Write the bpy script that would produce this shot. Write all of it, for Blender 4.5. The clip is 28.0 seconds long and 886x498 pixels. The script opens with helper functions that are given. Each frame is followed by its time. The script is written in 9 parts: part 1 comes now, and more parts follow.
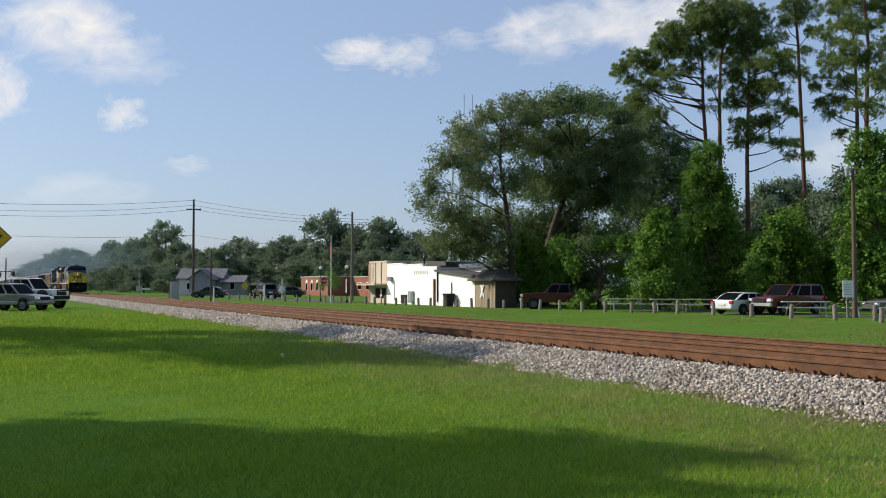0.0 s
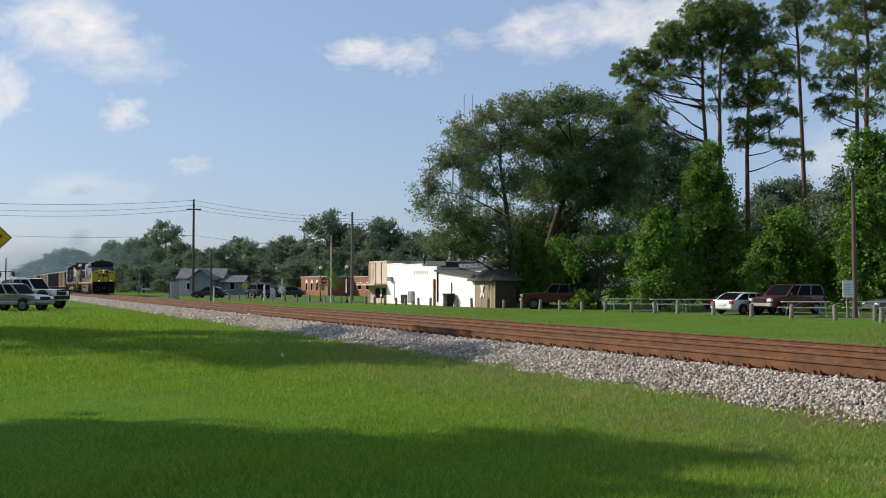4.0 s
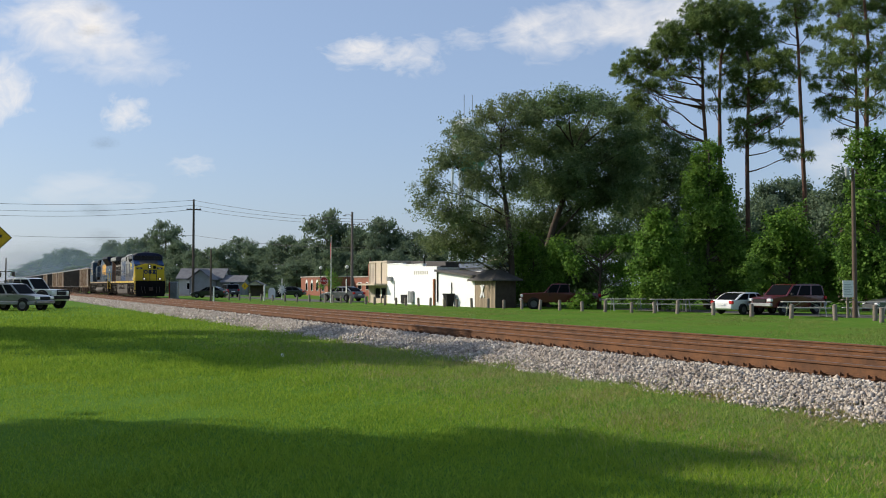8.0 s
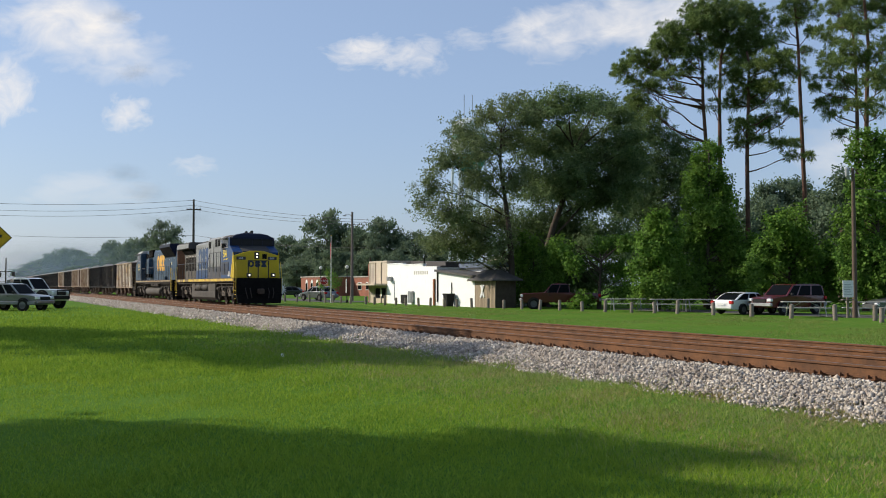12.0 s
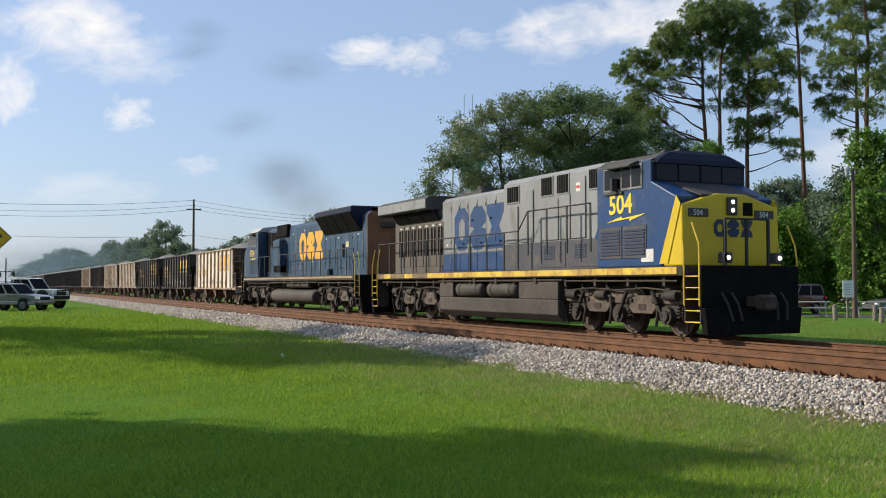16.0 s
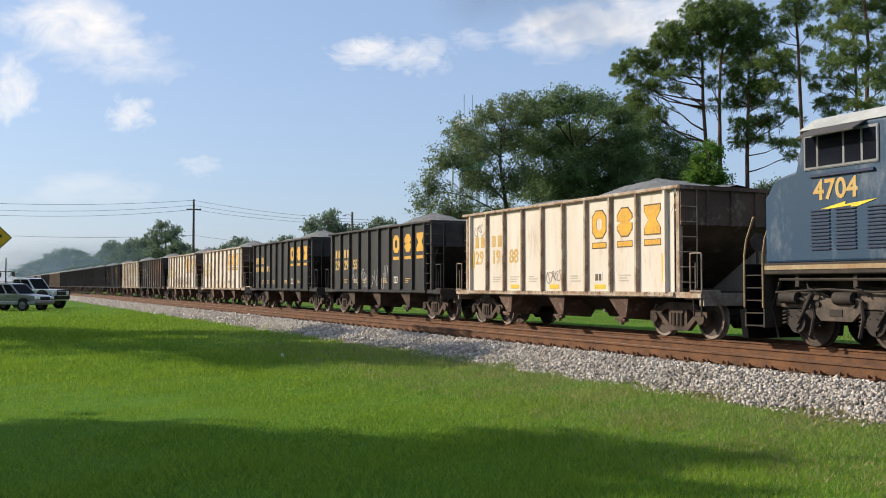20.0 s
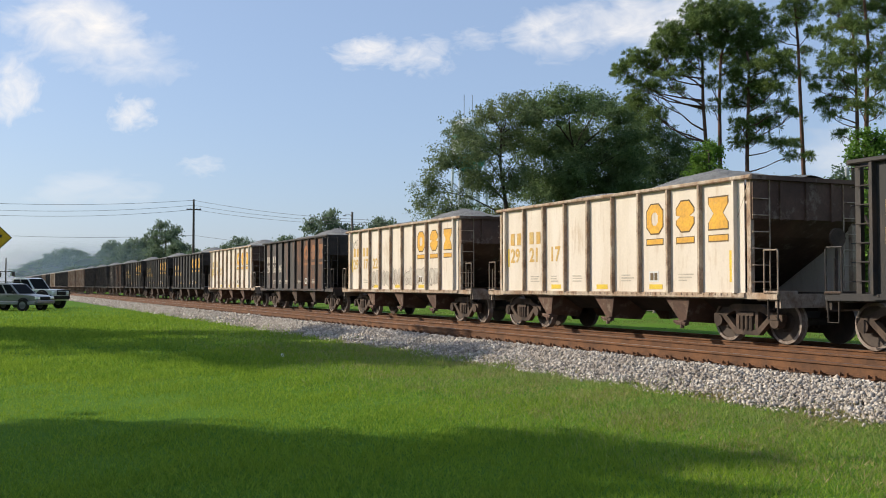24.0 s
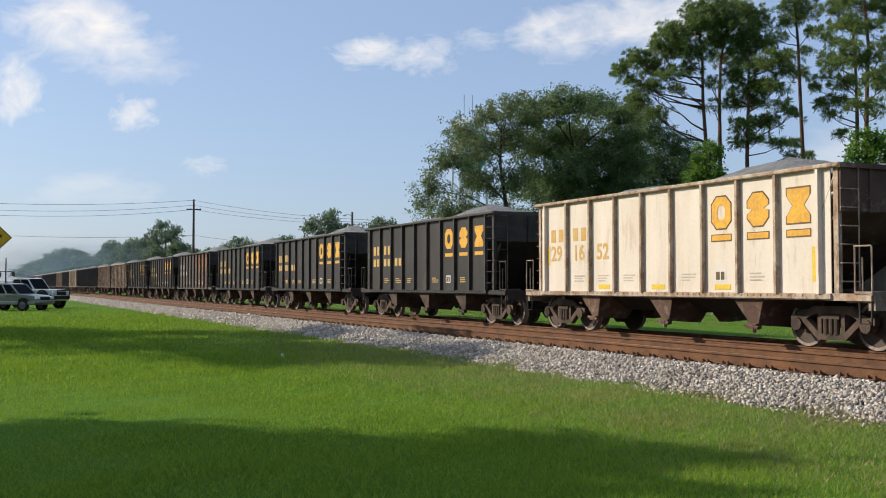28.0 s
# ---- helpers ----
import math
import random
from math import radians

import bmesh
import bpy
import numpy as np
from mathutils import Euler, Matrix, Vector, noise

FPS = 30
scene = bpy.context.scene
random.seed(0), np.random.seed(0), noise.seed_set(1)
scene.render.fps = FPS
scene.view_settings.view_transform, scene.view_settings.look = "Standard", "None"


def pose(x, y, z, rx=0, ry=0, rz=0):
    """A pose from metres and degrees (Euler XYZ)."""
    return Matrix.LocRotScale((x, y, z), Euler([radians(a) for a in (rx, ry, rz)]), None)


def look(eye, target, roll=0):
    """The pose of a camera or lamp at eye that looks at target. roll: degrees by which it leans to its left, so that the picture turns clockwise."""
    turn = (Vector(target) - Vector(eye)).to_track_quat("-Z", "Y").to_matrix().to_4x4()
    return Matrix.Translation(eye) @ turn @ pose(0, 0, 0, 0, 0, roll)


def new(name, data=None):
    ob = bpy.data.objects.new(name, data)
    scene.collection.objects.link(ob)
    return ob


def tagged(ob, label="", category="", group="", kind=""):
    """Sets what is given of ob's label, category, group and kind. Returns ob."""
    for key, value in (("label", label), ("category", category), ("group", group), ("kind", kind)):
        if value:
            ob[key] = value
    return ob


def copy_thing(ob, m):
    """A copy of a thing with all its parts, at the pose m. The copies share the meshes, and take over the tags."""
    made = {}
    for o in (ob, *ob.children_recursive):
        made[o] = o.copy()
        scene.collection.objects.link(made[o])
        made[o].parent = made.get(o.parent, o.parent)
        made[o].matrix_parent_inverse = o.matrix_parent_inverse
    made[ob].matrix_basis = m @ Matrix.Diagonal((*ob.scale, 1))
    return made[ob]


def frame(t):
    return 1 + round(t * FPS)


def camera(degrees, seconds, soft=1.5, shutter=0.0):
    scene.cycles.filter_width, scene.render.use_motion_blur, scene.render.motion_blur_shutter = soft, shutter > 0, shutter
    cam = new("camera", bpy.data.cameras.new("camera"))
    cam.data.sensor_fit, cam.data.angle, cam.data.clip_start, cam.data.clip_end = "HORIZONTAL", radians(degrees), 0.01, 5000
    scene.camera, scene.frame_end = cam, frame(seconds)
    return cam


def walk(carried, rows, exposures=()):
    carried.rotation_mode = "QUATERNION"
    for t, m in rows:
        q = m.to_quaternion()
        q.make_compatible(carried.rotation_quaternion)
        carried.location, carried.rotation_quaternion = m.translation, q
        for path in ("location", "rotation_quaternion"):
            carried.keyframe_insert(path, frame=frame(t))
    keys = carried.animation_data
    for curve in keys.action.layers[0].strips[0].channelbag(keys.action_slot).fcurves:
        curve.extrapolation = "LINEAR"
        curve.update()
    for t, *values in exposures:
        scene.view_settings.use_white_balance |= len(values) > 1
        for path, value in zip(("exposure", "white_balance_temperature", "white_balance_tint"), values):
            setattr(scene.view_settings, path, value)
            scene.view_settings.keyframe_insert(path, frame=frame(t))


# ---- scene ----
# ---- camera: stands still on the lawn ----
cam = camera(47.66, 28.0, soft=1.0)
EYE = (0.0, 0.0, 1.65)
AIM = (-90.42, 42.55, 1.65 + 3.603)
walk(cam, [(0.0, look(EYE, AIM)), (28.0, look(EYE, AIM))], exposures=[(0.0, 0.0), (12.0, 0.0), (15.0, 0.14), (21.0, 0.18), (24.0, 0.12), (28.0, 0.09)])

# ---- daylight ----
SUN_AZ, SUN_EL = radians(218.0), radians(30.0)
sun_way = Vector((math.sin(SUN_AZ) * math.cos(SUN_EL), math.cos(SUN_AZ) * math.cos(SUN_EL), math.sin(SUN_EL)))
world = bpy.data.worlds.new("sky")
scene.world = world
world.use_nodes = True
sky = world.node_tree.nodes.new("ShaderNodeTexSky")
sky.sky_type, sky.sun_disc = "NISHITA", False
sky.sun_elevation, sky.sun_rotation = SUN_EL, SUN_AZ
sky.air_density, sky.dust_density, sky.ozone_density = 1.0, 1.3, 3.0
haze = world.node_tree.nodes.new("ShaderNodeMix")
haze.data_type = "RGBA"
haze.inputs[0].default_value, haze.inputs[7].default_value = 0.45, (3.45, 4.45, 6.55, 1)  # humid summer haze over the clear sky
world.node_tree.links.new(sky.outputs[0], haze.inputs[6])
world.node_tree.links.new(haze.outputs[2], world.node_tree.nodes["Background"].inputs[0])
world.node_tree.nodes["Background"].inputs[1].default_value = 0.126
sun = new("sun", bpy.data.lights.new("sun", "SUN"))
sun.data.energy, sun.data.angle, sun.data.color = 4.9, radians(0.6), (1.0, 0.915, 0.77)
sun.matrix_world = look(sun_way * 100, (0, 0, 0))



# ---- mesh helpers ----
class Solid:
    """Vertices and faces of one mesh in the making."""

    def __init__(self):
        self.v, self.f = [], []

    def add(self, vs, fs):
        n = len(self.v)
        self.v += [tuple(p) for p in vs]
        self.f += [tuple(n + i for i in f) for f in fs]
        return self

    def box(self, x0, x1, y0, y1, z0, z1):
        vs = [(x, y, z) for x in (x0, x1) for y in (y0, y1) for z in (z0, z1)]
        return self.add(vs, [(0, 1, 3, 2), (4, 6, 7, 5), (0, 4, 5, 1), (2, 3, 7, 6), (0, 2, 6, 4), (1, 5, 7, 3)])

    def cbox(self, x0, x1, y0, y1, z0, z1, c=0.03):
        """A box with chamfered edges all round in plan and elevation."""
        pts = [(x0 + c, z0), (x1 - c, z0), (x1, z0 + c), (x1, z1 - c), (x1 - c, z1), (x0 + c, z1), (x0, z1 - c), (x0, z0 + c)]
        rings = []
        for y, k in ((y0, c), (y0 + c, 0), (y1 - c, 0), (y1, c)):
            mx, mz = (x0 + x1) / 2, (z0 + z1) / 2
            sx, sz = 1 - 2 * k / (x1 - x0), 1 - 2 * k / (z1 - z0)
            rings.append([(mx + (a - mx) * sx, y, mz + (b - mz) * sz) for a, b in pts])
        return self.loft(rings)

    def loft(self, rings, close=True, caps=True):
        n = len(rings[0])
        vs = [p for r in rings for p in r]
        fs = []
        for i in range(len(rings) - 1):
            for j in range(n if close else n - 1):
                k = (j + 1) % n
                fs.append((i * n + j, i * n + k, (i + 1) * n + k, (i + 1) * n + j))
        if caps and close:
            fs += [tuple(range(n - 1, -1, -1)), tuple(range((len(rings) - 1) * n, len(rings) * n))]
        return self.add(vs, fs)

    def prism(self, pts, axis, c0, c1):
        """A polygon pushed from c0 to c1 along an axis: y: points (x, z); x: points (y, z); z: points (x, y)."""
        put = {"y": lambda a, b, c: (a, c, b), "x": lambda a, b, c: (c, a, b), "z": lambda a, b, c: (a, b, c)}[axis]
        return self.loft([[put(a, b, c) for a, b in pts] for c in (c0, c1)])

    def cyl(self, p0, p1, r, n=10, r1=None):
        p0, p1 = Vector(p0), Vector(p1)
        w = (p1 - p0).normalized()
        s = w.orthogonal().normalized()
        t = w.cross(s)
        ring = lambda p, q: [p + q * (math.cos(2 * math.pi * i / n) * s + math.sin(2 * math.pi * i / n) * t) for i in range(n)]
        return self.loft([ring(p0, r), ring(p1, r if r1 is None else r1)])

    def tube(self, path, radii, n=8):
        path = [Vector(p) for p in path]
        if not isinstance(radii, (list, tuple)):
            radii = [radii] * len(path)
        rings = []
        for i, p in enumerate(path):
            w = (path[min(i + 1, len(path) - 1)] - path[max(i - 1, 0)]).normalized()
            s = w.cross(Vector((0.31, 0.95, 0.05)) if abs(w.z) > 0.5 else Vector((0, 0, 1))).normalized()
            t = w.cross(s)
            rings.append([p + radii[i] * (math.cos(2 * math.pi * k / n) * s + math.sin(2 * math.pi * k / n) * t) for k in range(n)])
        return self.loft(rings)

    def lathe(self, prof, centre, axis, n=20, caps=True):
        """prof: (along the axis, radius); with no caps the profile closes on itself as a ring."""
        prof = list(prof) if caps else list(prof) + [prof[0]]
        rings = []
        for a, r in prof:
            ring = []
            for k in range(n):
                c, s = r * math.cos(2 * math.pi * k / n), r * math.sin(2 * math.pi * k / n)
                q = {"y": (c, a, s), "x": (a, c, s), "z": (c, s, a)}[axis]
                ring.append(tuple(q[i] + centre[i] for i in range(3)))
            rings.append(ring)
        return self.loft(rings, caps=caps)


def mesh_of(solid, name, smooth=False):
    me = bpy.data.meshes.new(name)
    me.from_pydata(solid.v, [], solid.f)
    bm = bmesh.new()
    bm.from_mesh(me)
    bmesh.ops.recalc_face_normals(bm, faces=bm.faces)
    if smooth:
        for e in bm.edges:
            e.smooth = len(e.link_faces) == 2 and e.calc_face_angle(0) < 0.7
        for f in bm.faces:
            f.smooth = True
    bm.to_mesh(me)
    bm.free()
    return me


def part(name, solid, material, parent=None, label="", smooth=False, bevel=0.0, at=None):
    """Links a solid as ONE mesh object under a thing or a part."""
    me = solid if isinstance(solid, bpy.types.Mesh) else mesh_of(solid, name, smooth)
    if material and not me.materials:
        me.materials.append(material)
    ob = new(name, me)
    if parent:
        ob.parent = parent
    if at is not None:
        ob.matrix_basis = at
    if bevel:
        m = ob.modifiers.new("bevel", "BEVEL")
        m.width, m.segments, m.limit_method, m.angle_limit = bevel, 2, "ANGLE", 0.6
    if label:
        tagged(ob, label)
    return ob


def thing(name, at, label, category, group="", kind=""):
    ob = new(name)
    ob.empty_display_size = 0.3
    ob.matrix_basis = at
    return tagged(ob, label, category, group, kind)


def quads(name, corners, material, smooth=False):
    """One mesh of many separate faces: corners is an array (faces, corners, 3)."""
    n, k = corners.shape[:2]
    me = bpy.data.meshes.new(name)
    me.vertices.add(n * k)
    me.vertices.foreach_set("co", corners.reshape(-1).astype(np.float32))
    me.loops.add(n * k)
    me.loops.foreach_set("vertex_index", np.arange(n * k, dtype=np.int32))
    me.polygons.add(n)
    me.polygons.foreach_set("loop_start", np.arange(0, n * k, k, dtype=np.int32))
    me.polygons.foreach_set("loop_total", np.full(n, k, dtype=np.int32))
    me.update(calc_edges=True)
    me.materials.append(material)
    return me


def indexed(name, verts, faces, material):
    """One mesh from arrays: verts (n, 3), faces (m, k)."""
    m, k = faces.shape
    me = bpy.data.meshes.new(name)
    me.vertices.add(len(verts))
    me.vertices.foreach_set("co", verts.reshape(-1).astype(np.float32))
    me.loops.add(m * k)
    me.loops.foreach_set("vertex_index", faces.reshape(-1).astype(np.int32))
    me.polygons.add(m)
    me.polygons.foreach_set("loop_start", np.arange(0, m * k, k, dtype=np.int32))
    me.polygons.foreach_set("loop_total", np.full(m, k, dtype=np.int32))
    me.update(calc_edges=True)
    me.materials.append(material)
    return me


# ---- materials ----
def nodes_of(name):
    m = bpy.data.materials.new(name)
    m.use_nodes = True
    return m, m.node_tree, m.node_tree.nodes["Principled BSDF"]


def mixed(tree, fac, a, b):
    """A colour mix; a and b are colours or sockets."""
    n = tree.nodes.new("ShaderNodeMix")
    n.data_type = "RGBA"
    for key, val in ((0, fac), (6, a), (7, b)):
        if isinstance(val, bpy.types.NodeSocket):
            tree.links.new(val, n.inputs[key])
        else:
            n.inputs[key].default_value = val if key == 0 else (*val[:3], 1)
    return n.outputs[2]


def noise_of(tree, scale, detail=4.0, rough=0.6, stretch=None, coords="Object"):
    n = tree.nodes.new("ShaderNodeTexNoise")
    n.inputs["Scale"].default_value, n.inputs["Detail"].default_value, n.inputs["Roughness"].default_value = scale, detail, rough
    c = tree.nodes.new("ShaderNodeTexCoord")
    if stretch:
        mp = tree.nodes.new("ShaderNodeMapping")
        mp.inputs["Scale"].default_value = stretch
        tree.links.new(c.outputs[coords], mp.inputs[0])
        tree.links.new(mp.outputs[0], n.inputs["Vector"])
    else:
        tree.links.new(c.outputs[coords], n.inputs["Vector"])
    return n.outputs["Fac"]


def ramp_of(tree, fac, lo, hi):
    r = tree.nodes.new("ShaderNodeMapRange")
    r.inputs[1].default_value, r.inputs[2].default_value = lo, hi
    tree.links.new(fac, r.inputs[0])
    return r.outputs[0]


def times_of(tree, a, b):
    n = tree.nodes.new("ShaderNodeMath")
    n.operation = "MULTIPLY"
    for i, val in enumerate((a, b)):
        if isinstance(val, bpy.types.NodeSocket):
            tree.links.new(val, n.inputs[i])
        else:
            n.inputs[i].default_value = val
    return n.outputs[0]


def mat(name, col, col2=None, rough=0.6, metal=0.0, scale=1.5, fine=25.0, bump=0.15, dirt=None, dirt_amount=0.5, stretch=None, vary=0.0, spec=0.3, thick=0.01, grain=0.35):
    """Two colours mixed by broad and fine noise, a third for dirt, and a fine relief."""
    m, t, p = nodes_of(name)
    col2 = col2 or tuple(c * 0.75 for c in col)
    broad = ramp_of(t, noise_of(t, scale, stretch=stretch), 0.35, 0.65)
    small = noise_of(t, fine)
    out = mixed(t, broad, col, col2)
    out = mixed(t, ramp_of(t, small, 0.3, 0.8), out, mixed(t, grain, out, (0.02, 0.018, 0.015)))
    if dirt:
        spots = ramp_of(t, noise_of(t, scale * 2.3, 8.0, 0.7, stretch), 0.62 - 0.25 * dirt_amount, 0.80 - 0.2 * dirt_amount)
        out = mixed(t, spots, out, dirt)
    if vary:
        info = t.nodes.new("ShaderNodeObjectInfo")
        geo = t.nodes.new("ShaderNodeNewGeometry")
        add = t.nodes.new("ShaderNodeMath")
        add.operation = "ADD"
        t.links.new(info.outputs["Random"], add.inputs[0])
        t.links.new(geo.outputs["Random Per Island"], add.inputs[1])
        fr = t.nodes.new("ShaderNodeMath")
        fr.operation = "FRACT"
        t.links.new(add.outputs[0], fr.inputs[0])
        out = mixed(t, times_of(t, fr.outputs[0], vary), out, tuple(c * 0.3 for c in col2))
    t.links.new(out, p.inputs["Base Color"])
    p.inputs["Roughness"].default_value, p.inputs["Metallic"].default_value = rough, metal
    p.inputs["Specular IOR Level"].default_value = spec
    if bump:
        b = t.nodes.new("ShaderNodeBump")
        b.inputs["Strength"].default_value, b.inputs["Distance"].default_value = bump, thick
        t.links.new(small, b.inputs["Height"])
        t.links.new(b.outputs[0], p.inputs["Normal"])
    return m


def leaf_mat(name, dark, light, through_light=0.35, rough=0.55):
    m, t, p = nodes_of(name)
    geo = t.nodes.new("ShaderNodeNewGeometry")
    broad = ramp_of(t, noise_of(t, 0.35, 3.0), 0.35, 0.65)
    out = mixed(t, geo.outputs["Random Per Island"], dark, light)
    out = mixed(t, times_of(t, broad, 0.5), out, tuple(0.5 * (a + b) * k for a, b, k in zip(dark, light, (1.25, 1.1, 0.8))))
    t.links.new(out, p.inputs["Base Color"])
    p.inputs["Roughness"].default_value = rough
    p.inputs["Specular IOR Level"].default_value = 0.12
    tr = t.nodes.new("ShaderNodeBsdfTranslucent")
    t.links.new(out, tr.inputs[0])
    mx = t.nodes.new("ShaderNodeMixShader")
    mx.inputs[0].default_value = through_light
    t.links.new(p.outputs[0], mx.inputs[1])
    t.links.new(tr.outputs[0], mx.inputs[2])
    t.links.new(mx.outputs[0], t.nodes["Material Output"].inputs[0])
    return m


def glass_mat(name, tint, rough=0.05, spec=0.9):
    m, t, p = nodes_of(name)
    p.inputs["Base Color"].default_value = (*tint, 1)
    p.inputs["Roughness"].default_value = rough
    p.inputs["Specular IOR Level"].default_value = spec
    return m


def glow_mat(name, col, strength):
    m, t, p = nodes_of(name)
    p.inputs["Base Color"].default_value = (*col, 1)
    p.inputs["Emission Color"].default_value = (*col, 1)
    p.inputs["Emission Strength"].default_value = strength
    return m


M_BALLAST = mat("ballast_stone", (0.78, 0.70, 0.60), (0.54, 0.46, 0.38), rough=0.9, scale=2.0, fine=60, vary=0.85, spec=0.1)
M_BED = mat("ballast_bed", (0.11, 0.098, 0.085), (0.07, 0.062, 0.054), rough=0.95, scale=6.0, fine=30, bump=0.9, thick=0.05)
M_RUSTBED = mat("rust_stained_ballast", (0.158, 0.078, 0.037), (0.082, 0.043, 0.023), rough=0.9, scale=2.0, fine=28, bump=0.9, thick=0.04, vary=0.5)
M_RAIL = mat("rail_rust", (0.185, 0.080, 0.032), (0.100, 0.046, 0.022), rough=0.8, scale=3, fine=30, bump=0.2)
M_RAILHEAD = mat("rail_worn_steel", (0.42, 0.38, 0.36), (0.30, 0.24, 0.21), rough=0.35, metal=0.85, scale=2, fine=20, bump=0.03)
M_TIE = mat("tie_wood", (0.12, 0.085, 0.06), (0.07, 0.05, 0.04), rough=0.9, scale=3, fine=18, bump=0.5, stretch=(1, 8, 1), vary=0.5)
M_GRASSBED = mat("lawn_soil", (0.076, 0.168, 0.017), (0.100, 0.188, 0.021), rough=0.95, scale=0.25, fine=9, bump=0.5, thick=0.05, dirt=(0.135, 0.175, 0.036), dirt_amount=0.25, spec=0.05, grain=0.15)
M_BLADE = leaf_mat("grass_blade", (0.096, 0.212, 0.022), (0.305, 0.405, 0.054), 0.42, 0.7)
M_BLADE.node_tree.nodes["Principled BSDF"].inputs["Specular IOR Level"].default_value = 0.02
M_EDGEBLADE = leaf_mat("edge_grass_blade", (0.150, 0.205, 0.058), (0.330, 0.385, 0.130), 0.44, 0.7)
M_DULLBLADE = leaf_mat("dull_grass_blade", (0.140, 0.195, 0.048), (0.240, 0.300, 0.090), 0.40, 0.6)
M_BARK = mat("bark", (0.16, 0.115, 0.085), (0.09, 0.065, 0.05), rough=0.95, scale=2, fine=14, bump=0.9, thick=0.05, stretch=(3, 3, 0.6))
M_DARKBARK = mat("dark_oak_bark", (0.095, 0.072, 0.055), (0.05, 0.038, 0.03), rough=0.95, scale=2, fine=14, bump=0.9, thick=0.05, stretch=(3, 3, 0.6))
M_PINEBARK = mat("pine_bark", (0.17, 0.088, 0.062), (0.085, 0.048, 0.036), rough=0.95, scale=2, fine=10, bump=0.9, thick=0.05, stretch=(3, 3, 0.8))
M_OAK = leaf_mat("oak_leaf", (0.066, 0.118, 0.054), (0.192, 0.268, 0.124), 0.48)
M_PINE = leaf_mat("pine_needle", (0.080, 0.135, 0.045), (0.200, 0.265, 0.095), 0.48)
M_VINE = leaf_mat("vine_leaf", (0.050, 0.115, 0.022), (0.195, 0.345, 0.062), 0.48)
M_AIRYOAK = leaf_mat("airy_oak_leaf", (0.080, 0.122, 0.058), (0.215, 0.265, 0.130), 0.45)
# distant leaves: aerial haze is mixed into the colour, paler and bluer
M_FAR = leaf_mat("haze_tinted_leaf", (0.096, 0.148, 0.096), (0.165, 0.222, 0.145), 0.47)
# ---- ground, ballast and the two tracks ----
LEFT, RIGHT = -420.0, 26.0
NEAR_Y, NEAR_Z = 12.72, 0.47
FAR_Y, FAR_Z = 16.72, 0.37
GAUGE = 0.7535


def build_ground():
    xs = np.unique(np.concatenate([-np.geomspace(60, 4000, 26), np.linspace(-60, 30, 61), np.geomspace(32, 4000, 20)]))
    ys = np.unique(np.concatenate([-np.geomspace(20, 4000, 18), np.linspace(-20, 60, 61), np.geomspace(64, 4000, 24)]))
    gx, gy = np.meshgrid(xs, ys, indexing="ij")
    gz = 0.02 * np.sin(0.31 * gx + 0.2 * gy) * np.sin(0.17 * gy - 0.13 * gx) * (np.abs(gx) < 300) * (np.abs(gy) < 300)
    v = np.stack([gx, gy, gz], -1).reshape(-1, 3)
    i, j = np.meshgrid(np.arange(len(xs) - 1), np.arange(len(ys) - 1), indexing="ij")
    a = (i * len(ys) + j).ravel()
    ob = new("ground", indexed("ground", v, np.stack([a, a + len(ys), a + len(ys) + 1, a + 1], -1), M_GRASSBED))
    tagged(ob, "mown green lawn on flat ground", "lawn", kind="structure")


def build_ballast():
    xs = np.unique(np.concatenate([-np.geomspace(40, 900, 20), np.linspace(-40, 40, 161), np.geomspace(44, 300, 8)]))
    prof = [(9.70, -0.03), (10.1, 0.05), (10.75, 0.17), (11.15, 0.235), (11.6, 0.262), (13.8, 0.262), (14.5, 0.19), (15.9, 0.13), (17.6, 0.13), (18.4, 0.10), (19.3, -0.03)]
    rings = []
    for x in xs:
        w = 0.18 * noise.noise((x * 0.4, 0, 0)) + 0.1 * noise.noise((x * 1.3, 5, 0))
        rings.append([(x, y + (w if k < 3 else -w if k > 9 else 0), z) for k, (y, z) in enumerate(prof)])
    s = Solid().loft(rings, close=False, caps=False)
    ob = part("ballast_bed", s, M_BED)
    ob.data.materials.append(M_RUSTBED)
    for f in ob.data.polygons:
        if f.center.y > 11.3:
            f.material_index = 1
    tagged(ob, "ballast bed of crushed grey stone, rust-stained between the rails", "ballast", kind="structure")


def rail_profile(y, z):
    """Head, web and foot of a rail whose top lies at z."""
    return [(y - 0.076, z - 0.185), (y + 0.076, z - 0.185), (y + 0.076, z - 0.17), (y + 0.012, z - 0.15), (y + 0.012, z - 0.045), (y + 0.036, z - 0.035),
            (y + 0.036, z - 0.008), (y + 0.026, z), (y - 0.026, z), (y - 0.036, z - 0.008), (y - 0.036, z - 0.035), (y - 0.012, z - 0.045), (y - 0.012, z - 0.15), (y - 0.076, z - 0.17)]


def build_track(cy, cz, label):
    track = thing("railway_track", pose(0, cy, cz), label, "railway track", kind="structure")
    for side in (-GAUGE, GAUGE):
        rail = part("rail", Solid().prism(rail_profile(side, 0), "x", -900, 200), M_RAIL, track)
        rail.data.materials.append(M_RAILHEAD)
        for f in rail.data.polygons:
            if f.normal.z > 0.9 and f.center.z > -0.02:
                f.material_index = 1
    return track


build_ground()
build_ballast()
NEAR_TRACK = build_track(NEAR_Y, NEAR_Z, "rusty railway track on ballast beside the lawn")
FAR_TRACK = build_track(FAR_Y, FAR_Z, "railway track that carries the freight train")
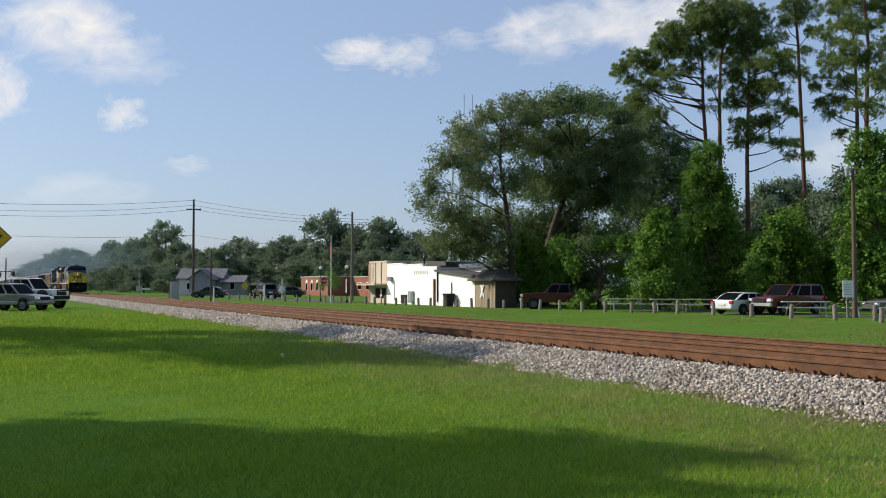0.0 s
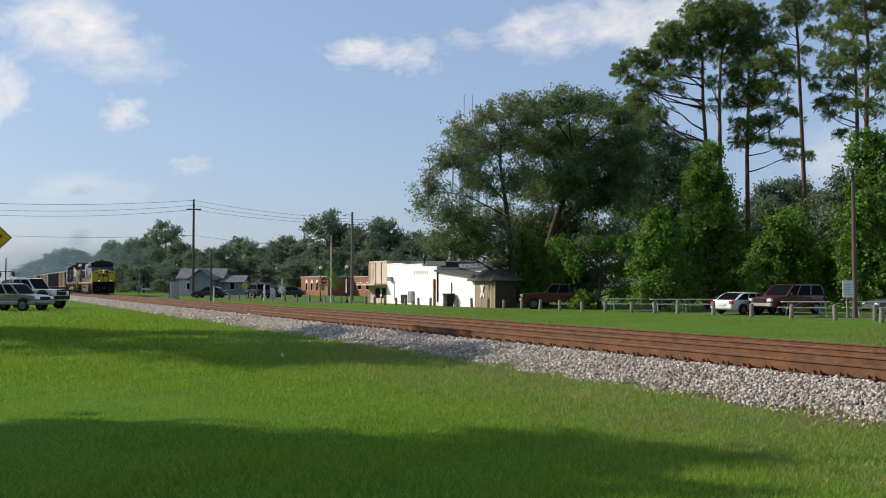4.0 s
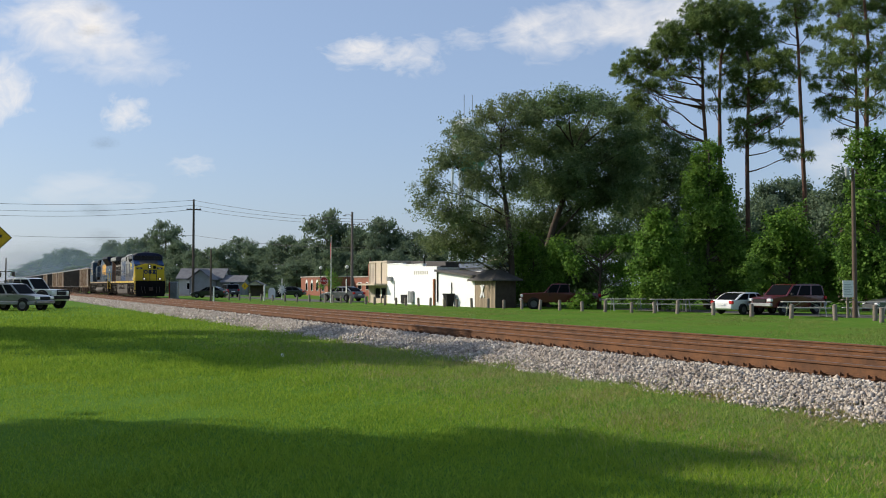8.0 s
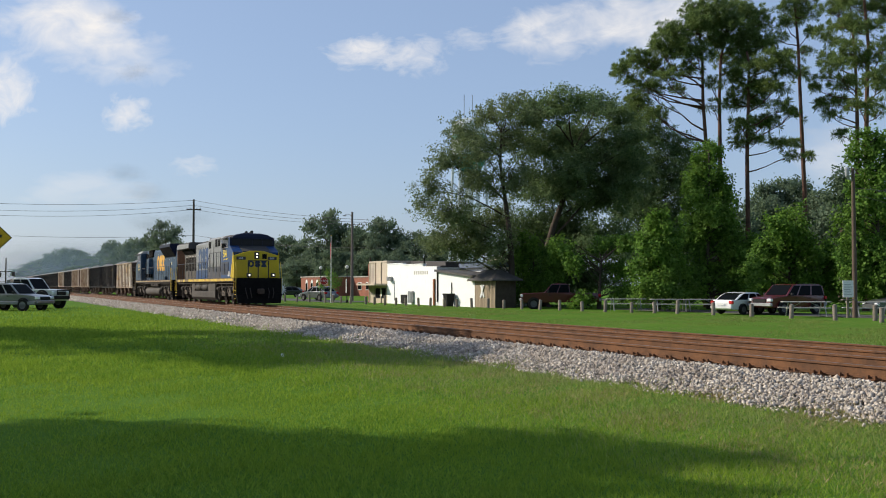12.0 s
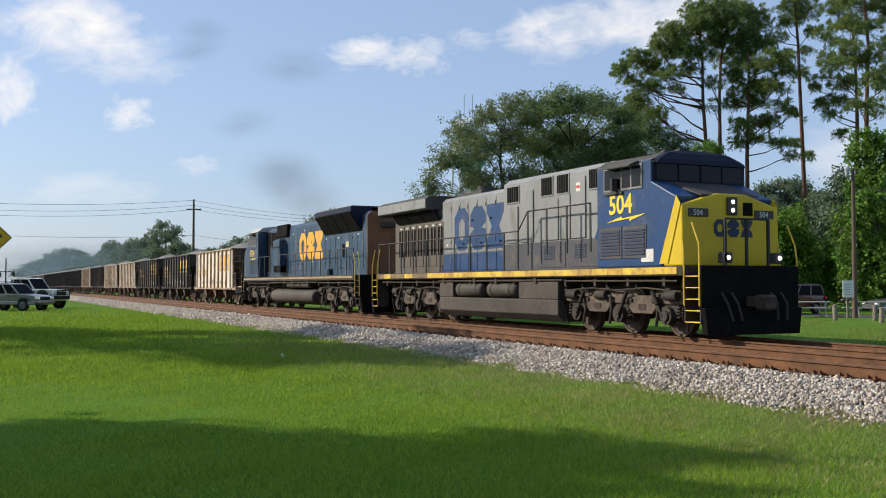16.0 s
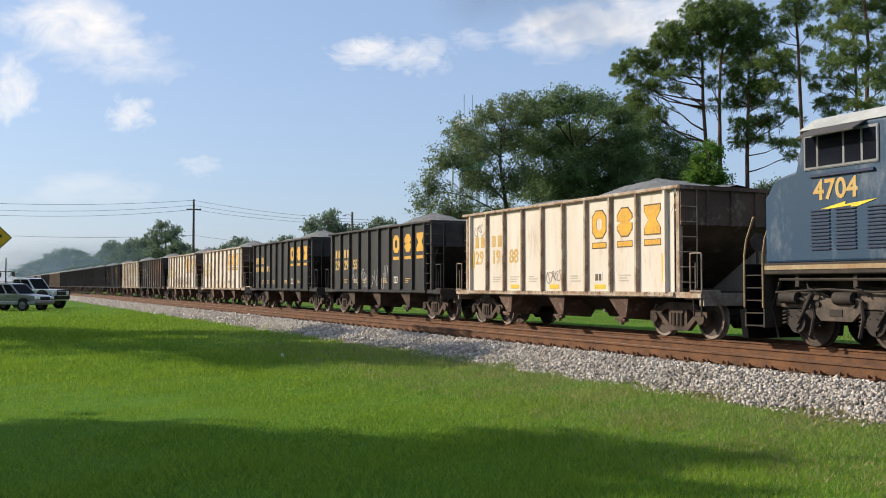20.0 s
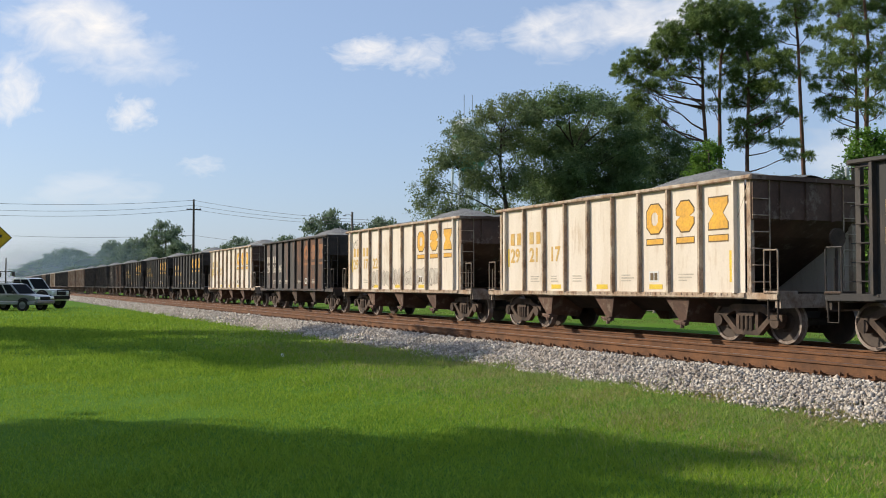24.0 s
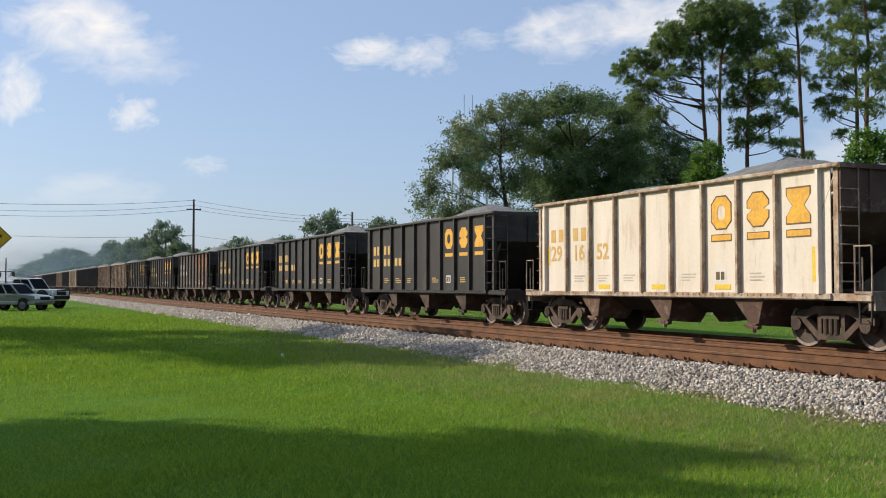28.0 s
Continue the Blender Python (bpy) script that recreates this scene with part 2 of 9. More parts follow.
# ---- the freight train: two locomotives and loaded stone hoppers ----
SPEED = 11.2
M_CREAM = mat("cream_paint", (0.70, 0.615, 0.515), (0.63, 0.54, 0.435), rough=0.65, scale=0.9, fine=16, bump=0.05, dirt=(0.44, 0.31, 0.20), dirt_amount=0.24, stretch=(1.6, 1, 0.28), grain=0.10)
M_CREAMRIB = mat("rusted_cream_rib", (0.56, 0.46, 0.35), (0.36, 0.23, 0.14), rough=0.8, scale=2.5, fine=20, bump=0.2, dirt=(0.13, 0.065, 0.04), dirt_amount=0.55, stretch=(1, 1, 0.5))
M_BLACK = mat("black_car_paint", (0.021, 0.020, 0.021), (0.034, 0.030, 0.028), rough=0.6, scale=0.8, fine=14, bump=0.06, dirt=(0.075, 0.055, 0.042), dirt_amount=0.22, stretch=(1.3, 1, 0.35), grain=0.10)
M_BLACKRIB = mat("black_rib", (0.034, 0.031, 0.030), (0.070, 0.053, 0.043), rough=0.6, scale=2, fine=20, bump=0.15)
M_RUSTPATCH = mat("rust_stained_panel", (0.155, 0.068, 0.034), (0.060, 0.045, 0.040), rough=0.8, scale=0.8, fine=14, bump=0.08, dirt=(0.26, 0.10, 0.04), dirt_amount=0.35, stretch=(1.2, 1, 0.5))
M_BROWN = mat("faded_dark_paint", (0.062, 0.058, 0.058), (0.082, 0.062, 0.052), rough=0.7, scale=0.5, fine=14, bump=0.06, dirt=(0.14, 0.070, 0.042), dirt_amount=0.4, stretch=(1.2, 1, 0.4), grain=0.10)
M_RUSTY = mat("rust_brown_paint", (0.165, 0.095, 0.065), (0.105, 0.062, 0.048), rough=0.8, scale=0.6, fine=14, bump=0.1, dirt=(0.30, 0.20, 0.13), dirt_amount=0.3, stretch=(1.2, 1, 0.4), grain=0.10)
M_PALEIRON = mat("chalky_white_iron", (0.42, 0.35, 0.27), (0.24, 0.17, 0.12), rough=0.75, scale=3, fine=20, bump=0.1, dirt=(0.16, 0.09, 0.055), dirt_amount=0.4)
M_ENDRUST = mat("dirty_end_sheet", (0.165, 0.095, 0.066), (0.095, 0.055, 0.040), rough=0.85, scale=1.0, fine=12, bump=0.15, dirt=(0.30, 0.24, 0.18), dirt_amount=0.3)
M_UNDER = mat("grimy_underframe", (0.036, 0.029, 0.024), (0.066, 0.050, 0.038), rough=0.85, scale=2, fine=18, bump=0.2)
M_BOGIE = mat("rusty_bogie", (0.120, 0.080, 0.057), (0.048, 0.033, 0.025), rough=0.85, scale=3, fine=22, bump=0.25)
M_WHEEL = mat("wheel_steel", (0.10, 0.07, 0.052), (0.06, 0.043, 0.034), rough=0.7, scale=4, fine=25, bump=0.1)
M_RIM = mat("polished_wheel_rim", (0.34, 0.28, 0.235), (0.22, 0.16, 0.125), rough=0.5, metal=0.2, scale=4, fine=20, bump=0.03)
M_LOAD = mat("crushed_stone_load", (0.25, 0.25, 0.245), (0.17, 0.17, 0.165), rough=0.95, scale=2.5, fine=14, bump=1.0, thick=0.08)
M_LOGOYEL = mat("weathered_yellow_marking", (0.80, 0.42, 0.04), (0.66, 0.34, 0.05), rough=0.6, scale=2, fine=14, bump=0.02, dirt=(0.42, 0.27, 0.10), dirt_amount=0.2)
M_LOGOEDGE = mat("marking_outline", (0.10, 0.07, 0.03), (0.18, 0.11, 0.05), rough=0.7, bump=0.0)
M_FADEYEL = mat("faded_gold_marking", (0.62, 0.34, 0.06), (0.58, 0.42, 0.18), rough=0.7, scale=3, fine=20, bump=0.0)
M_SPRAYFILL = mat("pale_spray_paint", (0.62, 0.55, 0.46), (0.46, 0.39, 0.32), rough=0.8, scale=2, bump=0.0)
M_SPRAYLINE = mat("dark_spray_outline", (0.24, 0.20, 0.17), (0.40, 0.33, 0.27), rough=0.8, scale=3, bump=0.0)
M_SPRAYWHITE = mat("white_spray_paint", (0.52, 0.51, 0.50), (0.30, 0.29, 0.28), rough=0.8, scale=3, bump=0.0)
M_ORANGE = mat("faded_orange_marking", (0.36, 0.125, 0.035), (0.22, 0.10, 0.05), rough=0.7, scale=1.5, fine=14, bump=0.0)
M_DUSTGREY = mat("grey_scrawl", (0.42, 0.38, 0.32), (0.55, 0.47, 0.37), rough=0.8, scale=5, bump=0.0)
M_WHITE = mat("white_marking", (0.75, 0.73, 0.70), (0.62, 0.60, 0.56), rough=0.6, bump=0.0)
M_SAFETY = mat("safety_yellow", (0.80, 0.56, 0.05), (0.66, 0.44, 0.06), rough=0.55, scale=3, bump=0.03)

M_GREY = mat("locomotive_grey_paint", (0.250, 0.253, 0.252), (0.195, 0.196, 0.194), rough=0.5, scale=0.7, fine=12, bump=0.02, dirt=(0.13, 0.115, 0.10), dirt_amount=0.3, stretch=(1, 1, 0.4), grain=0.10)
M_GREYDIRT = mat("dirty_grey_paint", (0.130, 0.110, 0.092), (0.082, 0.067, 0.055), rough=0.6, scale=0.8, fine=12, bump=0.02, dirt=(0.10, 0.075, 0.058), dirt_amount=0.4, stretch=(1, 1, 0.4), grain=0.10)
M_BLUE = mat("locomotive_blue_paint", (0.007, 0.046, 0.155), (0.012, 0.042, 0.115), rough=0.45, scale=0.8, fine=12, bump=0.02, dirt=(0.09, 0.09, 0.12), dirt_amount=0.35, grain=0.10)
M_SLATE = mat("grimy_slate_paint", (0.050, 0.053, 0.072), (0.078, 0.072, 0.074), rough=0.55, scale=0.9, fine=12, bump=0.02, dirt=(0.13, 0.105, 0.085), dirt_amount=0.4, grain=0.10)
M_BLUE2 = mat("faded_blue_paint", (0.016, 0.050, 0.100), (0.021, 0.050, 0.088), rough=0.5, scale=0.8, fine=12, bump=0.02, dirt=(0.13, 0.15, 0.18), dirt_amount=0.35, stretch=(1, 1, 0.4), grain=0.10)
M_NAVY = mat("navy_cab_front", (0.006, 0.010, 0.032), (0.010, 0.014, 0.036), rough=0.5, bump=0.02, spec=0.15)
M_DKBLUE = mat("dark_blue_roof", (0.018, 0.030, 0.075), (0.03, 0.04, 0.08), rough=0.5, bump=0.02)
M_NOSE = mat("nose_yellow", (0.62, 0.44, 0.012), (0.54, 0.38, 0.02), rough=0.45, scale=1, fine=14, bump=0.02, grain=0.10)
M_SILL = mat("dirty_yellow_stripe", (0.60, 0.38, 0.05), (0.46, 0.27, 0.06), rough=0.6, scale=1.5, fine=14, bump=0.02, dirt=(0.22, 0.13, 0.06), dirt_amount=0.8, grain=0.10)
M_GRIME = mat("grime_covered_stripe", (0.22, 0.145, 0.065), (0.11, 0.080, 0.055), rough=0.7, scale=1.5, fine=14, bump=0.02, dirt=(0.40, 0.26, 0.06), dirt_amount=0.3, grain=0.10)
M_STRIPE = mat("scuffed_yellow_stripe", (0.70, 0.50, 0.06), (0.54, 0.35, 0.06), rough=0.6, scale=1.2, fine=14, bump=0.02, dirt=(0.28, 0.17, 0.07), dirt_amount=0.5, grain=0.10)
M_SILLPALE = mat("pale_orange_stripe", (0.34, 0.21, 0.10), (0.40, 0.30, 0.17), rough=0.6, scale=1.5, fine=14, bump=0.02)
M_BLACKMESH = mat("black_grille", (0.006, 0.006, 0.0065), (0.011, 0.0105, 0.0105), rough=0.9, scale=3, bump=0.1, spec=0.04)
M_SOOT = mat("sooty_roof", (0.055, 0.052, 0.05), (0.09, 0.08, 0.075), rough=0.8, scale=1, bump=0.1)
M_TANK = mat("dusty_tank", (0.078, 0.064, 0.052), (0.046, 0.038, 0.032), rough=0.75, scale=0.9, fine=12, bump=0.06, dirt=(0.11, 0.09, 0.072), dirt_amount=0.3, grain=0.10)
M_TRUCKDARK = mat("dark_bogie_fittings", (0.060, 0.047, 0.038), (0.028, 0.022, 0.018), rough=0.8, scale=2.0, fine=16, bump=0.2)
M_TRUCK = mat("dusty_locomotive_bogie", (0.150, 0.112, 0.084), (0.055, 0.043, 0.035), rough=0.8, scale=2.0, fine=16, bump=0.2)
M_RUSTEND = mat("rust_red_hood_end", (0.27, 0.120, 0.060), (0.18, 0.080, 0.046), rough=0.75, scale=1.0, fine=12, bump=0.05)
M_HANDRAIL = mat("dark_handrail", (0.014, 0.016, 0.022), (0.024, 0.024, 0.027), rough=0.5, bump=0.0)
M_CABGLASS = glass_mat("cab_glass", (0.008, 0.009, 0.014), 0.10, 0.15)
M_LAMP = glow_mat("lit_headlight", (1.0, 0.88, 0.68), 2.0)
M_TEXTYEL = mat("number_yellow", (0.88, 0.66, 0.04), (0.82, 0.58, 0.05), rough=0.5, bump=0.0)


def text_mesh(words, height, material, name="number", bold=0.0):
    """Words as a thin mesh in the x-z plane that faces -y, lower left corner at the origin."""
    cu = bpy.data.curves.new(name, "FONT")
    cu.body, cu.size, cu.extrude = words, height / 0.72, 0.003
    cu.resolution_u = 3
    cu.offset = bold * height
    ob = new(name, cu)
    bpy.context.view_layer.update()
    me = bpy.data.meshes.new_from_object(ob.evaluated_get(bpy.context.evaluated_depsgraph_get()))
    bpy.data.objects.remove(ob)
    me.transform(Matrix.Rotation(radians(90), 4, "X"))
    me.materials.clear()
    me.materials.append(material)
    return me


def ring_shape(w, h, cut=0.28, hole=0.42):
    """A plain octagon with an open middle, as outer and inner loops."""
    c = cut * min(w, h)
    o = [(c, 0), (w - c, 0), (w, c), (w, h - c), (w - c, h), (c, h), (0, h - c), (0, c)]
    i = [(w / 2 + (a - w / 2) * hole, h / 2 + (b - h / 2) * hole * 1.15) for a, b in o]
    return o, i


def plain_marks(x0, z0, w, h, gap, y, thick=0.004):
    """Three plain chunky shapes in a row: an octagon ring, a notched octagon and an hourglass block."""
    s = Solid()
    put = lambda pts, dx: [(x0 + dx + a, z0 + b) for a, b in pts]
    o, i = ring_shape(w, h)
    o, i = put(o, 0), put(i, 0)
    for k in range(8):
        q = (k + 1) % 8
        s.prism([o[k], o[q], i[q], i[k]], "y", y, y - thick)
    dx = w + gap
    c = 0.25 * w
    s.prism(put([(c, 0), (w - c, 0), (w, c), (w, h * 0.46), (w * 0.72, h * 0.5), (w, h * 0.62), (w, h - c), (w - c, h), (c, h), (0, h - c), (0, h * 0.54), (w * 0.28, h * 0.5), (0, h * 0.38), (0, c)], dx), "y", y, y - thick)
    dx = 2 * (w + gap)
    s.prism(put([(0, 0), (w, 0), (w, 0.2 * h), (0.72 * w, 0.5 * h), (w, 0.8 * h), (w, h), (0, h), (0, 0.8 * h), (0.28 * w, 0.5 * h), (0, 0.2 * h)], dx), "y", y, y - thick)
    return s


# ---- bogies ----
def wheel_solid(r, y, n=28):
    """A wheel with rim, dished plate and hub at the side y (the flange lies inside)."""
    d = -1 if y < 0 else 1
    prof = [(-0.07, 0.0), (-0.07, r + 0.028), (-0.035, r + 0.028), (-0.03, r), (0.07, r - 0.006), (0.07, r - 0.07), (0.035, r - 0.085), (0.02, r * 0.45), (0.085, r * 0.34), (0.085, 0.0)]
    return Solid().lathe([(a * d, max(q, 0.001)) for a, q in prof], (0, y, 0), "y", n)


def make_axle(r, bogie, x, z, rim=True):
    ax = part("wheelset", Solid().cyl((0, -0.66, 0), (0, 0.66, 0), 0.08, 10), M_UNDER, bogie, at=pose(x, 0, z))
    for y in (-0.755, 0.755):
        s = wheel_solid(r, y)
        w = part("wheel", s, M_WHEEL, ax, smooth=True)
        w.data.materials.append(M_RIM)
        for f in w.data.polygons:
            d = math.hypot(f.center.x, f.center.z)
            if rim and d > r - 0.075:
                f.material_index = 1
    return ax


def hopper_bogie(car, x):
    """Bolster and side frames of a two-axle freight bogie, wheelbase 1.78 m."""
    b = part("bogie", Solid().box(-0.17, 0.17, -1.0, 1.0, 0.42, 0.72).cyl((0, 0, 0.6), (0, 0, 0.98), 0.22, 12), M_UNDER, car, at=pose(x, 0, 0))
    for y in (-1.03, 1.03):
        s = Solid()
        a, c = (y - 0.07, y + 0.07)
        # top chord arches over the spring nest, tension member dips below it
        s.prism([(-1.08, 0.50), (-1.08, 0.64), (-0.75, 0.70), (-0.45, 0.86), (0.45, 0.86), (0.75, 0.70), (1.08, 0.64), (1.08, 0.50), (0.75, 0.56), (0.42, 0.70), (-0.42, 0.70), (-0.75, 0.56)], "y", a, c)
        s.prism([(-0.80, 0.56), (-0.36, 0.18), (0.36, 0.18), (0.80, 0.56), (0.66, 0.60), (0.30, 0.30), (-0.30, 0.30), (-0.66, 0.60)], "y", a, c)
        for q in (-1, 1):
            s.box(q * 0.30 - 0.05, q * 0.30 + 0.05, a + 0.004, c - 0.004, 0.29, 0.71)
        s.box(-0.24, 0.24, a - 0.03, c - 0.02, 0.60, 0.69)
        for k in (-0.14, 0.0, 0.14):
            s.cyl((k, y - 0.05, 0.29), (k, y - 0.05, 0.60), 0.055, 8)
        for q in (-0.89, 0.89):
            s.cyl((q, y - 0.12, 0.48), (q, y + 0.08, 0.48), 0.135, 12)
        part("side_frame", s, M_BOGIE, b)
    for q in (-0.89, 0.89):
        make_axle(0.48, b, q, 0.48)
    return b


# ---- hopper cars ----
HL, PX, SX = 7.065, 5.20, 5.70
Z0, Z1, HW = 1.06, 3.66, 1.55


def heap_solid():
    """Loose stone heaped in two humps along the car."""
    s = Solid()
    nx, ny = 40, 12
    rings = []
    for i in range(nx + 1):
        x = -5.15 + 10.3 * i / nx
        h = 0.05 + 0.34 * math.exp(-((x - 2.4) / 1.7) ** 2) + 0.20 * math.exp(-((x + 2.0) / 1.9) ** 2)
        ring = []
        for j in range(ny + 1):
            y = -1.46 + 2.92 * j / ny
            e = max(0.0, 1 - (abs(y) / 1.46) ** 1.8)
            n = 0.06 * noise.noise((x * 2.2, y * 2.2, 3.0)) + 0.03 * noise.noise((x * 6, y * 6, 1.0))
            ring.append((x, y, 3.46 + (1.3 * h + 0.16) * e + n * (0.3 + e)))
        rings.append(ring)
    return s.loft(rings, close=False, caps=False)


HEAP = mesh_of(heap_solid(), "load", True)
HEAP.materials.append(M_LOAD)


def hopper_car(style, at, label):
    paint, rib, end = {"cream": (M_CREAM, M_CREAMRIB, M_ENDRUST), "black": (M_BLACK, M_BLACKRIB, M_BLACKRIB), "faded": (M_BROWN, M_BLACKRIB, M_BLACKRIB), "rust": (M_RUSTY, M_CREAMRIB, M_ENDRUST)}[style]
    car = thing("hopper_car", at, label, "hopper car", "hopper cars of the freight train")
    frame_mat = M_CREAMRIB if style == "cream" else rib
    cut = 0.0 if style == "cream" else 0.95  # dark cars have open ladder ends
    for d in (-1, 1):
        y = d * HW
        px = 5.46 if style == "cream" else PX
        s = Solid().box(-px, px, min(y, y - d * 0.02), max(y, y - d * 0.02), Z0 + 0.02, Z1 - 0.05)
        sheet = part("side_sheet", s, paint, car)
        if style == "faded":
            for k in (5, 6, 7, 8):
                x = -PX + 2 * PX * k / 9
                part("stained_panel", Solid().box(x + 0.05, x + 2 * PX / 9 - 0.05, min(y, y + d * 0.003), max(y, y + d * 0.003), Z0 + 0.30 - 0.12 * (k - 5), Z1 - 0.10), M_RUSTPATCH, car)
        for k in range(10):
            x = -PX + 2 * PX * k / 9
            s = Solid().prism([(x - 0.045, y - d * 0.004), (x + 0.045, y - d * 0.004), (x + 0.034, y + d * 0.105), (x - 0.034, y + d * 0.105)], "z", Z0 + 0.05, Z1 - 0.09)
            part("rib", s, rib if k not in (0, 9) or style != "cream" else paint, car)
        part("top_chord", Solid().cbox(-SX - 0.05, SX + 0.05, min(y - 0.02, y + d * 0.11), max(y + 0.02, y + d * 0.11), Z1 - 0.09, Z1, 0.02), frame_mat, car)
        s = Solid().box(-px - 0.02, px + 0.02, min(y, y + d * 0.06), max(y, y + d * 0.06), Z0 - 0.05, Z0 + 0.05)
        s.box(-6.42, 6.42, min(y - d * 0.10, y + d * 0.01), max(y - d * 0.10, y + d * 0.01), Z0 - 0.08, Z0 + 0.06)
        part("side_sill", s, frame_mat if style == "cream" else paint, car)
        rivets = Solid()
        for k in range(52):
            x = -PX + 0.1 + k * 0.197
            rivets.box(x - 0.02, x + 0.02, min(y + d * 0.058, y + d * 0.075), max(y + d * 0.058, y + d * 0.075), Z0 + 0.0, Z0 + 0.04)
        part("rivet_row", rivets, rib, car)
        for e in (-1, 1):
            xa, xb = sorted((e * (SX - 0.05), e * (SX - 0.17)))
            part("corner_post", Solid().prism([(xa, min(y, y - d * 0.1)), (xb, min(y, y - d * 0.1)), (xb, max(y, y - d * 0.1)), (xa, max(y, y - d * 0.1))], "z", Z0 + 0.06, Z1 - 0.09), rib, car)
            if style == "cream":
                s = Solid().tube([(e * (PX + 0.03), y - d * 0.03, 2.75), (e * (SX - 0.1), y - d * 0.03, 3.5)], 0.035, 6)
                part("brace", s, rib, car)
            rung = Solid()
            for k in range(6 if style == "cream" else 7):
                z = 1.35 + 0.36 * k
                if z < Z1 - 0.1:
                    rung.cyl((e * (SX + 0.03), y + d * 0.02, z), (e * (SX + 0.03), y - d * 0.46, z), 0.014, 6)
                    if style != "cream":
                        rung.cyl((e * (PX + 0.02), y + d * 0.05, z), (e * (SX - 0.1), y + d * 0.05, z), 0.014, 6)
            rung.cyl((e * (SX + 0.03), y - d * 0.46, 1.2), (e * (SX + 0.03), y - d * 0.46, Z1 - 0.1), 0.016, 6)
            part("ladder", rung, rib if style != "cream" else M_CREAMRIB, car)
            grab = Solid().tube([(e * 6.0, y - d * 0.02, 2.02), (e * 6.40, y - d * 0.02, 2.02), (e * 6.42, y - d * 0.02, 1.98), (e * 6.42, y - d * 0.02, 1.1)], 0.018, 6)
            grab.tube([(e * 6.02, y - d * 0.02, 1.1), (e * 6.02, y - d * 0.02, 2.02)], 0.018, 6)
            grab.tube([(e * 6.2, y - d * 0.02, 1.1), (e * 6.2, y - d * 0.02, 1.8)], 0.014, 6)
            part("grab_iron", grab, M_PALEIRON if style == "cream" else rib, car)
            step = Solid().tube([(e * 6.1, y - d * 0.04, 1.0), (e * 6.12, y - d * 0.04, 0.55), (e * 6.38, y - d * 0.04, 0.55), (e * 6.4, y - d * 0.04, 1.0)], 0.02, 6)
            part("stirrup_step", step, M_UNDER, car)
    for e in (-1, 1):
        s = Solid()
        t = 0.03
        ex = SX if style == "cream" else PX
        s.prism([(e * ex, Z1 - 0.02), (e * ex, 2.72), (e * (ex - 0.5), 2.35), (e * 3.2, 1.2), (e * 3.2, 1.2 + t), (e * (ex - 0.5 - t), 2.35 + t), (e * (ex - t), 2.74), (e * (ex - t), Z1 - 0.02)], "y", -HW + 0.02, HW - 0.02)
        part("end_beam", Solid().box(min(e * SX, e * (SX + 0.08)), max(e * SX, e * (SX + 0.08)), -HW - 0.08, HW + 0.08, Z1 - 0.10, Z1 - 0.005), end, car)
        for y in (-0.75, 0.0, 0.75):
            part("end_rib", Solid().box(min(e * ex, e * (ex + 0.05)), max(e * ex, e * (ex + 0.05)), y - 0.04, y + 0.04, 2.7, Z1 - 0.1), end, car)
        if style != "cream":
            for y in (-1.3, 1.3):
                part("end_brace", Solid().tube([(e * (ex - 0.4), y, 1.1), (e * (SX - 0.05), y, 2.6)], 0.03, 6), end, car)
        part("end_sheet", s, end, car)
        s = Solid().cbox(min(e * 5.75, e * 6.44), max(e * 5.75, e * 6.44), -1.5, 1.5, 0.94, 1.07, 0.02)
        s.box(min(e * 6.30, e * 6.46), max(e * 6.30, e * 6.46), -1.5, 1.5, 0.80, 1.10)
        part("end_sill", s, M_PALEIRON if style == "cream" else M_UNDER, car)
        part("crossover_step", Solid().cbox(min(e * 6.02, e * 6.45), max(e * 6.02, e * 6.45), -1.56, -1.0, 1.075, 1.16, 0.015), M_PALEIRON if style == "cream" else M_BOGIE, car)
        s = Solid().box(min(e * 6.3, e * 6.75), max(e * 6.3, e * 6.75), -0.14, 0.14, 0.72, 1.0)
        s.cbox(min(e * 6.72, e * 7.10), max(e * 6.72, e * 7.10), -0.17, 0.17, 0.74, 1.0, 0.05)
        part("coupler", s, M_BOGIE, car)
    s = Solid().tube([(6.3, 0.25, 2.3), (6.36, 0.25, 2.3)], 0.22, 14).cyl((6.3, 0.25, 1.1), (6.3, 0.25, 2.5), 0.03, 6)
    part("brake_wheel", s, M_BOGIE, car)
    s = Solid().box(-6.3, 6.3, -0.3, 0.3, 0.72, 1.02)
    part("centre_sill", s, M_UNDER, car)
    for x in (-3.05, 0.0, 3.05):
        s = Solid()
        for d in (-1, 1):
            s.loft([[(x - 0.46, d * 1.50, Z0 - 0.05), (x + 0.50, d * 1.50, Z0 - 0.05), (x + 0.62, d * 0.25, Z0 - 0.05), (x - 0.62, d * 0.25, Z0 - 0.05)],
                    [(x - 0.02, d * 1.38, 0.42), (x + 0.20, d * 1.38, 0.42), (x + 0.24, d * 0.45, 0.36), (x - 0.12, d * 0.45, 0.36)]])
            s.box(x - 0.06, x + 0.24, d * 1.40 - 0.08, d * 1.40 + 0.08, 0.34, 0.45).cyl((x - 0.12, d * 1.46, 0.42), (x + 0.30, d * 1.46, 0.36), 0.045, 6).cyl((x + 0.16, d * 1.46, 0.26), (x + 0.16, d * 1.46, 0.42), 0.05, 6)
        part("discharge_chute", s, M_ENDRUST if style == "cream" else M_BOGIE, car)
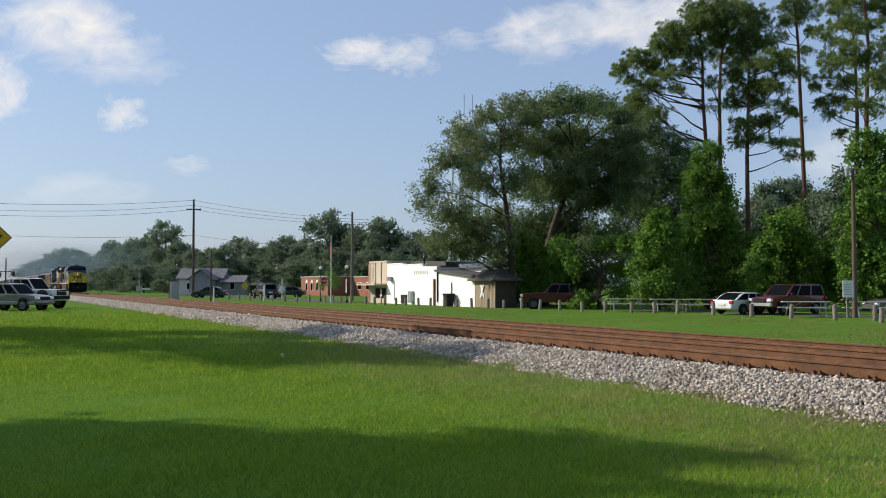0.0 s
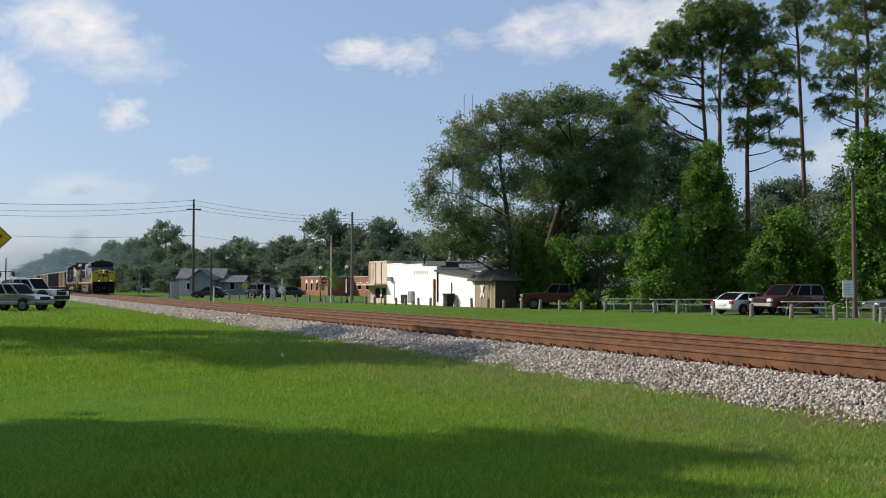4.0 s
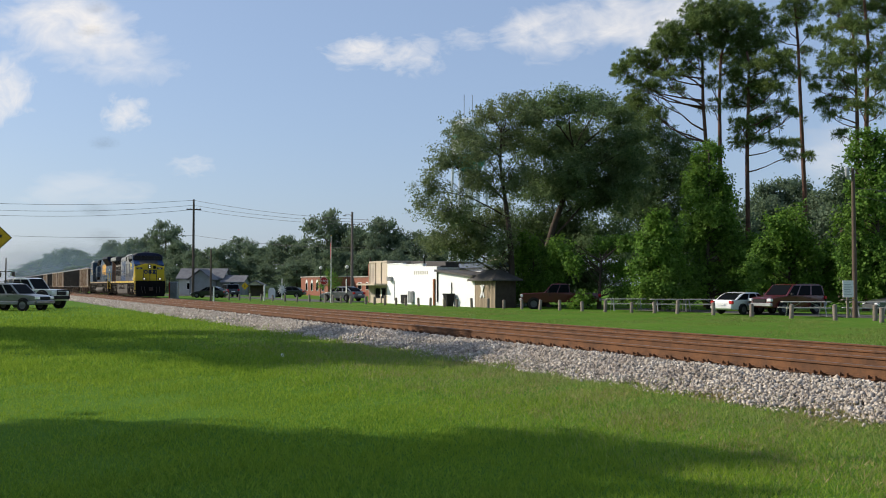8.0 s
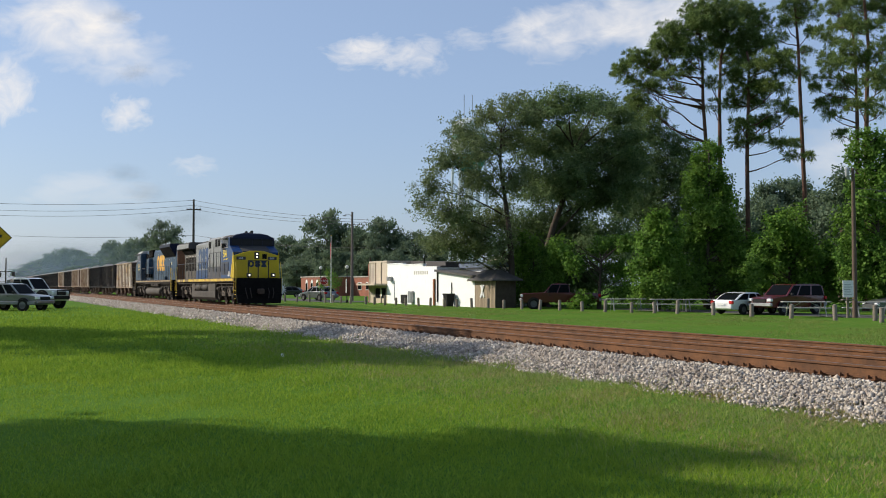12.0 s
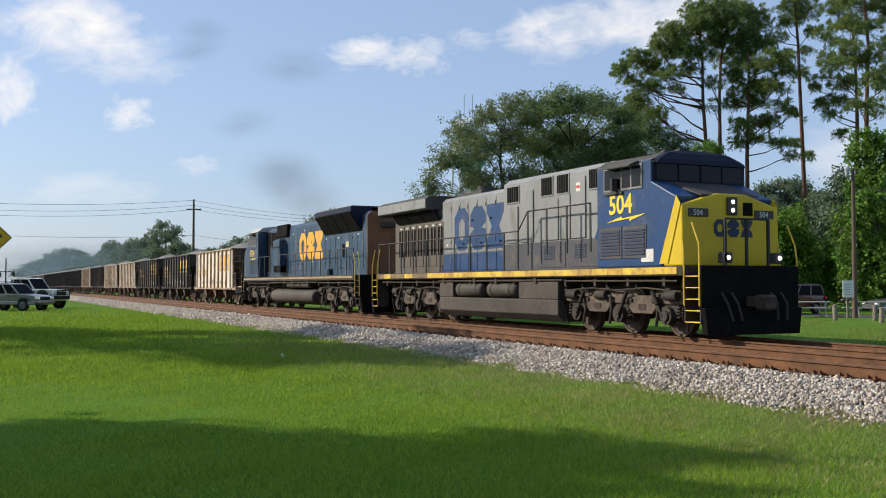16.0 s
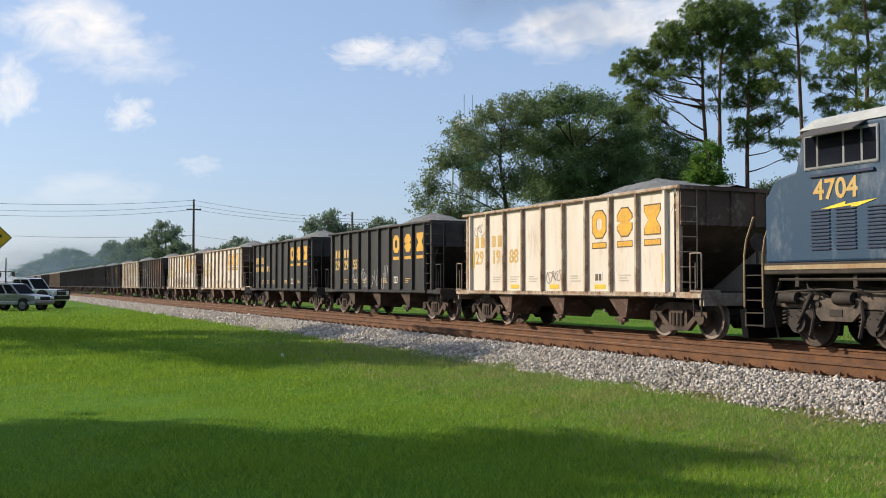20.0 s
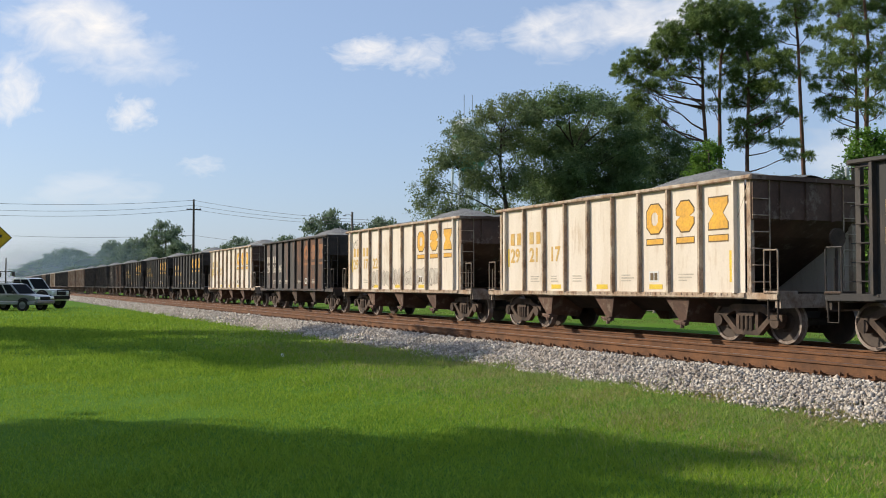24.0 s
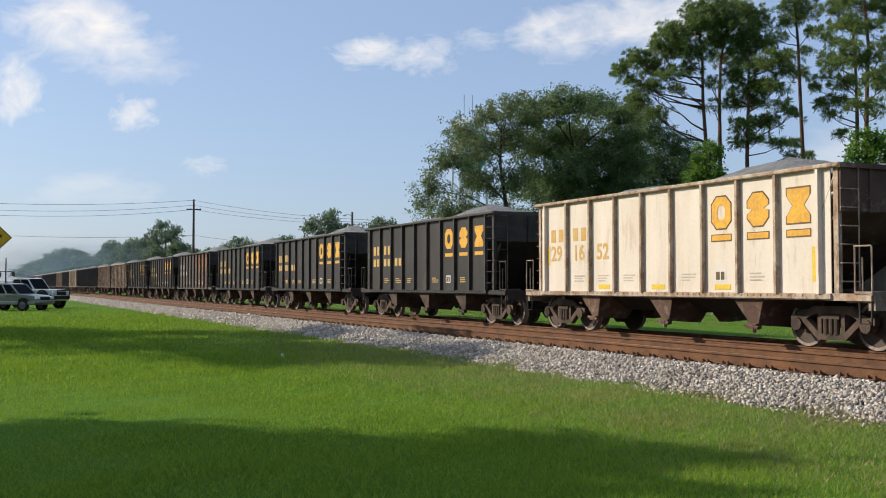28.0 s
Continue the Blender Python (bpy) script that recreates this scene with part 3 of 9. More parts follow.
    s = Solid().loft([[(x, -1.40, Z0 + 0.05) for x in (-5.2, 5.2)] + [(x, 1.40, Z0 + 0.05) for x in (5.2, -5.2)], [(x, -0.5, 0.62) for x in (-4.2, 4.2)] + [(x, 0.5, 0.62) for x in (4.2, -4.2)]])
    part("belly", s, M_UNDER, car)
    ld = part("load", HEAP, None, car, "heaped grey crushed stone")
    ld.scale = (1.09 if style == "cream" else 1.0, 1.0, 1.0)
    for x in (-5.0, 5.0):
        hopper_bogie(car, x)
    return car


def hopper_markings(car, style, number):
    """Painted markings on the side that faces the lawn; number: three pairs of digits, or none to show bars."""
    y = -HW - 0.004
    pw = 2 * PX / 9
    shades = {"cream": (M_LOGOYEL, M_LOGOEDGE, M_FADEYEL), "black": (M_LOGOYEL, None, M_FADEYEL), "faded": (M_ORANGE, None, M_DUSTGREY), "rust": (M_FADEYEL, None, M_DUSTGREY)}[style]
    for k in range(3):
        xc = -PX + pw * (6.5 + k)
        w, h, z = 0.62, 0.70, 2.55
        solid = Solid()
        c = 0.17
        if k == 0:
            o, i = ring_shape(w, h, 0.26, 0.40)
            o, i = [(xc - w / 2 + a, z + b) for a, b in o], [(xc - w / 2 + a, z + b) for a, b in i]
            for n in range(8):
                q = (n + 1) % 8
                solid.prism([o[n], o[q], i[q], i[n]], "y", y, y - 0.004)
        elif k == 1:
            pts = [(c, 0), (w - c, 0), (w, c), (w, h * 0.46), (w * 0.75, h * 0.5), (w, h * 0.62), (w, h - c), (w - c, h), (c, h), (0, h - c), (0, h * 0.54), (w * 0.25, h * 0.5), (0, h * 0.38), (0, c)]
            solid.prism([(xc - w / 2 + a, z + b) for a, b in pts], "y", y, y - 0.004)
        else:
            pts = [(0, 0), (w, 0), (w, 0.22 * h), (0.74 * w, 0.5 * h), (w, 0.78 * h), (w, h), (0, h), (0, 0.78 * h), (0.26 * w, 0.5 * h), (0, 0.22 * h)]
            solid.prism([(xc - w / 2 + a, z + b) for a, b in pts], "y", y, y - 0.004)
        if shades[1]:
            big = Solid()
            mx, mz = xc, z + h / 2
            big.v = [(mx + (a - mx) * 1.10, b + 0.0035, mz + (e - mz) * 1.10) for a, b, e in solid.v]
            big.f = list(solid.f)
            part("marking_outline", big, shades[1], car)
            part("marking_outline", Solid().box(xc - w / 2 - 0.03, xc + w / 2 + 0.03, y - 0.001, y, z - 0.30, z - 0.13), shades[1], car)
        part("marking", solid, shades[0], car)
        part("marking", Solid().box(xc - w / 2, xc + w / 2, y - 0.004, y, z - 0.27, z - 0.15), shades[0], car)
    for k in range(2):
        xc = -PX + pw * (k + 0.5)
        for q in (-0.2, 0.2):
            part("faded_bar", Solid().cbox(xc + q - 0.12, xc + q + 0.12, y - 0.004, y, 2.50, 2.86, 0.001), shades[2], car)
    for k in range(3):
        xc = -PX + pw * (k + 0.5)
        if number:
            part("car_number", text_mesh(number[k], 0.42, shades[2], bold=0.035), None, car, at=pose(xc - 0.33, y, 1.98))
        else:
            for q in (-0.2, 0.2):
                part("faded_bar", Solid().box(xc + q - 0.13, xc + q + 0.13, y - 0.004, y, 2.04, 2.34), shades[2], car)
    rnd = random.Random(len(bpy.data.objects))
    part("white_placard", Solid().box(-PX + pw * 6.3, -PX + pw * 6.62, y - 0.004, y, 1.36, 1.62), M_WHITE, car)
    part("placard_print", Solid().box(-PX + pw * 6.34, -PX + pw * 6.45, y - 0.007, y, 1.40, 1.58).box(-PX + pw * 6.48, -PX + pw * 6.58, y - 0.007, y, 1.40, 1.58), M_LOGOEDGE, car)
    for k in (1, 2, 3, 5, 7):
        x = -PX + pw * (k + 0.28)
        s = Solid()
        for n in range(3):
            s.box(x, x + 0.3 + 0.25 * rnd.random(), y - 0.004, y, 1.38 + 0.07 * n, 1.41 + 0.07 * n)
        part("small_print", s, shades[2] if style != "cream" else M_DUSTGREY, car)
    if style == "cream":
        part("reflector", Solid().box(PX - 0.22, PX - 0.08, y - 0.004, y, 1.35, 2.05), M_SAFETY, car)
        part("reflector", Solid().box(-PX + 0.08, -PX + 0.18, y - 0.004, y, 1.85, 2.4), M_SAFETY, car)
        for k in (2, 4, 6):
            part("reflector", Solid().box(-PX + pw * (k + 0.3), -PX + pw * (k + 0.75), y - 0.004, y, 1.18, 1.30), M_SAFETY, car)


def ribbon(path, width, y, thick):
    """A flat painted stroke along a path of (x, z)."""
    s = Solid()
    rings = []
    for i, (x, z) in enumerate(path):
        ax, az = path[min(i + 1, len(path) - 1)][0] - path[max(i - 1, 0)][0], path[min(i + 1, len(path) - 1)][1] - path[max(i - 1, 0)][1]
        q = width / 2 / max(1e-6, math.hypot(ax, az))
        rings.append([(x - az * q, y, z + ax * q), (x + az * q, y, z - ax * q), (x + az * q, y - thick, z - ax * q), (x - az * q, y - thick, z + ax * q)])
    return s.loft(rings)


def scrawl(car, k0, k1, z0, z1, fill, line, bubbles=True):
    """Sprayed bubble shapes and looping strokes that cannot be read, kept between the ribs."""
    rnd = random.Random(k0 * 7 + k1)
    pw = 2 * PX / 9
    y = -HW - 0.0045
    for k in range(k0, k1):
        left = -PX + pw * k + 0.10
        for n in range(2 if bubbles else 0):
            cx, w, h = left + 0.26 + 0.46 * n, rnd.uniform(0.20, 0.27), (z1 - z0) * rnd.uniform(0.36, 0.5)
            cz = z0 + h + 0.08 * rnd.random()
            a = rnd.uniform(0, 6)
            turn = [2 * math.pi * q / 9 + rnd.uniform(-0.2, 0.2) for q in range(9)]
            loop = [(cx + w * max(-1, min(1, 1.4 * math.cos(t))) * rnd.uniform(0.7, 1.05), cz + h * max(-1, min(1, 1.4 * math.sin(t))) * rnd.uniform(0.65, 1.05)) for t in turn]
            part("sprayed_shape", Solid().prism(loop, "y", y, y - 0.002 - 0.001 * n), fill, car)
            part("sprayed_outline", ribbon(loop + loop[:2], 0.020, y - 0.002, 0.003), line, car)
            part("sprayed_stroke", ribbon([(cx + 0.30 * w * math.sin(3 * q + a), cz - 0.5 * h + 0.9 * h * q) for q in (0, 0.17, 0.33, 0.5, 0.67, 0.83, 1)], 0.018, y - 0.003, 0.003), line, car)
        for n in range(1 if bubbles else 3):
            x, z, w, h = left + 0.08 + 0.3 * n, z0 + (z1 - z0) * rnd.uniform(0.2, 0.6), rnd.uniform(0.2, 0.34), (z1 - z0) * rnd.uniform(0.25, 0.5)
            a, b = rnd.uniform(0, 6), rnd.choice((1.5, 2.0, 2.5))
            path = [(x + w * q / 18 + 0.07 * math.sin(b * 0.33 * q + a), z + h * 0.8 * math.sin(b * 0.19 * q + a)) for q in range(19)]
            part("sprayed_stroke", ribbon(path, 0.030, y - 0.001, 0.003), line if bubbles else fill, car)


# ---- locomotives ----
def loco_bogie(car, x, bogie_mat):
    """A three-axle bogie: cast side frames, traction plates, dampers, springs, brake cylinders and pipes."""
    b = part("bogie", Solid().box(-2.2, 2.2, -0.55, 0.55, 0.62, 0.95), M_UNDER, car, at=pose(x, 0, 0))
    for d in (-1, 1):
        y = d * 1.12
        a, c = y - 0.09, y + 0.09
        s = Solid()
        s.prism([(-2.72, 0.84), (-2.72, 1.00), (-2.45, 1.13), (-1.55, 1.13), (-1.30, 1.02), (-0.75, 1.02), (-0.55, 1.13), (0.55, 1.13), (0.75, 1.02), (1.30, 1.02), (1.55, 1.13), (2.45, 1.13), (2.72, 1.00), (2.72, 0.84), (2.35, 0.80),
                 (1.70, 0.80), (1.45, 0.60), (0.60, 0.60), (0.36, 0.80), (-0.36, 0.80), (-0.60, 0.60), (-1.45, 0.60), (-1.70, 0.80), (-2.35, 0.80)], "y", a, c)
        part("side_frame", s, bogie_mat, b, bevel=0.03)
        for q in (-1.0, 1.0):
            s = Solid().prism([(q - 0.62, 0.98), (q + 0.62, 0.98), (q + 0.70, 0.84), (q + 0.40, 0.56), (q - 0.40, 0.56), (q - 0.70, 0.84)], "y", y + d * 0.08, y + d * 0.15)
            part("traction_plate", s, bogie_mat, b, bevel=0.015)
            s = Solid().box(q - 0.16, q + 0.16, min(y + d * 0.14, y + d * 0.165), max(y + d * 0.14, y + d * 0.165), 0.66, 0.80)
            part("frame_opening", s, M_UNDER, b)
            for u in (-0.45, 0.45):
                part("bolt", Solid().cyl((q + u, y + d * 0.14, 0.90), (q + u, y + d * 0.19, 0.90), 0.055, 8), M_UNDER, b)
        for q in (-2.0, 0.0, 2.0):
            s = Solid().cyl((q, y + d * 0.02, 0.53), (q, y + d * 0.20, 0.53), 0.23, 16).cyl((q, y + d * 0.19, 0.53), (q, y + d * 0.25, 0.53), 0.13, 12)
            for u in (0.5, 2.6, 4.7):
                s.cyl((q + 0.17 * math.cos(u), y + d * 0.19, 0.53 + 0.17 * math.sin(u)), (q + 0.17 * math.cos(u), y + d * 0.23, 0.53 + 0.17 * math.sin(u)), 0.03, 6)
            s.prism([(q - 0.34, 0.78), (q - 0.25, 0.40), (q + 0.25, 0.40), (q + 0.34, 0.78)], "y", y - 0.08, y + 0.08)
            part("axle_box", s, M_TRUCKDARK, b)
            for u in (-0.42, 0.42):
                coil = [(q + u + 0.075 * math.cos(1.05 * n), y + d * 0.06 + 0.075 * math.sin(1.05 * n), 0.44 + 0.013 * n) for n in range(28)]
                part("spring", Solid().tube(coil, 0.022, 5), M_TRUCKDARK, b)
            lean = 0.36 if q < 1.0 else -0.36
            s = Solid().tube([(q + lean * 1.3, y + d * 0.24, 1.12), (q + lean * 0.75, y + d * 0.24, 0.80)], 0.06, 8).tube([(q + lean * 0.75, y + d * 0.24, 0.80), (q + lean * 0.2, y + d * 0.24, 0.50)], 0.035, 8)
            part("damper", s, M_TRUCKDARK, b)
        for q in (-2.45, -1.0, 2.45):
            s = Solid().cyl((q, y + d * 0.16, 1.02), (q + 0.46 * (1 if q < 0 else -1), y + d * 0.16, 1.02), 0.125, 12).cyl((q + 0.44 * (1 if q < 0 else -1), y + d * 0.16, 1.02), (q + 0.66 * (1 if q < 0 else -1), y + d * 0.16, 0.97), 0.03, 6)
            part("brake_cylinder", s, M_TRUCKDARK, b, smooth=True)
        s = Solid()
        s.tube([(-2.6, y + d * 0.19, 1.13), (-1.2, y + d * 0.19, 1.20), (0.0, y + d * 0.19, 1.15), (1.2, y + d * 0.19, 1.21), (2.6, y + d * 0.19, 1.12)], 0.025, 6)
        for q in (-1.62, -0.38, 1.62):
            s.tube([(q, y + d * 0.15, 0.98), (q + 0.06, y + d * 0.17, 0.62), (q - 0.03, y + d * 0.17, 0.26)], 0.04, 6)
        for e in (-1, 1):
            s.tube([(e * 2.55, y + d * 0.12, 1.35), (e * 2.78, y + d * 0.12, 0.80), (e * 2.66, y + d * 0.05, 0.16)], 0.028, 6)
        for q in (-1.8, -0.6, 0.7, 1.9):
            s.tube([(q, y + d * 0.10, 1.40), (q + 0.14, y + d * 0.22, 1.22), (q + 0.30, y + d * 0.22, 1.18), (q + 0.40, y + d * 0.14, 1.05)], 0.022, 6)
        part("brake_rigging", s, M_UNDER, b)
    for q in (-2.0, 0.0, 2.0):
        make_axle(0.533, b, q, 0.533, False)
    return b


def handrail(car, xs, z_deck, z_top, y, material, name="handrail", post=0.022):
    s = Solid()
    s.tube([(xs[0], y, z_top)] + [(x, y, z_top) for x in xs[1:]], 0.024, 6)
    part(name, s, material, car)
    for x in xs:
        part("stanchion", Solid().box(x - 0.036, x + 0.036, y - 0.012, y + 0.012, z_deck - 0.12, z_top), material, car)


def end_steps(car, e, y, rail_mat, tread_mat=None):
    """Step well at a corner with its treads and grab rails."""
    x0, x1 = sorted((e * 9.86, e * 10.46))
    d = -1 if y < 0 else 1
    ya, yb = sorted((y, y - d * 0.55))
    s = Solid().box(x0, x0 + 0.04, ya, yb, 0.38, 1.74).box(x1 - 0.04, x1, ya, yb, 0.38, 1.74).box(x0, x1, min(y - d * 0.5, y - d * 0.55), max(y - d * 0.5, y - d * 0.55), 0.38, 1.74)
    part("step_well", s, M_UNDER, car)
    for k in range(5):
        part("step_tread", Solid().box(x0 + 0.04, x1 - 0.04, min(y, y - d * 0.22), max(y, y - d * 0.22), 0.40 + 0.27 * k, 0.425 + 0.27 * k), tread_mat or M_SAFETY, car)
    for x in (x0 + 0.02, x1 - 0.02):
        s = Solid().tube([(x, y + d * 0.02, 0.8), (x, y + d * 0.02, 1.9), (x - e * 0.04, y, 2.25), (x - e * 0.28, y, 2.75)], 0.022, 6)
        part("grab_rail", s, rail_mat, car)


def underframe(car, stripe, bogie_mat, tank_style, bx):
    s = Solid().cbox(-9.84, 9.84, -1.50, 1.50, 1.50, 1.74, 0.02)
    s.box(9.82, 10.46, -1.0, 1.0, 1.50, 1.74).box(-10.46, -9.82, -1.0, 1.0, 1.50, 1.74)
    part("deck", s, M_UNDER, car)
    for d in (-1, 1):
        y = d * 1.505
        x = -9.80
        k = 0
        while x < 9.6:
            w = 0.72
            part("reflective_stripe" if k % 2 else "sill_stripe", Solid().box(x, min(x + w, 9.80), min(y, y + d * 0.012), max(y, y + d * 0.012), 1.60 if tank_style else 1.545, 1.69 if tank_style else 1.715), stripe if tank_style or (k % 2 == 0 and x > -4.6) or k % 3 == 1 else M_SILL if x > -4.6 else M_GRIME, car)
            x += w
            k += 1
    s = Solid().box(-10.4, 10.4, -0.75, 0.75, 1.0, 1.5)
    for x in np.arange(-9.0, 9.1, 1.5):
        s.box(x - 0.05, x + 0.05, -1.4, 1.4, 1.25, 1.5)
    part("underframe", s, M_UNDER, car)
    s = Solid()
    s.tube([(-4.0, -1.42, 1.42), (4.4, -1.42, 1.42)], 0.035, 6).tube([(-9.5, -1.38, 1.40), (-4.0, -1.38, 1.38)], 0.03, 6).tube([(4.2, -1.38, 1.40), (9.5, -1.38, 1.38)], 0.03, 6)
    for x in (-3.5, -1.1, 0.4, 2.9):
        s.box(x - 0.08, x + 0.08, -1.46, -1.30, 1.34, 1.5)
    part("pipe_run", s, M_UNDER, car)
    for e in (-1, 1):
        s = Solid().box(min(e * 10.40, e * 10.50), max(e * 10.40, e * 10.50), -1.48, 1.48, 0.75, 1.74)
        s.prism([(-1.40, 0.12), (1.40, 0.12), (1.48, 0.75), (-1.48, 0.75)], "x", e * 10.42, e * 10.62)
        part("plow", s, M_BLACKMESH, car, bevel=0.02)
        s = Solid().box(min(e * 10.4, e * 10.8), max(e * 10.4, e * 10.8), -0.15, 0.15, 0.78, 1.02).cbox(min(e * 10.78, e * 11.18), max(e * 10.78, e * 11.18), -0.18, 0.18, 0.70, 1.06, 0.05)
        part("coupler", s, M_BOGIE, car)
        for y in (-0.9, -0.6, 0.6, 0.9):
            part("air_hose", Solid().tube([(e * 10.5, y, 1.1), (e * 10.72, y, 0.85), (e * 10.8, y * 0.9, 0.45)], 0.03, 6), M_UNDER, car)
    for x in bx:
        loco_bogie(car, x, bogie_mat)


def grey_locomotive(at):
    """The leading unit: grey hood with a blue band, blue cab and yellow nose."""
    car = thing("locomotive", at, "grey, blue and yellow diesel freight locomotive leading the train", "locomotive", "locomotives")
    underframe(car, M_STRIPE, M_TRUCK, 0, (6.95, -6.05))
    # fuel tank with two air reservoirs set in its upper flank
    s = Solid().prism([(-1.42, 0.42), (-1.20, 0.22), (1.20, 0.22), (1.42, 0.42), (1.42, 0.86), (-1.42, 0.86)], "x", -3.9, 4.15)
    s.box(-3.9, -2.8, -1.42, 1.42, 0.86, 1.38).box(1.85, 4.15, -1.42, 1.42, 0.86, 1.38).box(-3.9, 4.15, -0.95, 0.95, 0.86, 1.5)
    part("fuel_tank", s, M_TANK, car, bevel=0.03)
    for x in (-2.62, -0.30):
        s = Solid().lathe([(0, 0.05), (0.03, 0.18), (0.12, 0.25), (1.84, 0.25), (1.93, 0.18), (1.96, 0.05)], (x, -1.22, 1.13), "x", 16)
        r = part("air_reservoir", s, M_TANK, car, smooth=True)
        for q in (0.35, 1.55):
            part("strap", Solid().lathe([(q, 0.252), (q, 0.262), (q + 0.06, 0.262), (q + 0.06, 0.252)], (x, -1.22, 1.13), "x", 16, False), M_UNDER, r)
    HY = 0.97
    # long hood
    part("hood_lower", Solid().box(-4.6, 5.0, -HY, HY, 1.74, 2.40), M_BLUE, car)
    s = Solid().prism([(-HY, 2.40), (HY, 2.40), (HY, 4.32), (HY - 0.16, 4.46), (-HY + 0.16, 4.46), (-HY, 4.32)], "x", -4.6, 0.35)
    part("engine_hood", s, M_GREY, car)
    s = Solid().prism([(-HY, 1.74), (HY, 1.74), (HY, 4.10), (-HY, 4.10)], "x", -9.15, -4.6)
    part("radiator_cab", s, M_GREYDIRT, car)
    s = Solid().prism([(-1.48, 4.14), (-1.48, 4.50), (-1.30, 4.62), (1.30, 4.62), (1.48, 4.50), (1.48, 4.14), (1.40, 4.08), (-1.40, 4.08)], "x", -9.85, -5.0)
    part("radiator_wing", s, M_SOOT, car, bevel=0.02)
    s = Solid().box(-9.8, -5.05, -1.492, -1.484, 4.16, 4.50)
    part("wing_fascia", s, M_GREY, car)
    # screens and doors on the radiator cab
    for k in range(3):
        x = -8.7 + k * 1.33
        part("screen", Solid().prism([(-HY - 0.30, 4.08), (-HY - 0.33, 4.05), (-HY - 0.05, 3.70), (-HY - 0.02, 3.73)], "x", x, x + 1.25), M_BLACKMESH, car)
    for k in range(7):
        x = -8.75 + k * 0.62
        part("hood_door", Solid().cbox(x, x + 0.55, -HY - 0.022, -HY, 2.0, 3.62, 0.008), M_GREYDIRT, car)
        part("door_louver", Solid().box(x + 0.07, x + 0.21, -HY - 0.034, -HY - 0.02, 2.40, 3.45).box(x + 0.33, x + 0.47, -HY - 0.034, -HY - 0.02, 2.40, 3.45), M_BLACKMESH, car)
        part("door_placard", Solid().box(x + 0.18, x + 0.36, -HY - 0.036, -HY - 0.02, 3.50, 3.56), M_WHITE, car)
    for k in range(7):
        x = -4.45 + k * 0.68
        part("hood_door", Solid().cbox(x, x + 0.655, -HY - 0.02, -HY, 2.42, 4.24, 0.008), M_GREY, car)
        part("hood_door", Solid().cbox(x, x + 0.655, -HY - 0.02, -HY, 1.80, 2.40, 0.008), M_BLUE, car)
        part("door_latch", Solid().box(x + 0.59, x + 0.62, -HY - 0.035, -HY - 0.015, 3.95, 4.10), M_HANDRAIL, car)
        part("door_latch", Solid().box(x + 0.59, x + 0.62, -HY - 0.035, -HY - 0.015, 2.75, 2.9), M_HANDRAIL, car)
        part("door_placard", Solid().box(x + 0.2, x + 0.36, -HY - 0.026, -HY - 0.018, 2.70 + 0.8 * (k % 2), 2.76 + 0.8 * (k % 2)), M_WHITE, car)
    part("marking", plain_marks(-3.55, 2.50, 1.16, 1.50, 0.10, -HY - 0.022), M_BLUE, car)
    s = Solid().cbox(-4.3, -2.3, -0.55, 0.55, 4.44, 4.62, 0.03).cyl((-3.1, 0, 4.6), (-3.1, 0, 4.84), 0.26, 14)
    part("exhaust_stack", s, M_SOOT, car)
    # equipment cab behind the crew cab
    s = Solid().prism([(-1.10, 2.56), (1.10, 2.56), (1.10, 4.50), (0.92, 4.66), (-0.92, 4.66), (-1.10, 4.50)], "x", 0.35, 6.3)
    part("equipment_cab", s, M_GREY, car)
    part("equipment_base", Solid().box(0.35, 6.3, -1.12, 1.12, 1.74, 2.58), M_SLATE, car)
    part("blue_flash", Solid().prism([(5.62, 2.58), (6.285, 2.58), (6.285, 3.70)], "y", -1.139, -1.10), M_BLUE, car)
    part("battery_cover", Solid().cbox(2.45, 4.1, -1.135, -1.115, 1.80, 2.54, 0.008), M_SLATE, car)
    part("battery_cover", Solid().cbox(4.25, 6.15, -1.135, -1.115, 1.80, 2.54, 0.008), M_SLATE, car)
    for x, w, z, h in ((0.62, 0.72, 3.92, 0.48), (2.75, 0.60, 3.98, 0.52), (3.65, 0.60, 3.98, 0.52), (5.35, 0.55, 3.98, 0.52)):
        f = part("vent_window", Solid().cbox(x - 0.05, x + w + 0.05, -1.125, -1.10, z - 0.05, z + h + 0.05, 0.01), M_GREY, car)
        s = Solid().box(x, x + w, -1.134, -1.12, z, z + h)
        part("vent_grille", s, M_BLACKMESH, f)
        s = Solid()
        for q in range(1, 5):
            s.box(x + w * q / 5 - 0.012, x + w * q / 5 + 0.012, -1.145, -1.13, z, z + h)
        part("vent_bar", s, M_HANDRAIL, f)
    for x, w, z, h in ((0.55, 0.75, 2.62, 1.15), (1.5, 0.75, 2.62, 1.6), (2.6, 1.1, 2.62, 1.2), (4.4, 0.75, 2.62, 1.75), (3.75, 0.6, 2.62, 1.3)):
        part("cabinet_door", Solid().cbox(x, x + w, -1.137, -1.115, z, z + h, 0.008), M_GREY, car)
    for x in (2.9, 4.6):
        s = Solid()
        for q in range(6):
            s.box(x, x + 0.6, -1.15, -1.12, 2.05 + 0.07 * q, 2.09 + 0.07 * q)
        part("louver", s, M_DKBLUE, car)
    part("warning_placard", Solid().box(4.70, 4.90, -1.142, -1.136, 3.95, 4.2), M_WHITE, car)
    part("warning_print", Solid().box(4.72, 4.88, -1.146, -1.14, 4.04, 4.12), mat("red_print", (0.6, 0.05, 0.05), bump=0), car)
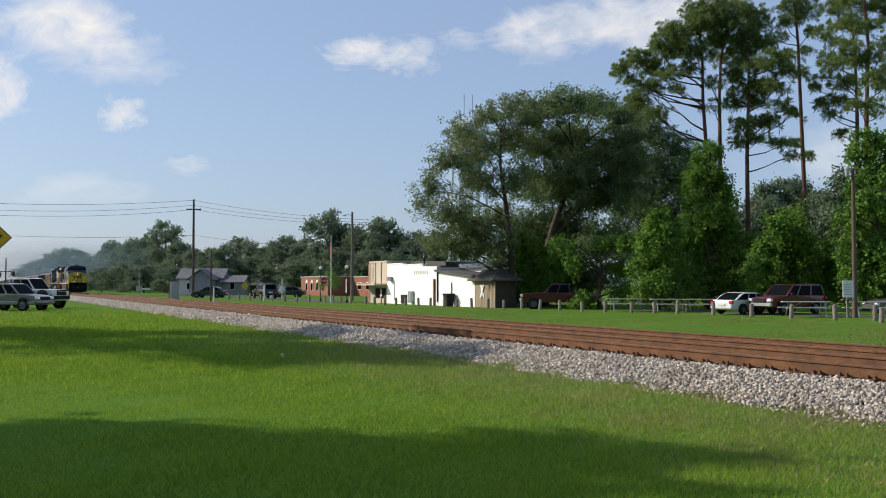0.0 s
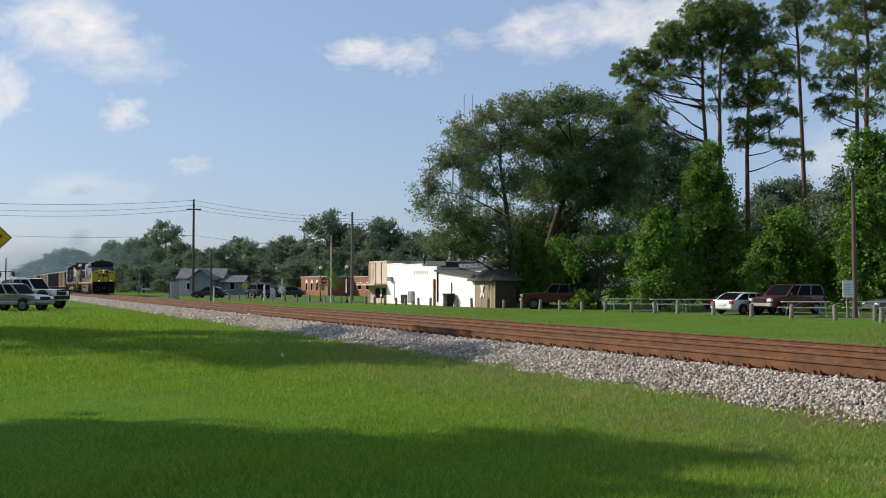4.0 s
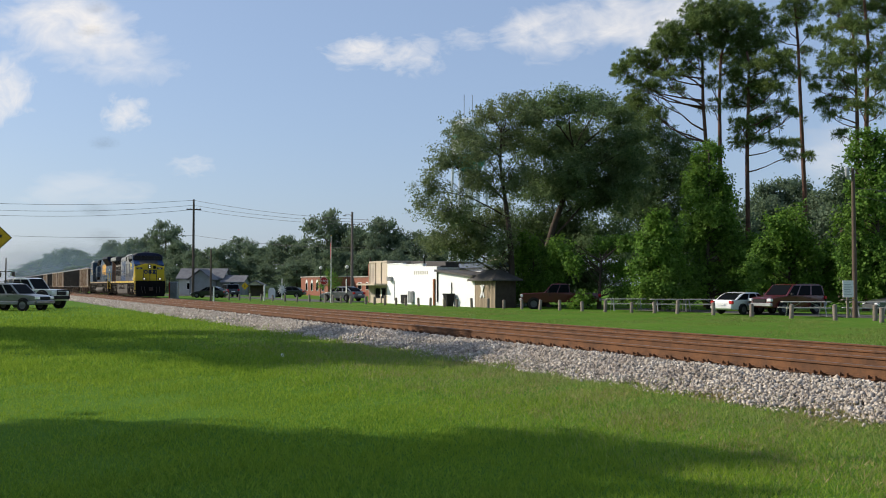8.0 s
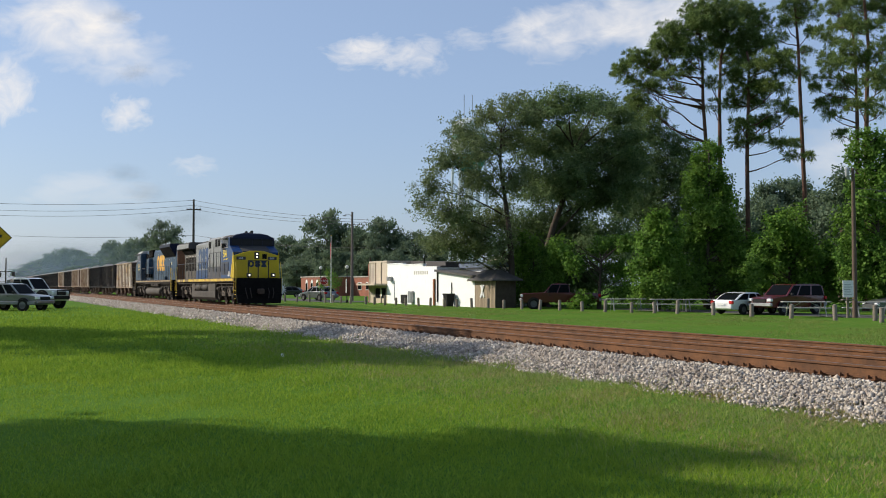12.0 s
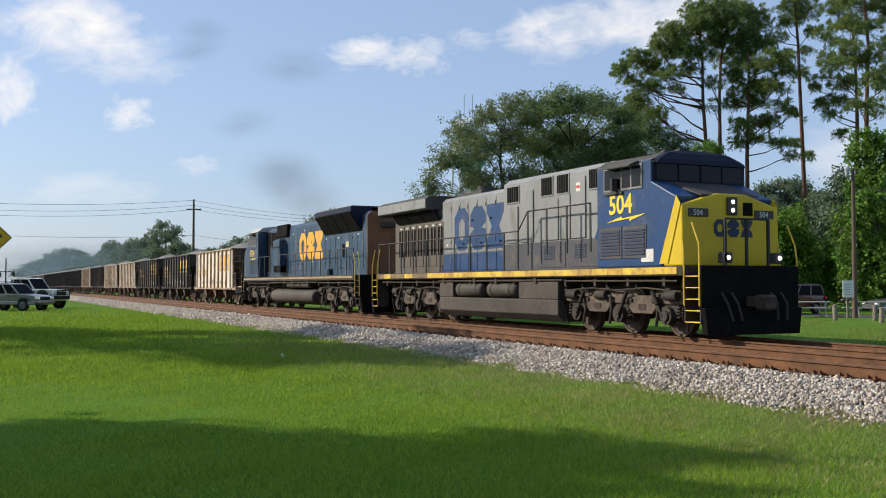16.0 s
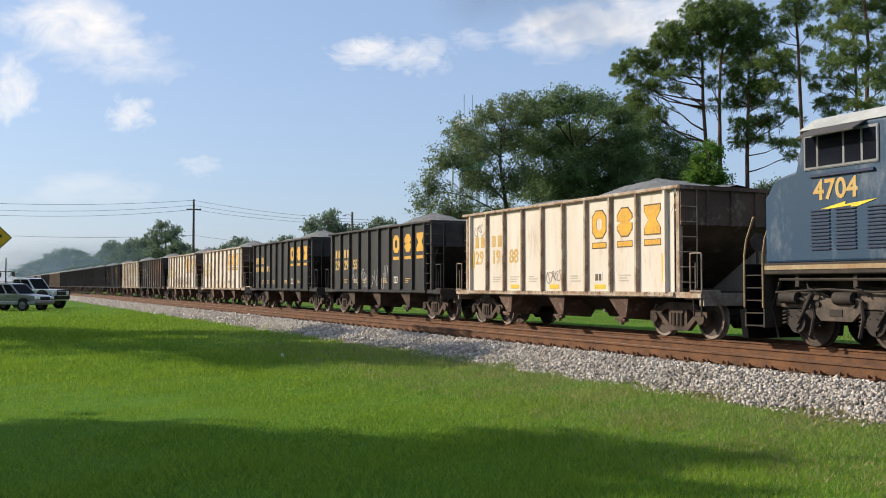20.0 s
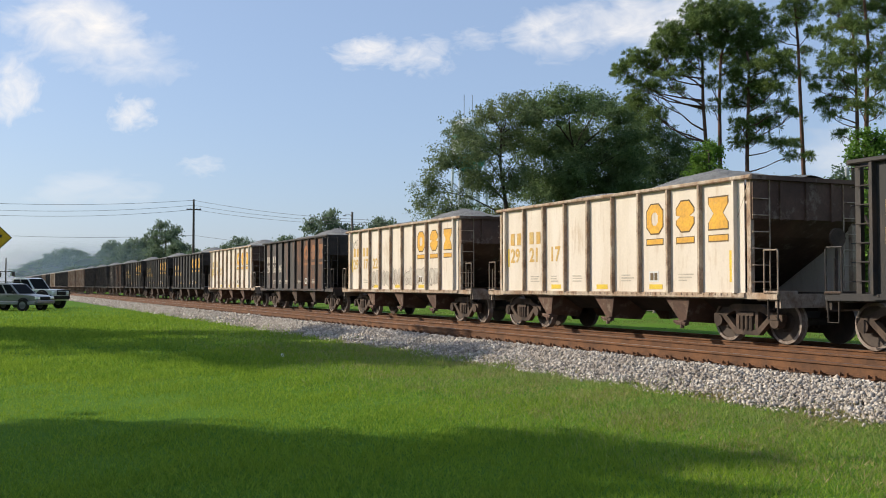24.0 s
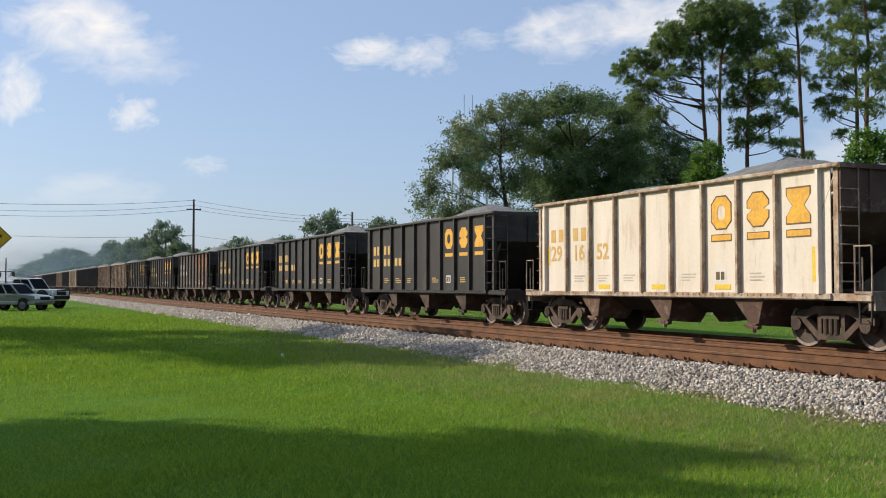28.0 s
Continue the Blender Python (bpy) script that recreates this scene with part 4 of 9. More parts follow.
    # crew cab, roof, windows
    s = Solid().prism([(6.28, 1.74), (9.06, 1.74), (9.62, 3.42), (8.66, 3.86), (8.66, 4.42), (6.28, 4.42)], "y", -1.50, 1.50)
    part("cab", s, M_BLUE, car, bevel=0.03)
    s = Solid().loft([[(x, y, z) for x, y, z in ((6.25, -1.51, 4.38), (8.72, -1.50, 4.34), (8.72, 1.50, 4.34), (6.25, 1.51, 4.38))], [(x, y, z) for x, y, z in ((6.25, -1.18, 4.60), (8.60, -1.05, 4.60), (8.60, 1.05, 4.60), (6.25, 1.18, 4.60))],
                      [(x, y, z) for x, y, z in ((6.25, -0.6, 4.70), (8.45, -0.6, 4.68), (8.45, 0.6, 4.68), (6.25, 0.6, 4.70))]])
    part("cab_roof", s, M_SOOT, car)
    part("horn", Solid().cyl((7.2, 0.2, 4.78), (7.75, 0.2, 4.82), 0.05, 8, 0.11).cyl((7.1, -0.1, 4.78), (7.5, -0.1, 4.82), 0.04, 8, 0.09).box(7.0, 7.3, -0.2, 0.3, 4.68, 4.80), M_SOOT, car)
    part("brow", Solid().loft([[(8.60, -1.45, 4.30), (8.78, -1.42, 4.32), (8.78, 1.42, 4.32), (8.60, 1.45, 4.30)], [(8.60, -1.38, 4.44), (8.76, -1.30, 4.44), (8.76, 1.30, 4.44), (8.60, 1.38, 4.44)], [(8.50, -1.02, 4.62), (8.66, -0.96, 4.61), (8.66, 0.96, 4.61), (8.50, 1.02, 4.62)], [(8.45, -0.55, 4.70), (8.56, -0.5, 4.69), (8.56, 0.5, 4.69), (8.45, 0.55, 4.70)]]), M_NAVY, car)
    wf = part("side_window", Solid().cbox(6.62, 8.32, -1.525, -1.50, 3.72, 4.36, 0.02), M_GREY, car)
    for a, b in ((6.68, 7.40), (7.46, 7.82), (7.88, 8.26)):
        part("window_pane", Solid().box(a, b, -1.532, -1.52, 3.78, 4.30), M_CABGLASS, wf)
    part("sun_visor", Solid().prism([(-1.51, 4.40), (-1.80, 4.28), (-1.80, 4.31), (-1.51, 4.44)], "x", 6.75, 8.15), M_SOOT, car)
    part("arm_rest", Solid().cbox(6.7, 7.5, -1.56, -1.50, 3.64, 3.71, 0.01), M_SOOT, car)
    part("mirror", Solid().box(7.20, 7.26, -1.70, -1.52, 3.72, 4.05), M_SOOT, car)
    for y0, y1 in ((-1.36, -0.72), (-0.66, -0.04), (0.04, 0.66), (0.72, 1.36)):
        part("windscreen", Solid().prism([(8.675, 3.90), (8.695, 3.90), (8.695, 4.38), (8.675, 4.38)], "y", y0, y1), M_CABGLASS, car)
    part("windscreen_surround", Solid().box(8.655, 8.672, -1.47, 1.47, 3.84, 4.42), M_NAVY, car)
    # yellow nose: front face with sloping top and flank
    s = Solid().prism([(-1.49, 1.74), (1.49, 1.74), (1.49, 3.20), (0.45, 3.50), (-0.45, 3.50), (-1.49, 3.20)], "x", 9.10, 9.84)
    part("nose", s, M_NOSE, car, bevel=0.04)
    s = Solid().prism([(8.98, 1.80), (9.30, 1.80), (9.80, 3.22), (9.64, 3.44)], "y", -1.512, -1.50).prism([(8.98, 1.80), (9.30, 1.80), (9.80, 3.22), (9.64, 3.44)], "y", 1.50, 1.512)
    part("nose_flank", s, M_NOSE, car)
    part("nose_top", Solid().prism([(8.66, 3.87), (9.80, 3.47), (9.80, 3.43), (8.66, 3.80)], "y", -0.9, 0.9), M_SOOT, car)
    part("flank_placard", Solid().box(8.25, 8.75, -1.512, -1.502, 1.86, 2.18), M_WHITE, car)
    part("louver_frame", Solid().cbox(6.40, 7.42, -1.515, -1.50, 1.96, 2.80, 0.01), M_SLATE, car)
    part("louver_frame", Solid().cbox(7.48, 8.46, -1.515, -1.50, 1.96, 2.80, 0.01), M_SLATE, car)
    for x in (6.5, 7.55):
        s = Solid()
        for q in range(8):
            s.box(x, x + 0.85, -1.535, -1.505, 2.05 + 0.085 * q, 2.10 + 0.085 * q)
        part("louver", s, M_DKBLUE, car)
    lamp = part("headlight", Solid().cbox(9.83, 9.90, -0.16, 0.16, 2.98, 3.42, 0.02), M_SOOT, car)
    for z in (3.10, 3.30):
        part("bulb", Solid().lathe([(0, 0.001), (0, 0.055), (0.03, 0.04), (0.04, 0.001)], (9.90, 0, z), "x", 14), M_LAMP, lamp)
    for y in (-0.62, 0.95):
        lamp = part("ditch_light", Solid().cbox(10.2, 10.44, y - 0.14, y + 0.14, 1.80, 2.06, 0.03), M_SOOT, car)
        part("bulb", Solid().lathe([(0, 0.001), (0, 0.06), (0.03, 0.045), (0.04, 0.001)], (10.44, y, 1.93), "x", 14), M_LAMP, lamp)
    for y in (-1.32, 0.72):
        part("number_board", Solid().cbox(9.83, 9.87, y, y + 0.6, 2.92, 3.12, 0.01), M_SOOT, car)
        me = text_mesh("504", 0.14, M_WHITE)
        part("board_number", me, None, car, at=pose(9.873, y + 0.13, 2.95, 0, 0, 90))
    part("nose_door", Solid().cbox(9.83, 9.86, 0.36, 0.66, 2.98, 3.3, 0.01), M_BLACKMESH, car)
    m = plain_marks(0, 0, 0.36, 0.42, 0.06, 0)
    part("nose_marking", m, M_DKBLUE, car, at=pose(9.846, -0.55, 2.45, 0, 0, 90))
    s = Solid()
    for y in (-0.7, -0.05, 0.62):
        s.box(10.38, 10.44, y - 0.03, y + 0.03, 1.74, 2.85)
    s.tube([(10.41, -0.72, 2.85), (10.41, 0.64, 2.85)], 0.025, 6)
    part("front_railing", s, M_HANDRAIL, car)
    for e in (-1, 1):
        for y in (-1.47, 1.47):
            end_steps(car, e, y, M_SAFETY if e > 0 else M_SAFETY)
    handrail(car, [-9.75, -8.6, -7.4, -6.2, -5.0, -3.8, -2.6, -1.4, -0.2, 1.0, 1.9], 1.74, 2.94, -1.46, M_HANDRAIL)
    handrail(car, [2.5, 3.6, 4.7, 5.9], 2.3, 3.52, -1.46, M_HANDRAIL)
    part("handrail", Solid().tube([(1.9, -1.46, 2.94), (2.5, -1.46, 3.52)], 0.02, 6), M_HANDRAIL, car)
    part("cab_number", text_mesh("504", 0.50, M_TEXTYEL, bold=0.03), None, car, "yellow cab number", at=pose(6.84, -1.506, 3.14))
    s = Solid().prism([(6.75, 2.92), (7.45, 3.06), (7.42, 3.0), (8.45, 3.08), (7.75, 2.92), (7.78, 2.99)], "y", -1.512, -1.506)
    part("lightning_stripe", s, M_TEXTYEL, car)
    return car


def blue_locomotive(at):
    """The second unit runs hood first: blue hood and cab, flared radiators, rusty hood end."""
    car = thing("locomotive", at, "faded blue diesel freight locomotive with flared radiators, coupled second", "locomotive", "locomotives")
    underframe(car, M_SILLPALE, M_TRUCK, 1, (6.95, -7.1))
    ring = [(math.copysign(abs(math.cos(math.pi * k / 16)) ** 0.6, math.cos(math.pi * k / 16)), math.copysign(abs(math.sin(math.pi * k / 16)) ** 0.75, math.sin(math.pi * k / 16))) for k in range(32)]
    s = Solid().loft([[(x, 1.40 * q * a, 0.70 + 0.44 * q * b) for a, b in ring] for x, q in ((-4.2, 0.90), (-4.12, 0.98), (-4.0, 1.0), (3.3, 1.0), (3.42, 0.98), (3.5, 0.90))])
    part("fuel_tank", s, M_TANK, car, smooth=True)
    part("air_reservoir", Solid().lathe([(0, 0.05), (0.05, 0.17), (3.9, 0.17), (3.95, 0.05)], (-1.2, -1.2, 1.31), "x", 14), M_TANK, car, smooth=True)
    HY = 0.97
    s = Solid().prism([(-HY, 1.74), (HY, 1.74), (HY, 4.38), (HY - 0.2, 4.56), (-HY + 0.2, 4.56), (-HY, 4.38)], "x", -6.5, 10.0)
    part("hood", s, M_BLUE2, car)
    part("hood_end", Solid().prism([(-HY - 0.004, 1.74), (HY + 0.004, 1.74), (HY + 0.004, 4.38), (HY - 0.2, 4.565), (-HY + 0.2, 4.565), (-HY - 0.004, 4.38)], "x", 10.0, 10.06), M_RUSTEND, car)
    part("end_headlight", Solid().cbox(10.05, 10.16, -0.34, 0.34, 3.85, 4.08, 0.02).cyl((10.15, -0.16, 3.96), (10.18, -0.16, 3.96), 0.08, 12).cyl((10.15, 0.16, 3.96), (10.18, 0.16, 3.96), 0.08, 12), M_SOOT, car)
    # flared radiator section with four screens
    for d in (-1, 1):
        s = Solid().prism([(d * (HY - 0.05), 3.72), (d * HY, 3.70), (d * 1.50, 4.58), (d * 1.50, 4.78), (d * 0.5, 4.80), (d * 0.5, 4.5)], "x", 4.2, 9.35)
        part("radiator_flare", s, M_NAVY, car)
    for k in range(4):
        x = 4.32 + k * 1.26
        part("radiator_screen", Solid().prism([(-HY - 0.03, 3.76), (-1.505, 4.55), (-1.525, 4.53), (-HY - 0.05, 3.74)], "x", x, x + 1.18), M_BLACKMESH, car)
    part("radiator_top", Solid().cbox(4.2, 9.35, -1.45, 1.45, 4.76, 4.83, 0.02), M_SOOT, car)
    part("exhaust_stack", Solid().cbox(-0.2, 1.0, -0.45, 0.45, 4.54, 4.66, 0.03).cyl((0.4, 0, 4.64), (0.4, 0, 4.74), 0.3, 14), M_SOOT, car)
    for k in range(15):
        x = -1.75 + k * 0.76
        if x < 9.3:
            part("hood_door", Solid().cbox(x, x + 0.73, -HY - 0.02, -HY, 2.05, 3.64 if x > 4.0 else 4.26, 0.008), M_BLUE2, car)
            part("door_latch", Solid().box(x + 0.06, x + 0.09, -HY - 0.035, -HY - 0.015, 3.4, 3.52), M_HANDRAIL, car)
            part("door_latch", Solid().box(x + 0.06, x + 0.09, -HY - 0.035, -HY - 0.015, 2.3, 2.42), M_HANDRAIL, car)
    for x, z in ((-1.2, 4.0), (0.9, 4.1), (4.4, 3.5), (6.2, 3.5), (2.2, 2.45), (8.9, 3.55), (0.6, 2.5)):
        part("door_placard", Solid().box(x, x + 0.14, -HY - 0.026, -HY - 0.018, z, z + 0.06), M_WHITE, car)
    part("air_filter_door", Solid().cbox(6.75, 7.85, -HY - 0.03, -HY - 0.018, 2.1, 3.62, 0.008), M_BLUE2, car)
    part("side_opening", Solid().box(6.85, 7.20, -HY - 0.036, -HY - 0.026, 2.6, 3.2), M_BLACKMESH, car)
    part("notice", Solid().box(7.35, 7.72, -HY - 0.036, -HY - 0.026, 3.05, 3.3), mat("cream_notice", (0.75, 0.65, 0.35), bump=0), car)
    part("marking", plain_marks(0.05, 2.58, 1.22, 1.42, 0.12, -HY - 0.022), M_LOGOYEL, car)
    # central air intake bay, grid box and the painted shadow behind the cab
    part("intake_bay", Solid().box(-5.5, -3.95, -HY - 0.012, -HY, 3.45, 4.28), M_BLACKMESH, car)
    s = Solid().cbox(-3.85, -1.85, -1.12, -0.9, 3.95, 4.62, 0.02)
    part("grid_box", s, M_BLACKMESH, car)
    for k in range(14):
        part("grid_bar", Solid().box(-3.80 + k * 0.14, -3.77 + k * 0.14, -1.14, -1.11, 3.98, 4.58), M_UNDER, car)
    part("blower_housing", Solid().prism([(-3.75, 2.35), (-2.35, 2.35), (-2.45, 3.75), (-2.75, 3.85), (-3.75, 3.75)], "y", -1.38, -HY), M_BLUE2, car, bevel=0.03)
    part("blower_screen", Solid().box(-3.65, -2.5, -1.36, -1.0, 2.0, 2.35), M_BLACKMESH, car)
    # black sheet on the hood in place of the shadow the cab casts
    part("recess_panel", Solid().box(-6.5, -5.62, -HY - 0.01, -HY, 2.05, 4.34), M_BLACKMESH, car)
    part("electrical_door", Solid().cbox(-4.9, -4.0, -HY - 0.02, -HY, 2.0, 3.4, 0.008), M_BLUE2, car)
    part("notice", Solid().box(-4.3, -3.95, -HY - 0.03, -HY - 0.018, 2.95, 3.25), M_WHITE, car)
    part("battery_box", Solid().cbox(4.3, 5.3, -1.2, -HY, 1.76, 2.05, 0.02), M_BLUE2, car)
    # cab and nose, facing away from the train's head
    s = Solid().prism([(-9.78, 1.74), (-6.50, 1.74), (-6.50, 4.40), (-8.70, 4.40), (-8.90, 3.60), (-9.45, 3.50), (-9.78, 3.10)], "y", -1.50, 1.50)
    part("cab", s, M_BLUE2, car, bevel=0.05)
    s = Solid().loft([[(-8.80, -1.52, 4.40), (-6.45, -1.52, 4.40), (-6.45, 1.52, 4.40), (-8.80, 1.52, 4.40)], [(-8.6, -1.25, 4.64), (-6.45, -1.25, 4.64), (-6.45, 1.25, 4.64), (-8.6, 1.25, 4.64)], [(-8.4, -0.5, 4.74), (-6.45, -0.5, 4.74), (-6.45, 0.5, 4.74), (-8.4, 0.5, 4.74)]])
    part("cab_roof", s, mat("pale_cab_roof", (0.50, 0.49, 0.46), rough=0.6), car)
    wf = part("side_window", Solid().cbox(-8.66, -6.80, -1.525, -1.50, 3.58, 4.30, 0.02), M_GREY, car)
    for a, b in ((-8.60, -8.32), (-8.26, -7.66), (-7.60, -7.22), (-7.16, -6.86)):
        part("window_pane", Solid().box(a, b, -1.532, -1.52, 3.64, 4.24), M_CABGLASS, wf)
    part("sun_visor", Solid().prism([(-1.51, 4.36), (-1.85, 4.20), (-1.85, 4.23), (-1.51, 4.40)], "x", -8.5, -7.1), M_SOOT, car)
    part("arm_rest", Solid().cbox(-8.5, -6.9, -1.55, -1.50, 3.42, 3.48, 0.01), M_DKBLUE, car)
    for x in (-8.50, -7.86, -7.10):
        s = Solid()
        for q in range(12):
            s.box(x, x + 0.5, -1.53, -1.50, 1.98 + 0.07 * q, 2.01 + 0.07 * q)
        part("louver", s, M_DKBLUE, car)
    part("cab_number", text_mesh("4704", 0.40, M_FADEYEL, bold=0.03), None, car, "faded yellow cab number", at=pose(-8.42, -1.506, 2.98))
    s = Solid().prism([(-8.35, 2.76), (-7.6, 2.90), (-7.63, 2.84), (-6.85, 2.90), (-7.5, 2.74), (-7.47, 2.81)], "y", -1.512, -1.506)
    part("lightning_stripe", s, M_TEXTYEL, car)
    for e in (-1, 1):
        for y in (-1.47, 1.47):
            end_steps(car, e, y, M_SILLPALE if e < 0 else M_SAFETY, M_UNDER)
    handrail(car, [-6.2, -5.2, -4.1], 1.74, 2.9, -1.46, M_HANDRAIL)
    handrail(car, [-3.9, -2.4], 2.1, 3.42, -1.46, M_HANDRAIL)
    handrail(car, [-2.0, -0.6, 0.8, 2.2, 3.6, 5.0, 6.3, 7.5, 8.7, 9.6], 1.74, 2.92, -1.46, M_HANDRAIL)
    return car


TRAIN = []  # (vehicle, place of its centre behind the head of the train)
HEAD = lambda t: SPEED * (t - 17.584) + 14.0 * max(0.0, 1 - t / 12.5) ** 2  # the train gathers speed until 12.5 s
LOCO_A = grey_locomotive(pose(HEAD(0) - 11.15, FAR_Y, FAR_Z))
LOCO_B = blue_locomotive(pose(HEAD(0) - 33.58, FAR_Y, FAR_Z))
TRAIN += [(LOCO_A, 11.15), (LOCO_B, 33.58)]
STYLES = ["cream", "black", "black", "cream", "cream", "faded", "cream", "black", "black", "black", "faded", "black", "black", "rust", "rust", "black", "faded", "cream", "black", "rust", "black", "faded", "black", "rust", "rust", "black", "black", "black"]
NUMBERS = {0: ("29", "19", "88"), 1: ("29", "29", "55"), 3: ("29", "21", "17"), 4: ("29", "17", "22"), 5: ("29", "26", "46"), 6: ("29", "16", "52")}
LABELS = {"cream": "cream hopper car with rusty ribs, heaped with crushed stone", "black": "black hopper car with yellow markings, heaped with crushed stone",
          "faded": "dark faded hopper car streaked with rust, heaped with stone", "rust": "rust-brown hopper car heaped with crushed stone"}
BASES = {}
for n, style in enumerate(STYLES):
    back = 44.74 + 7.065 + 14.13 * n
    m = pose(HEAD(0) - back, FAR_Y, FAR_Z)
    if style not in BASES:
        BASES[style] = hopper_car(style, m, LABELS[style])
for n, style in enumerate(STYLES):
    back = 44.74 + 7.065 + 14.13 * n
    m = pose(HEAD(0) - back, FAR_Y, FAR_Z)
    first = STYLES.index(style) == n
    car = BASES[style] if first else copy_thing(BASES[style], m)
    TRAIN.append((car, back))
for n, style in enumerate(STYLES):
    if n < 14:
        hopper_markings(TRAIN[n + 2][0], style, NUMBERS.get(n))
scrawl(TRAIN[6][0], 2, 8, 1.22, 2.05, M_SPRAYFILL, M_SPRAYLINE)
scrawl(TRAIN[3][0], 2, 6, 1.2, 2.15, M_SPRAYWHITE, M_SPRAYWHITE, False)
scrawl(TRAIN[2][0], 4, 5, 1.3, 1.75, M_SPRAYLINE, M_SPRAYLINE, False)
scrawl(TRAIN[2][0], 0, 1, 2.92, 3.35, M_SPRAYLINE, M_SPRAYLINE, False)
scrawl(TRAIN[6][0], 0, 1, 2.92, 3.3, M_SPRAYLINE, M_SPRAYLINE, False)


# ---- trees and thickets ----
def lobe_tips(rng, lobes, per, shell, least=3):
    """Twig ends inside the lobes, most of them near the outside. lobes: (x, y, z, rx, rz)."""
    tips, outs, owner = [], [], []
    for k, (x, y, z, rx, rz) in enumerate(lobes):
        n = max(least, int(per * 4.19 * rx * rx * rz))
        q = rng.normal(size=(n, 3))
        q /= np.linalg.norm(q, axis=1)[:, None]
        q[:, 2] = np.where(q[:, 2] < -0.55, -q[:, 2], q[:, 2])
        d = rng.random((n, 1)) ** shell
        tips.append(np.array([x, y, z]) + q * d * np.array([rx, rx, rz]) * (0.80 + 0.40 * rng.random((n, 1))))
        outs.append(q)
        owner.append(np.full(n, k))
    tips, outs, owner = np.concatenate(tips), np.concatenate(outs), np.concatenate(owner)
    keep = tips[:, 2] > 0.15
    return tips[keep], outs[keep], owner[keep]


def leaf_sprays(name, tips, outs, material, leaf, each, clump, slim, droop, rng, tidy=0.5, flat=0.55):
    """A spray of small leaves round every twig end, flattened and hanging a little."""
    n = len(tips)
    size = (0.65 + 0.7 * rng.random((n, 1, 1))) * clump
    off = rng.normal(size=(n, each, 3)) * size * np.array([0.55, 0.55, 0.55 * flat])
    off += outs[:, None, :] * (rng.random((n, each, 1)) - 0.6) * clump * 1.1
    off[:, :, 2] -= droop * rng.random((n, each)) ** 2 * (0.4 + rng.random((n, 1)))
    pts = (tips[:, None, :] + off).reshape(-1, 3)
    way = np.repeat(outs, each, 0)
    keep = pts[:, 2] > 0.03
    pts, way = pts[keep], way[keep]
    n = len(pts)
    up = way * tidy + np.array([0, 0, 0.5]) * tidy + rng.normal(size=(n, 3)) * 0.55
    up /= np.linalg.norm(up, axis=1)[:, None]
    a = np.cross(up, rng.normal(size=(n, 3)))
    a /= np.linalg.norm(a, axis=1)[:, None]
    b = np.cross(up, a)
    s = leaf * (0.55 + 0.8 * rng.random((n, 1)))
    a, b = a * s * 0.5, b * s * 0.5 * slim
    return quads(name, np.stack([pts - a, pts + b - a * 0.1, pts + a, pts - b - a * 0.1], 1), material)


def needle_tufts(name, tips, outs, material, length, each, width, rng):
    """Stars of long needles that point out and up from every twig end."""
    n = len(tips)
    way = outs * 0.55 + np.array([0, 0, 0.45]) + rng.normal(size=(n, 3)) * 0.25
    q = rng.normal(size=(n, each, 3)) * 0.75 + way[:, None, :]
    q /= np.linalg.norm(q, axis=2)[:, :, None]
    size = length * (0.65 + 0.6 * rng.random((n, 1, 1))) * (0.7 + 0.5 * rng.random((n, each, 1)))
    base = np.repeat(tips[:, None, :], each, 1) + q * 0.04
    tip = base + q * size
    tip[:, :, 2] -= 0.10 * size[:, :, 0]
    side = np.cross(q, rng.normal(size=(n, each, 3)))
    side /= np.linalg.norm(side, axis=2)[:, :, None]
    side *= width * 0.5
    mid = base * 0.45 + tip * 0.55
    return quads(name, np.stack([base, mid + side, tip, mid - side], 2).reshape(-1, 4, 3), material)


TREE_COUNT = [0]


def bare_tree(name, label, base, trunk, trunk_r, lobes, bark, limb_from, limb_r, tips, owner, twigs, rng, rise=0.08, taper=0.8):
    """A tapered trunk, one bent limb into each lobe, and twigs from the limb to the twig ends."""
    ob = thing(name, pose(base[0], base[1], 0), label, "tree", "trees beyond the tracks")
    k = len(trunk)
    length = trunk[-1][2]
    s = Solid().tube(trunk, [trunk_r * (1.3 if i == 0 else 1.0 - taper * max(0.0, trunk[i][2] / length) ** 1.5) for i in range(k)], 10)
    part("trunk", s, bark, ob, smooth=True)
    for n, (x, y, z, rx, rz) in enumerate(lobes):
        goal = Vector((x, y, z))
        h = max(limb_from, min(length * 0.96, z - rz * 0.3 - rng.uniform(0.15, 0.6) * math.hypot(x, y)))
        i = max(j for j in range(k - 1) if trunk[j][2] <= h)
        f = min(1.0, (h - trunk[i][2]) / max(0.01, trunk[i + 1][2] - trunk[i][2]))
        p = Vector(trunk[i]).lerp(Vector(trunk[i + 1]), f)
        far = (goal - p).length
        path = [p + (goal - p) * q + Vector((rng.uniform(-0.06, 0.06), rng.uniform(-0.06, 0.06), rise * math.sin(math.pi * q))) * far for q in (0.0, 0.25, 0.5, 0.75, 1.0)]
        path[0], path[4] = p, goal
        s = Solid()
        if far > 0.4:
            s.tube(path, [limb_r * min(1.0, 0.45 + far * 0.12) * (1 - 0.2 * q) for q in range(5)], 6)
        mine = tips[owner == n][::twigs]
        for q in mine:
            a = path[rng.choice((2, 3, 3, 4))]
            b = Vector(q)
            m = a.lerp(b, 0.55) + Vector((0, 0, 0.06 * (b - a).length))
            s.tube([a, m, b], [limb_r * 0.20, limb_r * 0.14, limb_r * 0.08], 4)
        if s.v:
            part("limb", s, bark, ob)
    return ob


